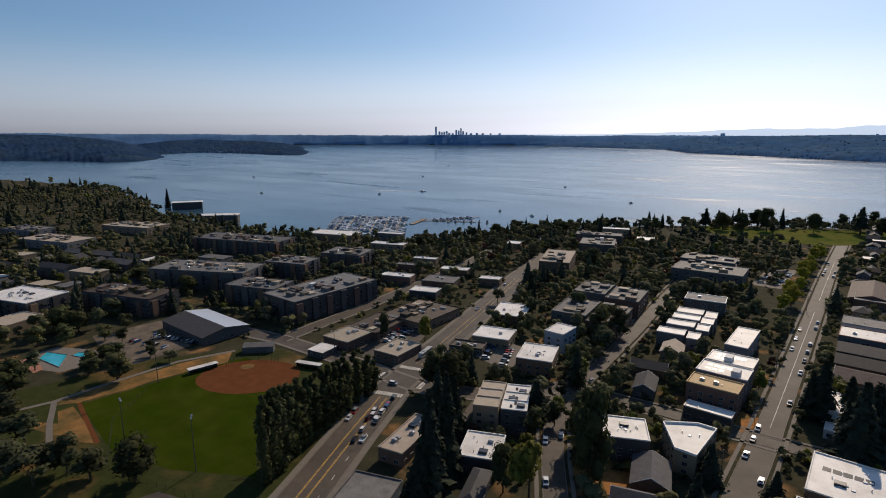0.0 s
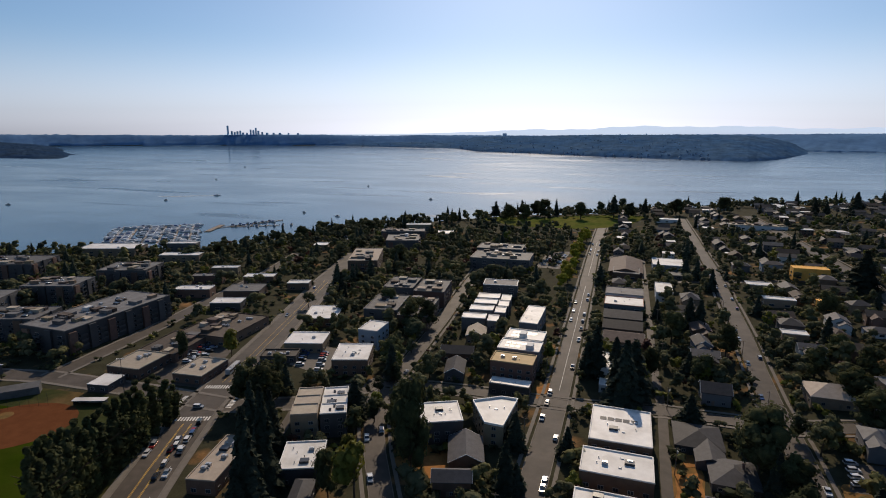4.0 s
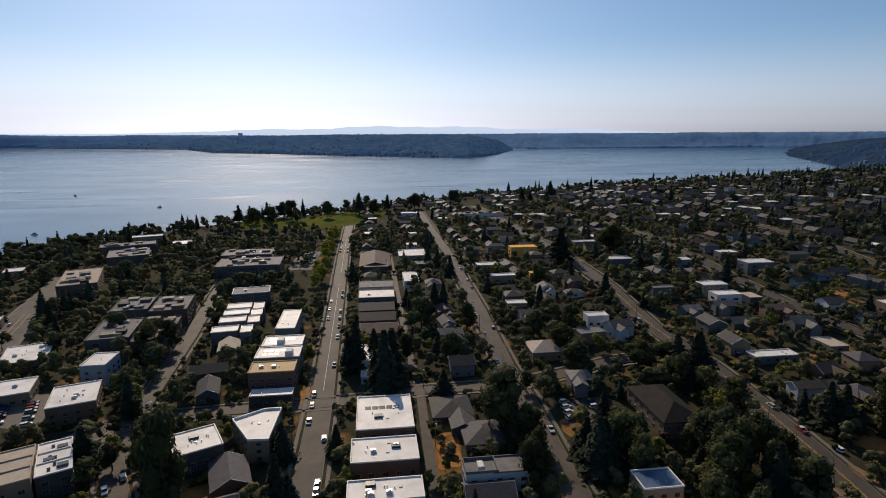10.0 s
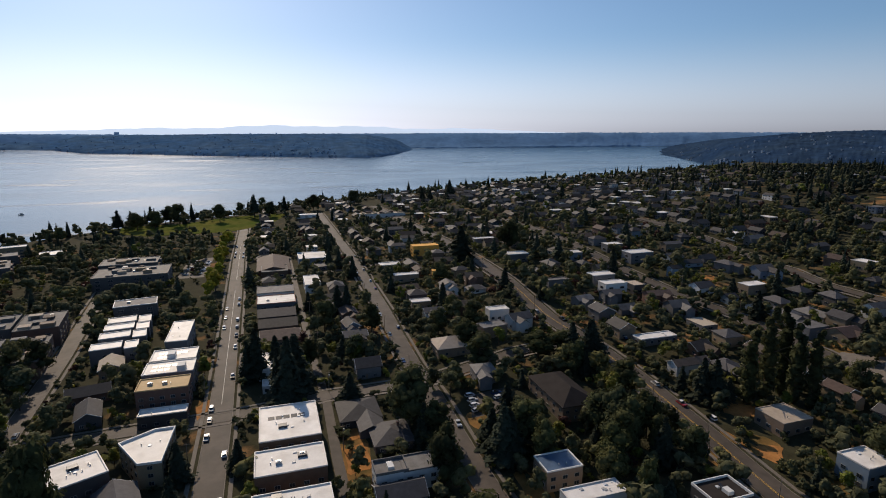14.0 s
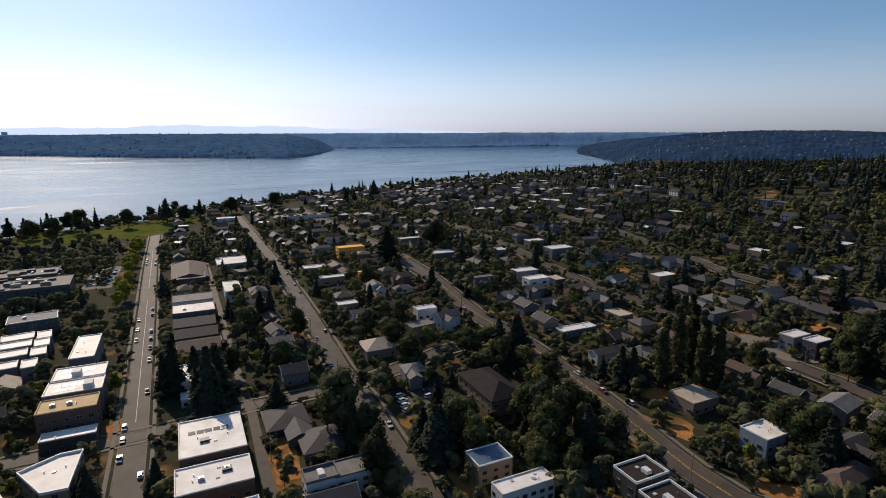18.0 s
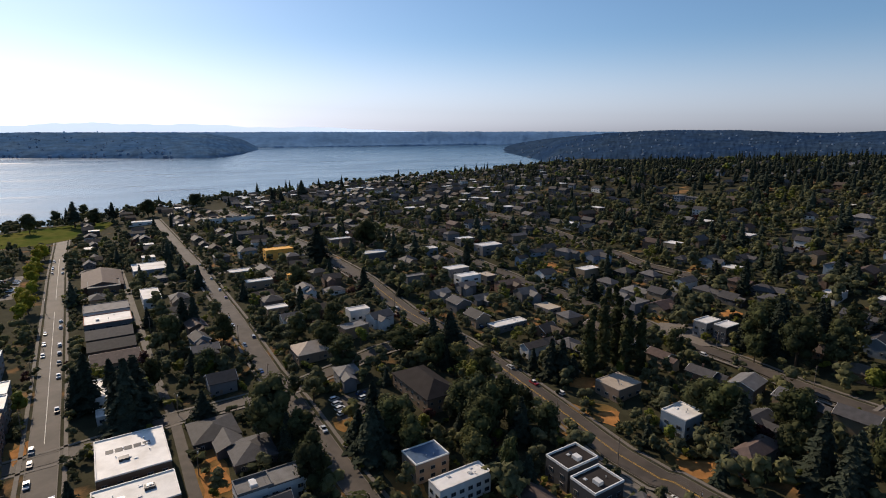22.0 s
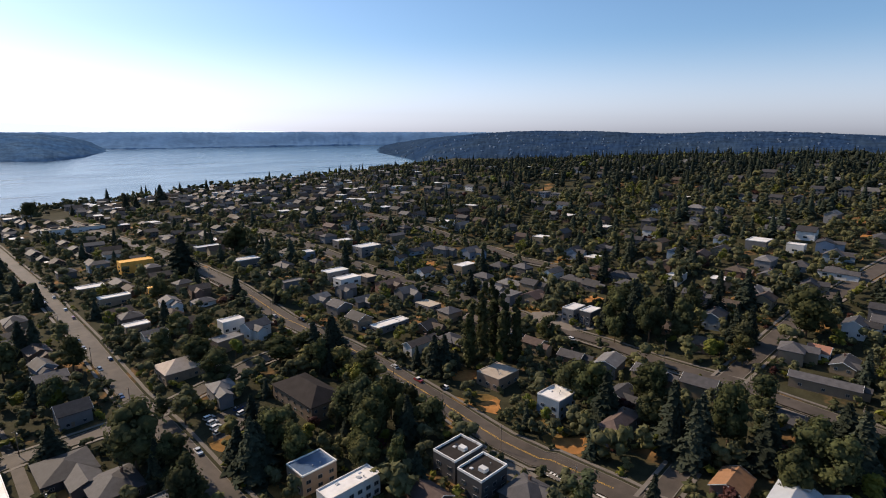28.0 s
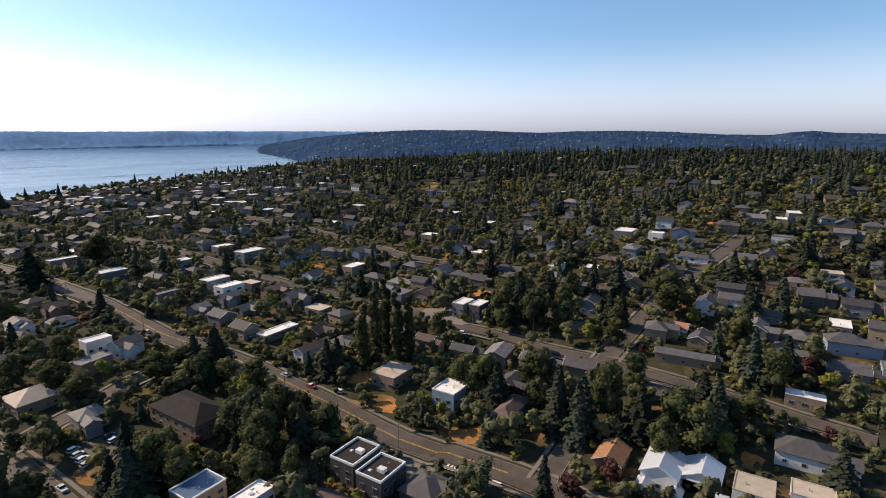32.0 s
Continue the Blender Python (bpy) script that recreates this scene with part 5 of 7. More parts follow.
flat_building(-407.0, 154.0, 60.6, 25.9, 13.0, 19.5, wall=WALL_D, roof=ROOF_B, units="hhhhhhhhbbvvvvssvvvhh", label="brown apartment block with a brown roof")
flat_building(-453.8, 103.8, 46.6, 29.5, 13.0, 19.5, wall=WALL_D, roof=ROOF_W, units="hhhhhhhhbbvvvvssv", label="charcoal apartment block with a white roof")
flat_building(-415.5, 88.2, 20.0, 23.2, 8.0, 19.5, wall=WALL_T, roof=ROOF_T, label="low tan building with a pale roof")
house(-322.2, 162.6, 49.4, 29.9, 5.0, 0.0, rise=2.6, wall=WALL_D, roof=ROOF_D, most=5, label="community hall with a dark and pale metal roof", back_roof=ROOF_M)
flat_building(-496.7, 416.0, 55.9, 27.8, 9.0, 19.5, wall=WALL_T, roof=ROOF_W, units="hv", label="low waterfront building with a white roof")
flat_building(-442.9, 454.3, 30.4, 10.7, 9.0, 19.5, wall=WALL_G, roof=ROOF_W, units="v", label="low waterfront building with a white roof")
flat_building(-405.2, 411.9, 37.9, 13.3, 8.0, 19.5, wall=WALL_T, roof=ROOF_W, units="hv", label="low shop building with a white roof")
flat_building(-821.9, 203.1, 57.2, 29.1, 8.0, 19.5, wall=WALL_G, roof=ROOF_G)
flat_building(-708.1, 199.1, 75.7, 33.9, 9.0, 19.5, wall=WALL_G, roof=ROOF_T)
flat_building(-739.7, 295.3, 73.7, 35.5, 9.0, 19.5, wall=WALL_T, roof=ROOF_T)

# flats near the shore park
flat_building(-108.0, 492.0, 54.0, 34.0, 11.0, 3, wall=WALL_D, roof=ROOF_G, units="hhhhvvtb", rim=ROOF_T, label="dark office block with a cluttered grey roof")
flat_building(-116.0, 523.5, 44.0, 26.0, 13.0, 3, wall=WALL_D, roof=ROOF_G, units="hhhpp", rim=ROOF_T, label="dark office block with a grey roof")
flat_building(-148.5, 323.5, 22.0, 34.0, 11.0, 8, wall=WALL_D, roof=ROOF_G, units="hhhvvvpp", label="dark flats with a cluttered grey roof")
flat_building(-126.0, 324.0, 19.0, 40.0, 10.0, 8, wall=WALL_R, roof=ROOF_G, units="hhvvvp", label="brown flats with a cluttered grey roof")
flat_building(-156.5, 370.0, 22.0, 30.0, 12.0, 8, wall=WALL_D, roof=ROOF_G, units="hhvvvp", label="dark flats with a cluttered grey roof")
flat_building(-132.0, 368.5, 22.0, 33.0, 12.0, 8, wall=WALL_R, roof=ROOF_G, units="hhhvvp", label="brown flats with a cluttered grey roof")
flat_building(-226.0, 536.0, 34.0, 36.0, 13.0, 19.5, wall=WALL_D, roof=ROOF_G, units="hhvvt", label="dark flats with a grey roof near the shore")
flat_building(-227.5, 451.0, 26.2, 54.2, 12.0, 19.5, wall=WALL_R, roof=ROOF_T, units="hhvvv", label="brown flats with a pale cluttered roof")
flat_building(-243.8, 579.1, 49.1, 18.9, 13.0, 19.5, wall=WALL_D, roof=ROOF_G, units="hhv", label="dark flats with a grey roof near the shore")
flat_building(-244.6, 631.5, 30.6, 10.4, 12.0, 19.5, wall=WALL_T, roof=ROOF_W, units="v", label="flats with a white roof near the shore")
flat_building(-201.6, 608.3, 18.5, 20.8, 8.0, 19.5, wall=WALL_T, roof=ROOF_W)
flat_building(-309.0, 507.7, 14.3, 15.5, 6.0, 19.5, wall=WALL_T, roof=ROOF_W)
flat_building(147.1, 738.0, 62.0, 17.0, 6.0, 0, wall=WALL_W, roof=ROOF_T, units="hv", label="long low school building with a white roof")
flat_building(50.9, 806.0, 30.0, 13.0, 5.0, 0, wall=WALL_W, roof=ROOF_W, label="low building with a white roof")

# ---- playing field, pool and park ----
def patch(name, pts, mat, up, label, category, kind="structure"):
    return tagged(new(name, mesh(name, [(x, y, at(x, y, up)) for x, y in pts], [tuple(range(len(pts)))], mat)), label, category, kind=kind)


def disc(cx, cy, rx, ry, deg, n=28, wob=0.0, seed=1):
    rg = random.Random(seed)
    c, s = math.cos(radians(deg)), math.sin(radians(deg))
    out = []
    for i in range(n):
        a = i * 6.283 / n
        k = 1 + wob * (math.sin(2 * a + seed) + 0.8 * math.sin(3 * a + 2.1 * seed) + 0.6 * rg.uniform(-1, 1))
        x, y = rx * k * math.cos(a), ry * k * math.sin(a)
        out.append((cx + x * c - y * s, cy + x * s + y * c))
    return out


patch("park_lawn", [(-318, 40), (-120, -5), (-150, 92), (-172, 150), (-189, 176), (-215, 178), (-268, 172), (-300, 120)], PARK, 0.03, "patchy green and dry park grass round the ball field", "lawn")
patch("outfield", [(-274, 77), (-271, 100), (-269, 127), (-264, 154), (-224, 157), (-211, 133), (-182, 108), (-163, 96), (-191, 79), (-220, 70), (-245, 73)], TURF, 0.045, "watered dark green outfield turf", "lawn")
patch("dry_strip", [(-282, 69), (-285, 97), (-284, 127), (-277, 154), (-265, 144), (-270, 128), (-274, 102), (-276, 77)], DRY, 0.05, "dry orange-brown strip along the park path", "lawn")
patch("worn_corner", [(-274, 68), (-274, 74), (-253, 72), (-233, 68), (-246, 60)], DRY, 0.052, "worn dry grass beside the park path", "lawn")
patch("infield", disc(-241, 142, 20, 26, 128, 36, 0.01), DIRT, 0.07, "red-brown clay infield of the baseball diamond", "infield")
patch("home_circle", disc(-252, 148, 3.5, 3.5, 0, 18), DRY, 0.085, "worn pale circle round home plate", "infield")
patch("mound", disc(-240, 139, 2.6, 2.6, 0, 18), DIRT, 0.12, "raised clay mound of the diamond", "infield")
ribbon("park_path", [(-277, 156), (-287, 128), (-287, 90), (-286, 70)], 2.6, CONCRETE, 0.09, label="pale concrete park path", category="path")
ribbon("park_path_west", [(-286, 70), (-289, 58), (-291, 51)], 2.4, CONCRETE, 0.1, label="pale concrete park path", category="path")
ribbon("park_path_branch", [(-285, 70), (-264, 62), (-244, 56)], 2.4, CONCRETE, 0.11, label="pale concrete park path", category="path")
ribbon("warning_track", [(-276, 77), (-255, 73), (-232, 69)], 1.8, DIRT, 0.075, label="brown clay warning track along the fence", category="path")
patch("ball_court", [(-188, 50), (-165, 58), (-158, 78), (-182, 70)], ASPHALT, 0.06, "grey asphalt ball court", "court")


def fence(pts, h, label):
    e = thing("chain_link_fence", Matrix.Identity(4), label, "fence")
    post = Solid().tube((0, 0, -0.2), (0, 0, h), 0.05, 0.05, 5).made("post", RUBBER)
    for a, b in zip(pts, pts[1:]):
        a, b = Vector(a), Vector(b)
        n = max(1, int((b - a).length / 4))
        for i in range(n):
            p = a.lerp(b, i / n)
            part("post", post, e, m=pose(p.x, p.y, at(p.x, p.y)))
        s = Solid()
        for z in np.arange(0.1, h + 0.05, 0.6):
            s.tube((*a, at(*a, z)), (*b, at(*b, z)), 0.015, 0.015, 4)
        part("wire", s.made("wire", RUBBER), e)
    return e


fence([(-264, 102), (-246, 80), (-210, 64), (-176, 73), (-160, 78)], 2.4, "wire outfield fence on metal posts")
fence([(-243, 161), (-254, 156), (-262, 146), (-259, 136)], 6.0, "tall wire backstop behind home plate")


def dugout(x, y, deg):
    e = thing("dugout", pose(x, y, at(x, y), 0, 0, deg), "dugout with a pale flat roof beside the diamond", "dugout", "dugouts")
    part("wall", Solid().box(-7, 1.2, -0.3, 7, 1.4, 2.3).box(-7, -1.2, -0.3, -6.8, 1.2, 2.3).box(6.8, -1.2, -0.3, 7, 1.2, 2.3).made("wall", WALL_D), e)
    part("roof", Solid().box(-7.5, -1.8, 2.3, 7.5, 1.8, 2.5).made("roof", ROOF_W), e)
    part("bench", Solid().box(-6, 0.6, 0.4, 6, 1.0, 0.5).box(-5, 0.7, -0.2, -4.8, 0.9, 0.4).box(4.8, 0.7, -0.2, 5, 0.9, 0.4).made("bench", WOOD), e)


dugout(-266, 131, 80)
dugout(-226, 168, 20)
tagged(new("grandstand", Solid().stack([[(-274, 160, 0), (-262, 172, 0), (-258, 168, 0), (-270, 156, 0)], [(-274, 160, 4.5), (-262, 172, 4.5), (-258, 168, 3.6), (-270, 156, 3.6)]]).made("grandstand", ROOF_G)), "small covered stand with a pale sloping roof", "grandstand")


def field_light(x, y, h, deg):
    e = thing("field_light", pose(x, y, at(x, y), 0, 0, deg), "tall floodlight pole beside the ball field", "light pole", "floodlights")
    part("pole", Solid().tube((0, 0, -0.5), (0, 0, h), 0.2, 0.1, 7).made("pole", WALL_D), e)
    part("crossarm", Solid().box(-1.8, -0.08, h - 0.3, 1.8, 0.08, h - 0.12).made("crossarm", METAL), e)
    lamp = Solid().tube((0, 0, 0), (0, -0.5, -0.15), 0.16, 0.3, 8).made("floodlight", METAL)
    for k in (-1.5, -0.5, 0.5, 1.5):
        part("floodlight", lamp, e, m=pose(k, 0, h - 0.1))


field_light(-183, 84, 22, 150)
field_light(-221, 75, 20, 170)
field_light(-268, 109, 24, 100)
field_light(-207, 170, 24, 30)

patch("pool_deck", [(-360, 80), (-362, 95), (-338, 108), (-319, 100), (-321, 83), (-336, 76)], CONCRETE, 0.05, "pale concrete deck round the swimming pool", "deck")
patch("brick_terrace", [(-356, 75), (-356, 82), (-332, 79), (-330, 74)], BRICK_DECK, 0.07, "red brick terrace beside the pool", "deck")


def pool(name, pts):
    e = thing(name, Matrix.Identity(4), "bright turquoise swimming pool with a pale rim", "swimming pool")
    part("water", mesh("water", [(x, y, 0.14) for x, y in pts], [tuple(range(len(pts)))], POOL), e)
    s = Solid()
    for (x0, y0), (x1, y1) in zip(pts, pts[1:] + pts[:1]):
        s.tube((x0, y0, 0.1), (x1, y1, 0.1), 0.3, 0.3, 5)
    part("rim", s.made("rim", CONCRETE), e)


pool("swimming_pool", [(-350, 82), (-358, 88), (-344, 94), (-328, 85)])
pool("wading_pool", [(-341, 95), (-344, 99), (-334, 104), (-328, 100)])
patch("parking_lot", [(-366, 114), (-363, 154), (-304, 144), (-302, 110), (-328, 107)], TAN_LOT, 0.05, "sunlit tan parking lot by the hall", "parking lot")
patch("parking_lot_shops", [(-214, 195), (-192, 197), (-214, 258), (-246, 262), (-250, 215)], ASPHALT, 0.04, "asphalt parking lot between low shops", "parking lot")
patch("parking_lot_hall", [(77, 201), (95, 199), (101, 220), (83, 219)], ASPHALT, 0.05, "asphalt parking lot beside the hall", "parking lot")
patch("parking_lot_white", [(-166, 235), (-140, 228), (-150, 262), (-174, 268)], CONCRETE, 0.05, "pale parking lot beside the shops", "parking lot")
patch("shore_park", [(-205, 770), (-140, 724), (-52, 728), (0, 770), (30, 868), (-20, 872), (-60, 858), (-112, 814), (-176, 806)], LAWN, 0.25, "green shore park lawn above the lake", "lawn")
patch("parking_lot_park", [(-78, 498), (-56, 498), (-54, 578), (-76, 576)], CONCRETE, 0.06, "pale parking lot beside the park trees", "parking lot")
for pts in ([(-68, 177), (-59, 183), (-55, 171), (-61, 165)], [(22.5, 197), (31.5, 198), (30.5, 180), (21.5, 179)], [(25.5, 210), (34, 211), (33.5, 202), (25, 201)], [(-37, 249), (-31, 257), (-31.5, 244), (-35, 237)],
            [(170.8, 108.3), (180.1, 98), (170, 93), (165.5, 100.5)], [(188.8, 175.9), (198, 170), (185.7, 162.4), (180, 171)], [(174.2, 147.7), (182.6, 143), (172.5, 134), (169.5, 141)],
            [(333, 335), (344, 333), (345, 322), (334, 322)], [(333, 297), (345, 296), (344, 285), (334, 286)], [(300, 320), (310, 318), (309, 308), (300, 309)], [(282, 281), (292, 280), (291, 270), (283, 271)],
            [(484, 60), (498, 58), (496, 30), (484, 32)], [(434, 62), (447, 60), (446, 50), (435, 51)], [(306, 177), (318, 175), (317, 165), (307, 166)], [(200, 7), (210, 6), (209, -1), (200, 0)]):
    cx, cy = sum(p[0] for p in pts) / 4, sum(p[1] for p in pts) / 4
    TAKEN.append((cx, cy, 5.0))
    inner = [(p[0] + (q[0] - p[0]) * t, p[1] + (q[1] - p[1]) * t) for p, q in zip(pts, pts[1:] + pts[:1]) for t in (0.08, 0.36, 0.64, 0.92)]
    patch("bare_yard", [(x + 0.5 * math.sin(y * 1.7), y + 0.5 * math.sin(x * 1.9)) for x, y in inner], CLAY, 0.12, "bare orange earth of a dug-over yard", "yard")
patch("building_site", [(258, 186), (262, 160), (272, 148), (286, 150), (288, 176), (276, 192)], CONCRETE, 0.3, "pale bare ground of a building site", "building site")
patch("driveway_strip", [(139.5, 131), (139.5, 101), (149, 98), (150, 128)], CONCRETE, 0.12, "pale concrete driveways in front of modern houses", "driveway")
for i, (x, y, a, b, deg) in enumerate(((-277, 118, 5, 24, 6), (-284, 88, 4, 16, 8), (-262, 60, 12, 4, 25), (-61, 174, 9, 8, 15), (22, 188, 6, 9, 0), (26, 185, 7, 16, 0), (-55, 180, 9, 8, 20), (-37, 250, 5, 9, 0), (176, 95, 6, 9, 10), (178, 118, 4, 7, 0), (170, 150, 3, 8, 0), (-72, 178, 8, 10, 0), (190, 172, 6, 7, 30),
                                       (154, 150, 3.5, 14, 0), (240, 125, 4, 14, 8), (278, 200, 6, 12, 0), (280, 235, 7, 8, 0), (244, 165, 5, 8, 0), (205, 130, 8, 9, 0), (212, 30, 8, 7, 0), (280, 75, 10, 5, 0), (300, 105, 12, 6, 0),
                                       (350, 90, 12, 7, 0), (330, 50, 10, 6, 0), (-12, 300, 4, 12, 0), (60, 300, 3, 9, 0), (80, 200, 4, 10, 0), (82, 150, 4, 14, 0), (138, 110, 6, 9, 0), (28, 210, 6, 6, 0), (172, 103, 5, 8, 0), (178, 146, 5, 7, 0), (292, 176, 6, 8, 0), (240, 60, 3, 10, 0), (262, 210, 4, 14, 0), (300, 240, 9, 6, 0), (258, -14, 3, 9, 0), (222, 118, 5, 6, 0), (345, 190, 12, 6, 0), (372, 230, 9, 12, 0), (420, 40, 14, 7, 0))):
    patch("dry_yard", disc(x, y, a, b, deg, 26, 0.2, i), DRY, 0.035 + i * 0.0004, "sun-dried orange-brown lawn", "lawn")


# ---- marina, boats and docks ----
def boat_mesh(i):
    k = ("boat", i)
    if k in MESHES:
        return MESHES[k]
    L, W = (8, 2.6) if i == 0 else (11, 3.4) if i == 1 else (6, 2.2)
    hull = Solid()
    rings = []
    for z, s in ((-0.3, 0.8), (0.3, 0.95), (1.0, 1.0)):
        rings.append([(-L / 2 * s, -W / 2 * s, z), (L * 0.15, -W / 2 * s, z), (L * 0.36 * s, -W * 0.3 * s, z), (L / 2 * s, 0, z + 0.15), (L * 0.36 * s, W * 0.3 * s, z), (L * 0.15, W / 2 * s, z), (-L / 2 * s, W / 2 * s, z)])
    hull.stack(rings)
    cab = Solid()
    cab.stack([[(-L * 0.3, -W * 0.36, 1.0), (L * 0.18, -W * 0.3, 1.0), (L * 0.18, W * 0.3, 1.0), (-L * 0.3, W * 0.36, 1.0)], [(-L * 0.28, -W * 0.32, 2.1), (L * 0.08, -W * 0.26, 2.1), (L * 0.08, W * 0.26, 2.1), (-L * 0.28, W * 0.32, 2.1)]])
    MESHES[k] = (hull.made("hull", HULL), cab.made("cabin", (CANVAS, HULL, GLASS)[i]))
    return MESHES[k]


def boat(x, y, deg, i=0, group="moored boats", label="white motor boat with a cabin, moored at a dock"):
    z = float(lake_level(math.hypot(x, y)))
    e = thing("boat", pose(x, y, z, 0, 0, deg) @ Matrix.Scale(1.4, 4), label, "boat", group)
    h, c = boat_mesh(i)
    part("hull", h, e)
    part("cabin", c, e)


def dock(x0, y0, x1, y1, w=2.4):
    a, b = Vector((x0, y0)), Vector((x1, y1))
    d = (b - a).normalized()
    q = Vector((-d.y, d.x)) * w / 2
    e = thing("dock", Matrix.Identity(4), "long wooden boat dock on piles", "dock", "docks")
    z = LAKE_Z
    part("deck", Solid().stack([[(*(a - q), z + 0.5), (*(b - q), z + 0.5), (*(b + q), z + 0.5), (*(a + q), z + 0.5)], [(*(a - q), z + 0.8), (*(b - q), z + 0.8), (*(b + q), z + 0.8), (*(a + q), z + 0.8)]]).made("deck", WOOD), e)
    pile = Solid().tube((0, 0, -4), (0, 0, 2.2), 0.2, 0.2, 6).made("pile", WOOD)
    n = int((b - a).length / 26)
    for i in range(n + 1):
        p = a.lerp(b, i / max(n, 1)) + q
        part("pile", pile, e, m=pose(p.x, p.y, z))
    return d


boat_rng = random.Random(8)
for k in range(6):
    a = Vector((-562, 456)).lerp(Vector((-475, 488)), k / 5)
    b = Vector((-695, 605)).lerp(Vector((-612, 651)), k / 5)
    d = dock(a.x, a.y, b.x, b.y)
    n = Vector((-d.y, d.x))
    t = 8.0
    while t < (b - a).length:
        for sd in (-1, 1):
            if boat_rng.random() < 0.7:
                p = a + d * t + n * sd * 6.4
                boat(p.x, p.y, math.degrees(math.atan2(n.y, n.x)) + (0 if sd > 0 else 180), boat_rng.choice((0, 1, 1, 2)))
        t += 9.6
for (x0, y0, x1, y1) in ((-560, 640, -515, 735), (-548, 655, -490, 690)):
    d = dock(x0, y0, x1, y1, 3)
    n = Vector((-d.y, d.x))
    for j in range(6):
        for sd in (-1, 1):
            p = Vector((x0, y0)) + d * (25 + j * 12) + n * sd * 5
            boat(p.x, p.y, math.degrees(math.atan2(n.y, n.x)), boat_rng.choice((0, 2)))
dock(-552, 610, -572, 665, 8)
for x, y, i in ((-900, 888, 2), (-1180, 1360, 1), (-1130, 732, 2), (-530, 820, 2), (-455, 800, 2), (-392, 1078, 2), (-650, 1310, 2), (-1580, 1000, 2), (-1500, 1900, 0)):
    boat(x, y, boat_rng.uniform(0, 360), i, "boats on the lake", "small boat out on the open lake")


boat(-864, 996, 25, 1, "boats on the lake", "white motor cruiser under way on the lake")
wake = [(-868, 994), (-930, 958), (-975, 940), (-970, 946), (-915, 976), (-868, 998)]
tagged(new("wake", mesh("wake", [(x, y, LAKE_Z + 0.12) for x, y in wake], [(0, 1, 4, 5), (1, 2, 3, 4)], PAINT_W)), "white foaming wake behind a motor boat", "wake", kind="structure")


def boathouse(x, y, w, d, deg, h=7):
    e = thing("boathouse", pose(x, y, LAKE_Z, 0, 0, deg), "long dark covered moorage with a pale roof", "boathouse", "covered moorages")
    part("wall", Solid().box(-w / 2, -d / 2, -1, w / 2, d / 2, h).made("wall", WALL_D), e)
    part("roof", Solid().box(-w / 2 - 1, -d / 2 - 1, h, w / 2 + 1, d / 2 + 1, h + 0.6, 0.2).made("roof", ROOF_W), e)


boathouse(-796, 440, 56, 20, 49, 12)
boathouse(-997, 491, 50, 20, 60, 12)

# ---- far shore: towers, bridge and houses ----
def tower(th, el, w, crown=0.0):
    r = 4870
    x, y = r * math.sin(radians(th)), r * math.cos(radians(th))
    top = 120 + r * math.tan(radians(el))
    e = thing("skyscraper", pose(x, y, 60, 0, 0, -th), "skyscraper tinted haze grey-blue on the far shore", "skyscraper", "city skyline")
    part("shaft", Solid().box(-w / 2, -w / 2, 0, w / 2, w / 2, top - 60, 0.5).made("shaft", TOWER), e)
    if crown:
        part("spire", Solid().box(-w / 5, -w / 5, top - 60, w / 5, w / 5, top - 60 + crown).made("spire", TOWER), e)


for th, el, w, c in ((-39.55, 0.82, 15, 4), (-39.2, 0.36, 16, 0), (-38.95, 0.28, 14, 0), (-38.7, 0.34, 16, 0), (-38.45, 0.40, 14, 0), (-38.2, 0.22, 18, 0), (-37.85, 0.2, 16, 0), (-37.5, 0.5, 14, 0), (-37.25, 0.42, 16, 3), (-37.02, 0.66, 13, 0), (-36.8, 0.38, 16, 0),
                     (-36.45, 0.26, 15, 0), (-36.0, 0.2, 20, 0), (-35.4, 0.2, 16, 0), (-34.8, 0.18, 20, 0), (-34.0, 0.17, 14, 0), (-33.1, 0.18, 18, 0), (-12.42, 0.16, 34, 0), (-1.2, 0.1, 14, 0), (1.2, 0.12, 10, 0)):
    tower(th, el, w, c)
b0, b1 = Vector((-3520, 2960)), Vector((-2830, 3940))
bridge = thing("floating_bridge", Matrix.Identity(4), "long low floating bridge across the lake", "bridge")
s = Solid()
zb = float(lake_level(4600)) + 1
s.stack([[(b0.x, b0.y, zb), (b1.x, b1.y, zb), (b1.x + 14, b1.y + 10, zb), (b0.x + 14, b0.y + 10, zb)], [(b0.x, b0.y, zb + 6), (b1.x, b1.y, zb + 6), (b1.x + 14, b1.y + 10, zb + 6), (b0.x + 14, b0.y + 10, zb + 6)]])
part("deck", s.made("deck", TOWER), bridge)

s = Solid()
rg = random.Random(21)
for _ in range(620):
    rows = HEADLANDS[rg.choice((2, 2, 3, 3, 3, 1))]
    th = rg.uniform(rows[0][0] + 3, min(rows[-1][0] - 8, 92))
    f = float(np.interp(th, [p[0] for p in rows], [p[1] for p in rows]))
    r = min(f + 15 + (rg.random() ** 2.2) * 850, 4700)
    x, y = r * math.sin(radians(th)), r * math.cos(radians(th))
    z = float(headland_height(x, y, rows))
    w = rg.uniform(2.5, 6)
    s.box(x - w, y - w * 0.6, z - 5, x + w, y + w * 0.6, z + rg.uniform(5, 8.5))
tagged(new("far_houses", s.made("far_houses", HAZE_HOUSE)), "haze-tinted pale houses scattered on the wooded far shore", "houses", kind="stuff")

# ---- parked cars and poles along the streets ----
car_rng = random.Random(17)


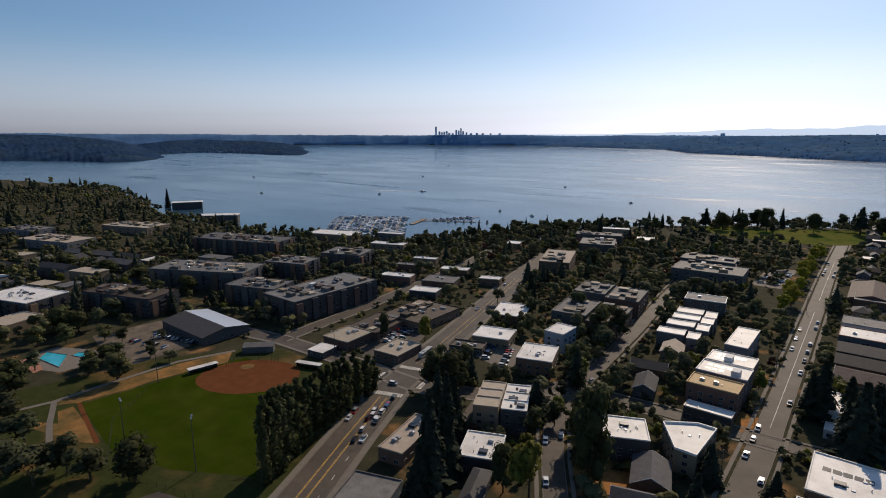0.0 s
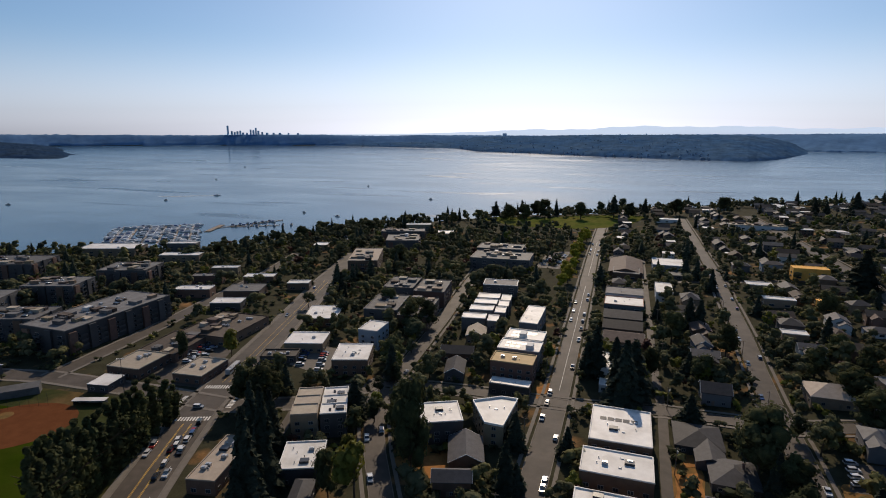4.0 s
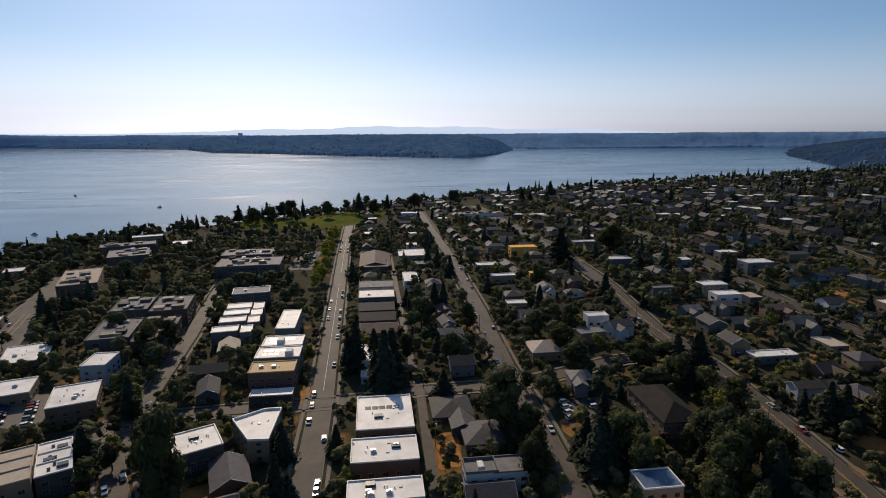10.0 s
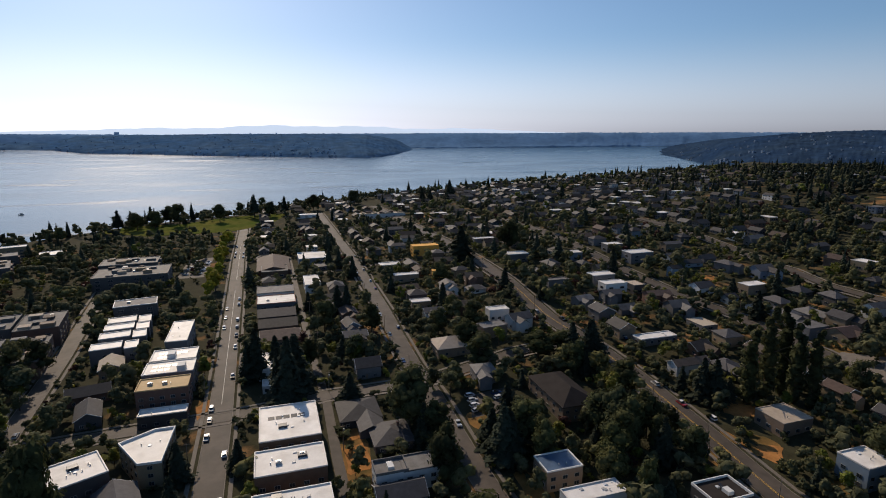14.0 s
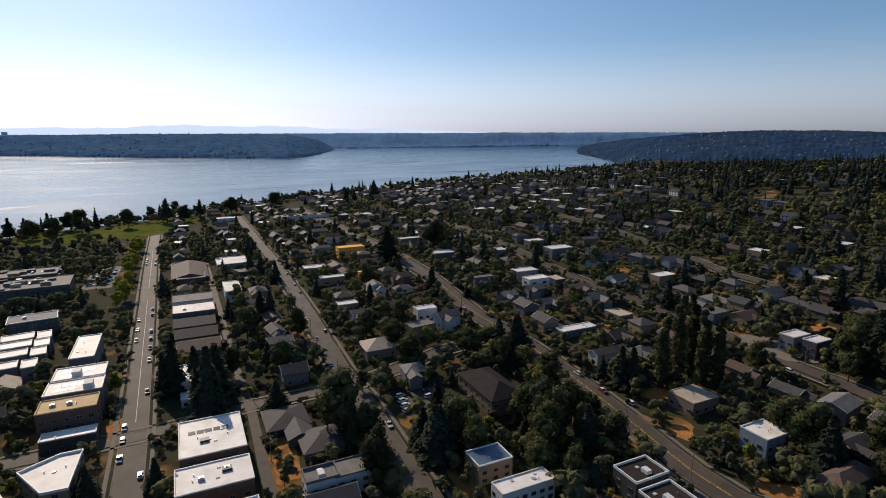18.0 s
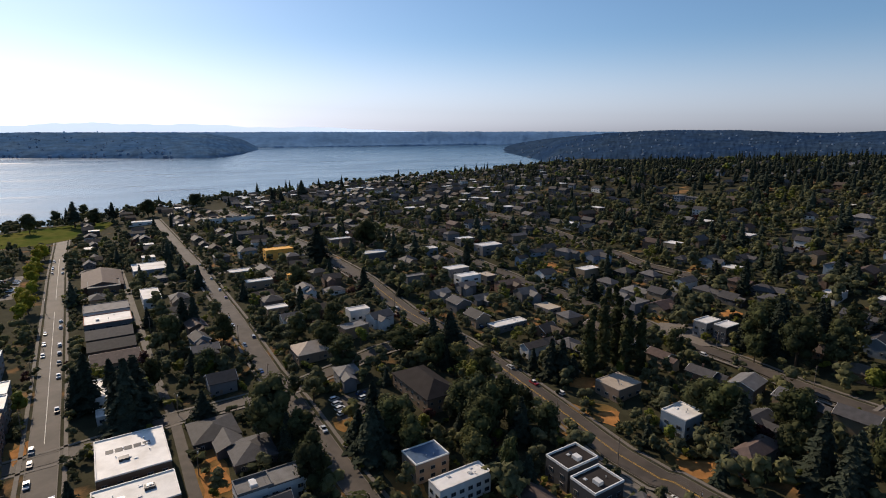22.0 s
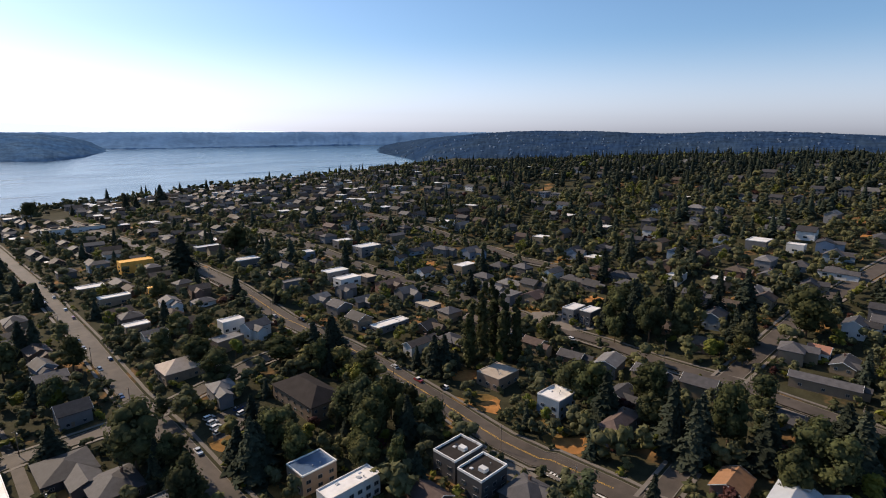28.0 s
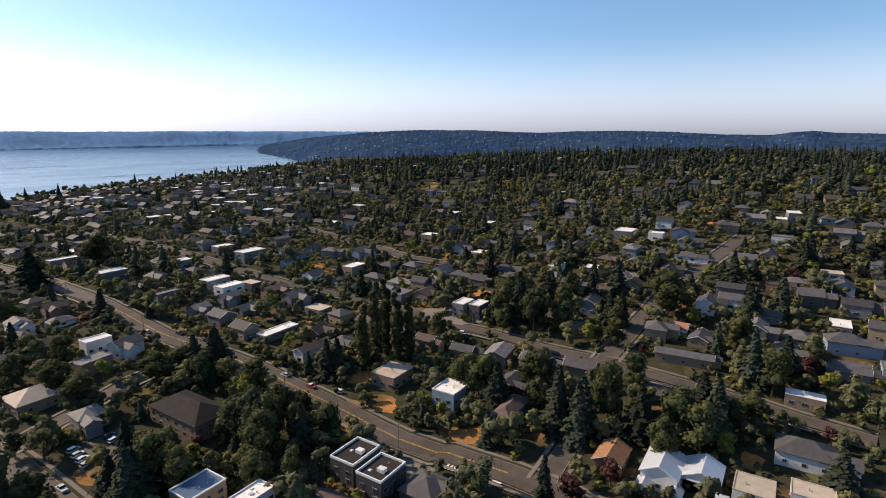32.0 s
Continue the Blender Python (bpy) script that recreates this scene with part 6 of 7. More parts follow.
def park_along(pts, off, spacing, share, sides=(-1, 1), skip=()):
    for a, b in zip(pts, pts[1:]):
        a, b = Vector(a), Vector(b)
        d = (b - a).normalized()
        q = Vector((d.y, -d.x))
        t = 4.0
        while t < (b - a).length - 4:
            for sd in sides:
                if car_rng.random() < share:
                    p = a + d * (t + car_rng.uniform(-1.5, 1.5)) + q * off * sd
                    if math.hypot(p.x, p.y) > 110:
                        car(p.x, p.y, math.degrees(math.atan2(d.y, d.x)) + (180 if sd < 0 else 0), car_rng.choice((0, 0, 1, 1, 2)))
            t += spacing


park_along(STREET_A[1:3], 3.8, 7, 0.3)
park_along(STREET_A[2:5], 3.8, 7, 0.2)
park_along(STREET_A[5:7], 3.8, 9, 0.25)
park_along(STREET_B[1:3], 3.4, 7, 0.3)
park_along(STREET_B[3:8], 3.4, 9, 0.17)
park_along([(161, 130), (163, 170), (166, 234), (162, 294), (164, 362)], 4.6, 9, 0.14)
park_along([(246, 105), (256, 135), (263, 185), (264, 250)], 3.2, 10, 0.14)
park_along([(-72, 149), (-86, 173), (-96, 193), (-104, 220), (-107, 262)], 3.0, 7, 0.28)
park_along([(-143, 104), (-158, 137), (-172, 170)], 6.8, 7, 0.3, sides=(-1,))
park_along([(-155, 131), (-172, 168)], 2.6, 6.6, 0.75, sides=(1,))
park_along([(-155, 131), (-171, 166)], 5.8, 6.6, 0.55, sides=(1,))
park_along([(-198, 262), (-217, 330), (-238, 400)], 4.0, 10, 0.3)


def car_rows(x0, y0, dx, dy, n, deg, rows=1, rx=0.0, ry=0.0, share=0.8):
    for k in range(rows):
        for i in range(n):
            if car_rng.random() < share:
                car(x0 + dx * i + rx * k, y0 + dy * i + ry * k, deg + car_rng.uniform(-3, 3), car_rng.choice((0, 1, 1)), up=0.1, group="cars in the parking lots")


car_rows(-338, 126, 3.6, 1.0, 9, 110, 2, 2, 13, 0.6)
car_rows(-236, 215, -2.0, 5.6, 7, 20, 2, 16, 5)
car_rows(-160, 236, -1.2, 3.0, 8, 20, 2, 13, -3, 0.7)
car_rows(81, 205, 0.5, 4.4, 4, 10, 2, 12, -2, 0.8)
car_rows(192, 175, 1.0, 3.6, 4, 0, 1)
car_rows(-320, 560, 3.0, 1.0, 14, 100, 2, 2, 18, 0.6)
for x, y, dg in ((-177, 181, 15), (-166, 195, 100), (176, 110, 95), (205, 118, 10), (172, 168, 95), (187, 250, 95)):
    car(x, y, dg, car_rng.choice((0, 1)), "car on the road at the crossing")

car_rows(-162, 150, -2.7, 6.4, 4, 113, 2, 3.3, 1.4, 0.9)
car_rows(-226, 222, -1.9, 5.4, 8, 20, 3, 5.5, 1.5, 0.75)
car_rows(-72, 505, 0.4, 5.0, 12, 0, 2, 11, 0, 0.55)
bus(-189, 219, 103)
for x, pts in ((-33.5, (150, 200, 262, 320, 380, 445)), (22, (110, 150, 195, 245, 300, 360)), (62, (140, 190, 250, 310, 380))):
    for y in pts:
        utility_pole(x, y)
AVP = [(149, 84), (152, 118), (154.5, 152), (156.5, 186), (159.5, 226), (158, 262), (156, 300), (157, 345), (158.5, 395)]
for x, y in AVP:
    utility_pole(x, y, 0)
for y in (20, 60, 100, 150, 200, 250, 300):
    utility_pole(238 + min(y, 170) * 0.18, y)


def cable(a, b, z=10.4):
    line = thing("power_line", Matrix.Identity(4), "thin black power lines between the poles", "power line", "power lines")
    for k in (-0.9, 0.0, 0.9):
        s = Solid()
        pts = []
        for i in range(7):
            t = i / 6
            x, y = a[0] + (b[0] - a[0]) * t + k, a[1] + (b[1] - a[1]) * t
            pts.append(Vector((x, y, at(a[0], a[1]) * (1 - t) + at(b[0], b[1]) * t + z - 1.2 * 4 * t * (1 - t) * 0.5)))
        s.stack([[tuple(p + Vector(o)) for o in ((0.02, 0, 0), (-0.02, 0, 0.015), (0, 0, -0.02))] for p in pts])
        part("wire", s.made("wire", BLACK), line)


for a, b in zip(AVP, AVP[1:]):
    cable(a, b)


# ---- single trees that stand out ----
tree_rng = random.Random(4)


def planted(name, x, y, size, wide):
    TAKEN.append((x, y, 1.6 * size * wide + 0.8))
    if name == "broadleaf_tree" and size > 1.3:
        name, size = "large_broadleaf_tree", size * 0.56
    return plant(name, x, y, size, wide, tree_rng)


planted("broadleaf_tree", 90.4, 175.9, 1.69, 1.30)
planted("conifer_tree", 90.6, 195.4, 0.93, 1.46)
planted("broadleaf_tree", 123.9, 173.2, 1.62, 1.53)
planted("broadleaf_tree", 149.0, 197.7, 1.63, 1.35)
planted("broadleaf_tree", 97.4, 243.9, 1.64, 1.37)
planted("broadleaf_tree", 129.9, 243.5, 1.35, 1.75)
planted("conifer_tree", 195.3, 61.0, 1.25, 1.64)
planted("conifer_tree", 194.5, 70.9, 1.44, 1.29)
planted("broadleaf_tree", 203.0, 53.8, 2.43, 0.83)
planted("broadleaf_tree", 218.4, 91.2, 1.68, 1.32)
planted("conifer_tree", 199.2, 40.2, 1.24, 1.64)
planted("broadleaf_tree", 203.2, 27.6, 2.10, 0.94)
planted("conifer_tree", 213.8, 16.4, 1.31, 1.44)
planted("broadleaf_tree", 200.7, 19.8, 1.96, 1.00)
planted("broadleaf_tree", 187.5, 29.8, 1.77, 0.87)
planted("conifer_tree", 257.4, 8.0, 1.47, 1.11)
planted("broadleaf_tree", 252.7, -0.2, 2.01, 0.94)
planted("broadleaf_tree", 285.1, 15.0, 2.09, 0.89)
planted("broadleaf_tree", 311.5, 53.3, 2.49, 1.18)
planted("broadleaf_tree", 272.2, 134.2, 2.27, 0.95)
planted("broadleaf_tree", 271.8, 115.1, 2.46, 0.97)
planted("broadleaf_tree", 276.8, 101.0, 2.41, 0.87)
planted("conifer_tree", 289.5, 132.0, 1.46, 1.46)
planted("conifer_tree", 291.1, 79.4, 1.08, 1.15)
planted("conifer_tree", 290.7, 72.5, 1.13, 1.09)
planted("conifer_tree", 150.0, 58.0, 1.0, 1.15)
planted("broadleaf_tree", 144.8, 78.4, 1.25, 1.12)
planted("broadleaf_tree", 125.4, 162.4, 2.02, 1.03)
planted("conifer_tree", 131.3, 148.2, 1.06, 1.41)
planted("conifer_tree", 80.1, 171.5, 1.09, 1.90)
planted("broadleaf_tree", 91.0, 162.3, 1.63, 0.89)
planted("broadleaf_tree", 49.3, 199.6, 2.69, 1.04)
planted("broadleaf_tree", 57.3, 186.3, 1.64, 1.37)
planted("conifer_tree", 156.1, 235.2, 1.17, 1.90)
planted("light_broadleaf_tree", 144.5, 203.9, 0.92, 1.74)
planted("broadleaf_tree", 224.6, 5.0, 1.53, 1.13)
planted("light_broadleaf_tree", 202.5, 11.4, 1.08, 1.12)
planted("broadleaf_tree", 232.6, 51.1, 1.58, 1.02)
planted("broadleaf_tree", 268.5, 68.8, 1.36, 1.17)
planted("broadleaf_tree", 199.3, 436.7, 2.66, 1.09)
planted("conifer_tree", 156.0, 439.0, 1.60, 1.87)
planted("broadleaf_tree", 204.7, 118.3, 1.39, 1.12)
planted("poplar_tree", -155.6, 94.7, 1.64, 0.99)
planted("poplar_tree", -157.3, 98.4, 1.61, 1.18)
planted("poplar_tree", -160.9, 105.9, 1.52, 1.19)
planted("poplar_tree", -164.1, 113.8, 1.43, 1.29)
planted("poplar_tree", -166.6, 121.9, 1.35, 1.34)
planted("poplar_tree", -171.1, 137.5, 1.30, 1.47)
planted("poplar_tree", -173.3, 145.1, 1.27, 1.46)
planted("poplar_tree", -159.0, 102.1, 1.61, 1.34)
planted("poplar_tree", -162.6, 109.7, 1.47, 1.42)
planted("poplar_tree", -165.7, 118.0, 1.38, 1.55)
planted("poplar_tree", -167.7, 125.9, 1.33, 1.56)
planted("poplar_tree", -170.1, 133.6, 1.35, 1.58)
planted("poplar_tree", -172.2, 141.5, 1.25, 1.64)
planted("poplar_tree", -174.2, 148.8, 1.30, 1.61)
planted("poplar_tree", -176.4, 156.5, 1.24, 1.62)
planted("poplar_tree", -178.1, 163.8, 1.05, 1.90)
planted("poplar_tree", -179.4, 170.2, 0.81, 1.90)
planted("conifer_tree", -108.0, 126.8, 2.16, 0.83)
planted("conifer_tree", -107.4, 120.9, 1.20, 1.47)
planted("conifer_tree", -111.0, 139.9, 2.18, 0.81)
planted("conifer_tree", -123.7, 161.3, 1.46, 1.11)
planted("conifer_tree", -140.8, 171.3, 1.25, 1.26)
planted("broadleaf_tree", -147.4, 189.9, 2.04, 1.17)
planted("broadleaf_tree", -157.4, 189.4, 1.88, 1.01)
planted("light_broadleaf_tree", -80.0, 144.8, 2.52, 0.86)
planted("broadleaf_tree", -89.6, 144.0, 1.71, 0.72)
planted("broadleaf_tree", -65.9, 159.9, 3.89, 0.50)
planted("broadleaf_tree", -82.7, 191.7, 2.18, 0.65)
planted("broadleaf_tree", -194.2, 67.8, 1.58, 1.41)
planted("broadleaf_tree", -218.3, 54.4, 1.30, 1.45)
planted("broadleaf_tree", -226.3, 50.6, 0.92, 1.68)
planted("broadleaf_tree", -251.7, 50.3, 1.28, 1.64)
planted("broadleaf_tree", -305.6, 58.9, 1.76, 1.58)
planted("broadleaf_tree", -288.6, 98.3, 1.30, 1.62)
planted("broadleaf_tree", -306.6, 92.3, 0.81, 1.90)
planted("broadleaf_tree", -282.1, 51.2, 1.13, 1.89)
planted("broadleaf_tree", -207.4, 58.0, 1.07, 1.59)
planted("broadleaf_tree", -219.2, 44.3, 1.25, 1.80)
planted("broadleaf_tree", -238.4, 41.7, 1.09, 1.90)
planted("broadleaf_tree", -317.2, 104.2, 0.89, 1.90)
planted("broadleaf_tree", -291.0, 125.3, 0.57, 1.90)
for x, y, size, wide in ((-352, 116, 0.9, 1.5), (-343, 122, 0.8, 1.4), (-334, 76, 0.9, 1.4), (-318, 96, 0.8, 1.5), (-312, 108, 1.0, 1.4), (-365, 100, 1.1, 1.4), (-372, 88, 1.2, 1.4), (-380, 122, 1.2, 1.3), (-362, 132, 1.0, 1.3), (-318, 128, 0.6, 1.4), (-306, 122, 0.6, 1.5), (-330, 139, 0.5, 1.4)):
    planted("broadleaf_tree", x, y, size, wide)
planted("broadleaf_tree", -438.9, 103.9, 1.17, 1.90)
planted("broadleaf_tree", -392.2, 106.1, 1.45, 1.73)
planted("broadleaf_tree", -378.2, 110.9, 1.43, 1.42)
planted("broadleaf_tree", -401.9, 157.7, 1.43, 1.54)
planted("broadleaf_tree", -399.3, 168.3, 1.67, 1.59)
planted("broadleaf_tree", -397.2, 137.5, 1.17, 1.83)
planted("broadleaf_tree", -411.8, 195.4, 1.34, 1.73)
planted("broadleaf_tree", -305.1, 235.7, 1.04, 1.15)
planted("broadleaf_tree", -473.9, 188.3, 1.43, 1.90)
planted("broadleaf_tree", -516.3, 178.2, 1.48, 1.90)
planted("broadleaf_tree", -566.2, 164.0, 1.54, 1.90)
planted("broadleaf_tree", -504.5, 242.0, 1.08, 1.90)
planted("light_broadleaf_tree", -201.7, 233.5, 1.71, 0.82)
planted("broadleaf_tree", -224.4, 222.4, 1.60, 0.62)
planted("conifer_tree", -35.6, 193.0, 0.86, 1.50)
planted("conifer_tree", -10.5, 273.0, 1.48, 1.31)
planted("conifer_tree", -14.6, 272.8, 1.14, 1.31)
planted("conifer_tree", 7.6, 253.5, 1.56, 1.69)
planted("conifer_tree", -1.1, 283.7, 1.00, 1.54)
planted("broadleaf_tree", -89.6, 244.0, 1.15, 1.22)
planted("broadleaf_tree", -123.8, 303.4, 1.94, 1.06)
planted("broadleaf_tree", -126.4, 326.8, 1.49, 1.22)
planted("broadleaf_tree", -115.3, 248.2, 0.93, 1.59)
planted("broadleaf_tree", -153.1, 334.0, 1.58, 1.20)
planted("broadleaf_tree", -199.3, 459.5, 2.07, 1.22)
for k in range(11):
    planted("bright_street_tree", -45.5 + 2.6 * math.sin(k * 2.3), 428 + k * 24.0, 1.45 + 0.25 * math.sin(k * 1.7), 1.2)
for k in range(13):
    planted("broadleaf_tree" if k % 3 else "light_broadleaf_tree", -95 - 2.2 * k - 3 * math.sin(k * 2.1), 170 + 12.5 * k, 0.95 + 0.2 * math.sin(k * 1.3), 1.15)
for x, y, size, wide in ((112.5, 151.0, 1.75, 1.1), (119.5, 158.0, 1.9, 1.0), (106.5, 143.5, 1.4, 1.1), (142.5, 146.0, 1.5, 1.0), (74.0, 221.0, 1.2, 1.2), (68.5, 231.0, 1.0, 1.2), (105.0, 312.0, 1.5, 1.2), (113.5, 294.0, 1.5, 1.2), (120.0, 385.0, 1.6, 1.2), (146.5, 214.0, 1.3, 1.2)):
    planted("broadleaf_tree", x, y, size, wide)
planted("conifer_tree", 3.6, 239.8, 1.81, 1.26)
planted("conifer_tree", -0.3, 246.2, 1.43, 1.19)
planted("conifer_tree", -33.6, 165.4, 1.09, 1.31)
planted("conifer_tree", -37.5, 199.0, 0.67, 1.59)
planted("broadleaf_tree", 53.5, 211.8, 2.06, 1.01)
planted("broadleaf_tree", 55.5, 187.5, 1.76, 0.90)
planted("broadleaf_tree", 52.3, 161.5, 2.24, 0.77)
planted("broadleaf_tree", 15.0, 277.3, 1.60, 0.93)
planted("conifer_tree", 78.3, 171.7, 1.20, 1.55)
planted("broadleaf_tree", 92.2, 185.1, 1.25, 0.97)
planted("conifer_tree", 30.3, 233.5, 0.77, 1.90)
planted("broadleaf_tree", 38.9, 273.1, 1.58, 1.03)
planted("broadleaf_tree", 54.3, 310.9, 1.77, 0.94)
planted("broadleaf_tree", 28.4, 326.7, 1.84, 1.12)
planted("broadleaf_tree", 90.4, 293.1, 1.52, 1.27)
planted("light_broadleaf_tree", 39.5, 273.0, 1.59, 0.84)
planted("broadleaf_tree", -81.3, 187.9, 1.99, 0.88)
planted("broadleaf_tree", -71.3, 171.0, 1.65, 1.05)
planted("broadleaf_tree", -114.1, 254.5, 1.42, 1.26)
planted("broadleaf_tree", -115.9, 288.5, 1.27, 1.55)
planted("broadleaf_tree", -115.2, 313.1, 1.71, 1.12)
planted("broadleaf_tree", -177.9, 317.7, 1.19, 1.59)
planted("broadleaf_tree", -210.5, 324.6, 1.03, 1.16)
planted("conifer_tree", -30.3, 168.1, 0.59, 1.78)
planted("conifer_tree", -107.1, 237.1, 1.04, 1.24)
planted("conifer_tree", 77.4, 169.0, 1.21, 1.52)
planted("broadleaf_tree", 91.9, 166.5, 1.64, 0.75)
planted("broadleaf_tree", 124.4, 167.3, 2.18, 0.88)
planted("broadleaf_tree", 137.2, 165.2, 1.95, 0.92)
planted("broadleaf_tree", 133.5, 153.4, 1.59, 0.86)
planted("broadleaf_tree", 115.3, 174.3, 1.03, 0.85)
planted("broadleaf_tree", 148.2, 163.2, 1.13, 0.64)
planted("light_broadleaf_tree", 142.5, 194.8, 1.38, 0.96)
planted("broadleaf_tree", 112.7, 132.7, 1.64, 0.61)
planted("broadleaf_tree", 51.6, 209.6, 2.19, 0.78)
planted("conifer_tree", 52.2, 187.5, 1.01, 1.41)
planted("broadleaf_tree", 54.2, 167.2, 1.74, 0.90)
planted("poplar_tree", 195.2, 172.8, 1.71, 1.24)
planted("poplar_tree", 204.6, 172.8, 2.06, 1.17)
planted("poplar_tree", 215.5, 174.0, 2.08, 1.15)
planted("poplar_tree", 214.2, 166.2, 1.80, 1.30)
planted("poplar_tree", 215.7, 159.5, 1.68, 1.15)
planted("conifer_tree", 183.4, 179.0, 1.10, 1.44)
planted("broadleaf_tree", 198.3, 114.9, 2.06, 1.10)
planted("broadleaf_tree", 197.9, 106.0, 2.20, 1.02)
planted("conifer_tree", 192.9, 97.0, 1.26, 1.42)
planted("broadleaf_tree", 244.3, 159.8, 1.45, 1.07)
planted("broadleaf_tree", 306.1, 147.1, 1.53, 1.75)
planted("broadleaf_tree", 223.6, 91.0, 1.51, 1.22)
planted("broadleaf_tree", 198.1, 81.8, 1.54, 0.97)
planted("broadleaf_tree", 98.2, 266.1, 1.61, 1.31)
planted("broadleaf_tree", 143.9, 241.2, 1.44, 1.66)
planted("broadleaf_tree", 139.1, 221.9, 1.66, 1.02)
planted("conifer_tree", 151.2, 230.1, 1.22, 1.23)
planted("conifer_tree", 62.8, 441.0, 0.96, 1.20)
planted("conifer_tree", 186.4, 59.9, 1.40, 1.26)
planted("conifer_tree", 188.4, 68.6, 1.07, 1.26)
planted("broadleaf_tree", 211.9, 45.6, 1.22, 1.07)
planted("conifer_tree", 226.1, 22.8, 1.03, 1.80)
planted("broadleaf_tree", 212.5, 28.7, 1.62, 0.92)
planted("broadleaf_tree", 217.7, 11.7, 1.40, 0.94)
planted("conifer_tree", 199.1, -21.8, 0.90, 1.90)
planted("conifer_tree", 114.0, 135.5, 0.87, 1.47)
planted("broadleaf_tree", 128.5, 171.0, 1.43, 0.87)
planted("broadleaf_tree", 131.5, 162.9, 1.60, 0.66)
planted("broadleaf_tree", 147.3, 165.4, 1.04, 0.79)
planted("conifer_tree", 179.0, 181.6, 1.12, 1.25)
planted("broadleaf_tree", 245.8, -35.1, 1.19, 1.05)
planted("broadleaf_tree", 217.5, 86.7, 1.68, 0.71)
planted("broadleaf_tree", 280.7, -14.7, 1.21, 1.14)
planted("conifer_tree", 275.8, -4.2, 0.96, 1.35)
planted("broadleaf_tree", 263.8, 130.0, 1.40, 0.94)
planted("broadleaf_tree", 309.9, 107.8, 1.78, 1.13)
planted("broadleaf_tree", 312.6, 53.6, 1.61, 1.22)
planted("broadleaf_tree", 288.1, 74.5, 1.23, 1.08)
planted("conifer_tree", 335.5, 0.9, 1.37, 1.27)
planted("conifer_tree", 386.2, 76.3, 0.65, 1.90)
planted("red_leaf_tree", 169.0, 42.0, 1.19, 1.25)
planted("red_leaf_tree", 184.0, 87.1, 0.69, 1.13)
planted("red_leaf_tree", 155.4, 50.7, 1.16, 1.48)
planted("broadleaf_tree", -226.0, 716.4, 1.53, 1.18)
planted("broadleaf_tree", -187.5, 793.8, 1.60, 1.18)
planted("ragged_conifer", -172.6, 805.7, 0.97, 1.90)
planted("broadleaf_tree", -163.7, 812.9, 1.37, 1.18)
planted("ragged_conifer", -149.8, 812.1, 1.16, 1.90)
planted("broadleaf_tree", -135.1, 823.9, 1.81, 1.18)
planted("broadleaf_tree", -129.2, 828.7, 2.26, 1.33)
planted("broadleaf_tree", -102.1, 996.4, 1.31, 1.90)
planted("broadleaf_tree", -81.7, 1012.8, 1.74, 1.90)
planted("broadleaf_tree", -47.0, 1027.1, 1.93, 1.18)
planted("ragged_conifer", -27.4, 1056.5, 1.18, 1.90)
planted("broadleaf_tree", -10.5, 1070.2, 2.08, 1.18)
planted("ragged_conifer", -177.3, 760.0, 1.28, 1.90)
planted("broadleaf_tree", -159.5, 773.4, 2.21, 1.18)
planted("broadleaf_tree", -139.3, 776.4, 2.21, 1.18)
planted("broadleaf_tree", -113.4, 796.9, 2.75, 1.05)
planted("broadleaf_tree", -64.9, 815.6, 2.37, 1.03)
planted("ragged_conifer", -19.5, 840.2, 1.57, 1.80)
planted("broadleaf_tree", 1.8, 842.6, 2.26, 1.18)
planted("ragged_conifer", 23.1, 850.1, 1.30, 1.90)
planted("broadleaf_tree", 67.4, 879.2, 2.39, 1.24)
planted("broadleaf_tree", 136.4, 913.2, 2.09, 1.49)
planted("conifer_tree", 243.5, 879.4, 1.19, 1.90)
planted("conifer_tree", 294.1, 886.6, 1.61, 1.75)
planted("conifer_tree", 256.1, 875.2, 0.94, 1.90)
planted("conifer_tree", 560.2, 1245.3, 1.82, 1.88)
planted("broadleaf_tree", -415.5, 683.9, 1.55, 1.90)
planted("broadleaf_tree", -318.1, 636.9, 1.21, 1.90)
planted("broadleaf_tree", -369.1, 561.3, 1.42, 1.42)
planted("broadleaf_tree", -403.1, 676.4, 1.56, 1.82)
planted("broadleaf_tree", -308.8, 628.1, 1.36, 1.90)
planted("broadleaf_tree", -330.5, 595.2, 1.20, 1.90)
planted("broadleaf_tree", -357.9, 548.3, 1.58, 1.25)
planted("broadleaf_tree", -368.4, 516.5, 1.40, 1.00)
planted("conifer_tree", -1041.0, 475.5, 2.16, 0.93)
planted("broadleaf_tree", -382.5, 441.9, 1.55, 1.89)
planted("broadleaf_tree", -406.3, 422.8, 1.24, 1.90)

# ---- houses of the back streets and their trees ----
def road_gap(x, y):
    """Distance from the nearest road's edge."""
    px, py = x - SEG[:, 0], y - SEG[:, 1]
    t = np.clip((px * SEG[:, 2] + py * SEG[:, 3]) / (SEG[:, 2] ** 2 + SEG[:, 3] ** 2), 0, 1)
    return float((np.hypot(px - t * SEG[:, 2], py - t * SEG[:, 3]) - SEG[:, 4]).min())


SEG = np.array([(a[0], a[1], b[0] - a[0], b[1] - a[1], half) for pts, half in ROADS for a, b in zip(pts, pts[1:])])


def free(x, y, r):
    return all((x - a) ** 2 + (y - b) ** 2 > (r + c) ** 2 for a, b, c in TAKEN.near(x, y))


def on_land(x, y, margin=60):
    r, th = math.hypot(x, y), bearing(x, y)
    return r < float(table(NEAR_SHORE, th)) - margin


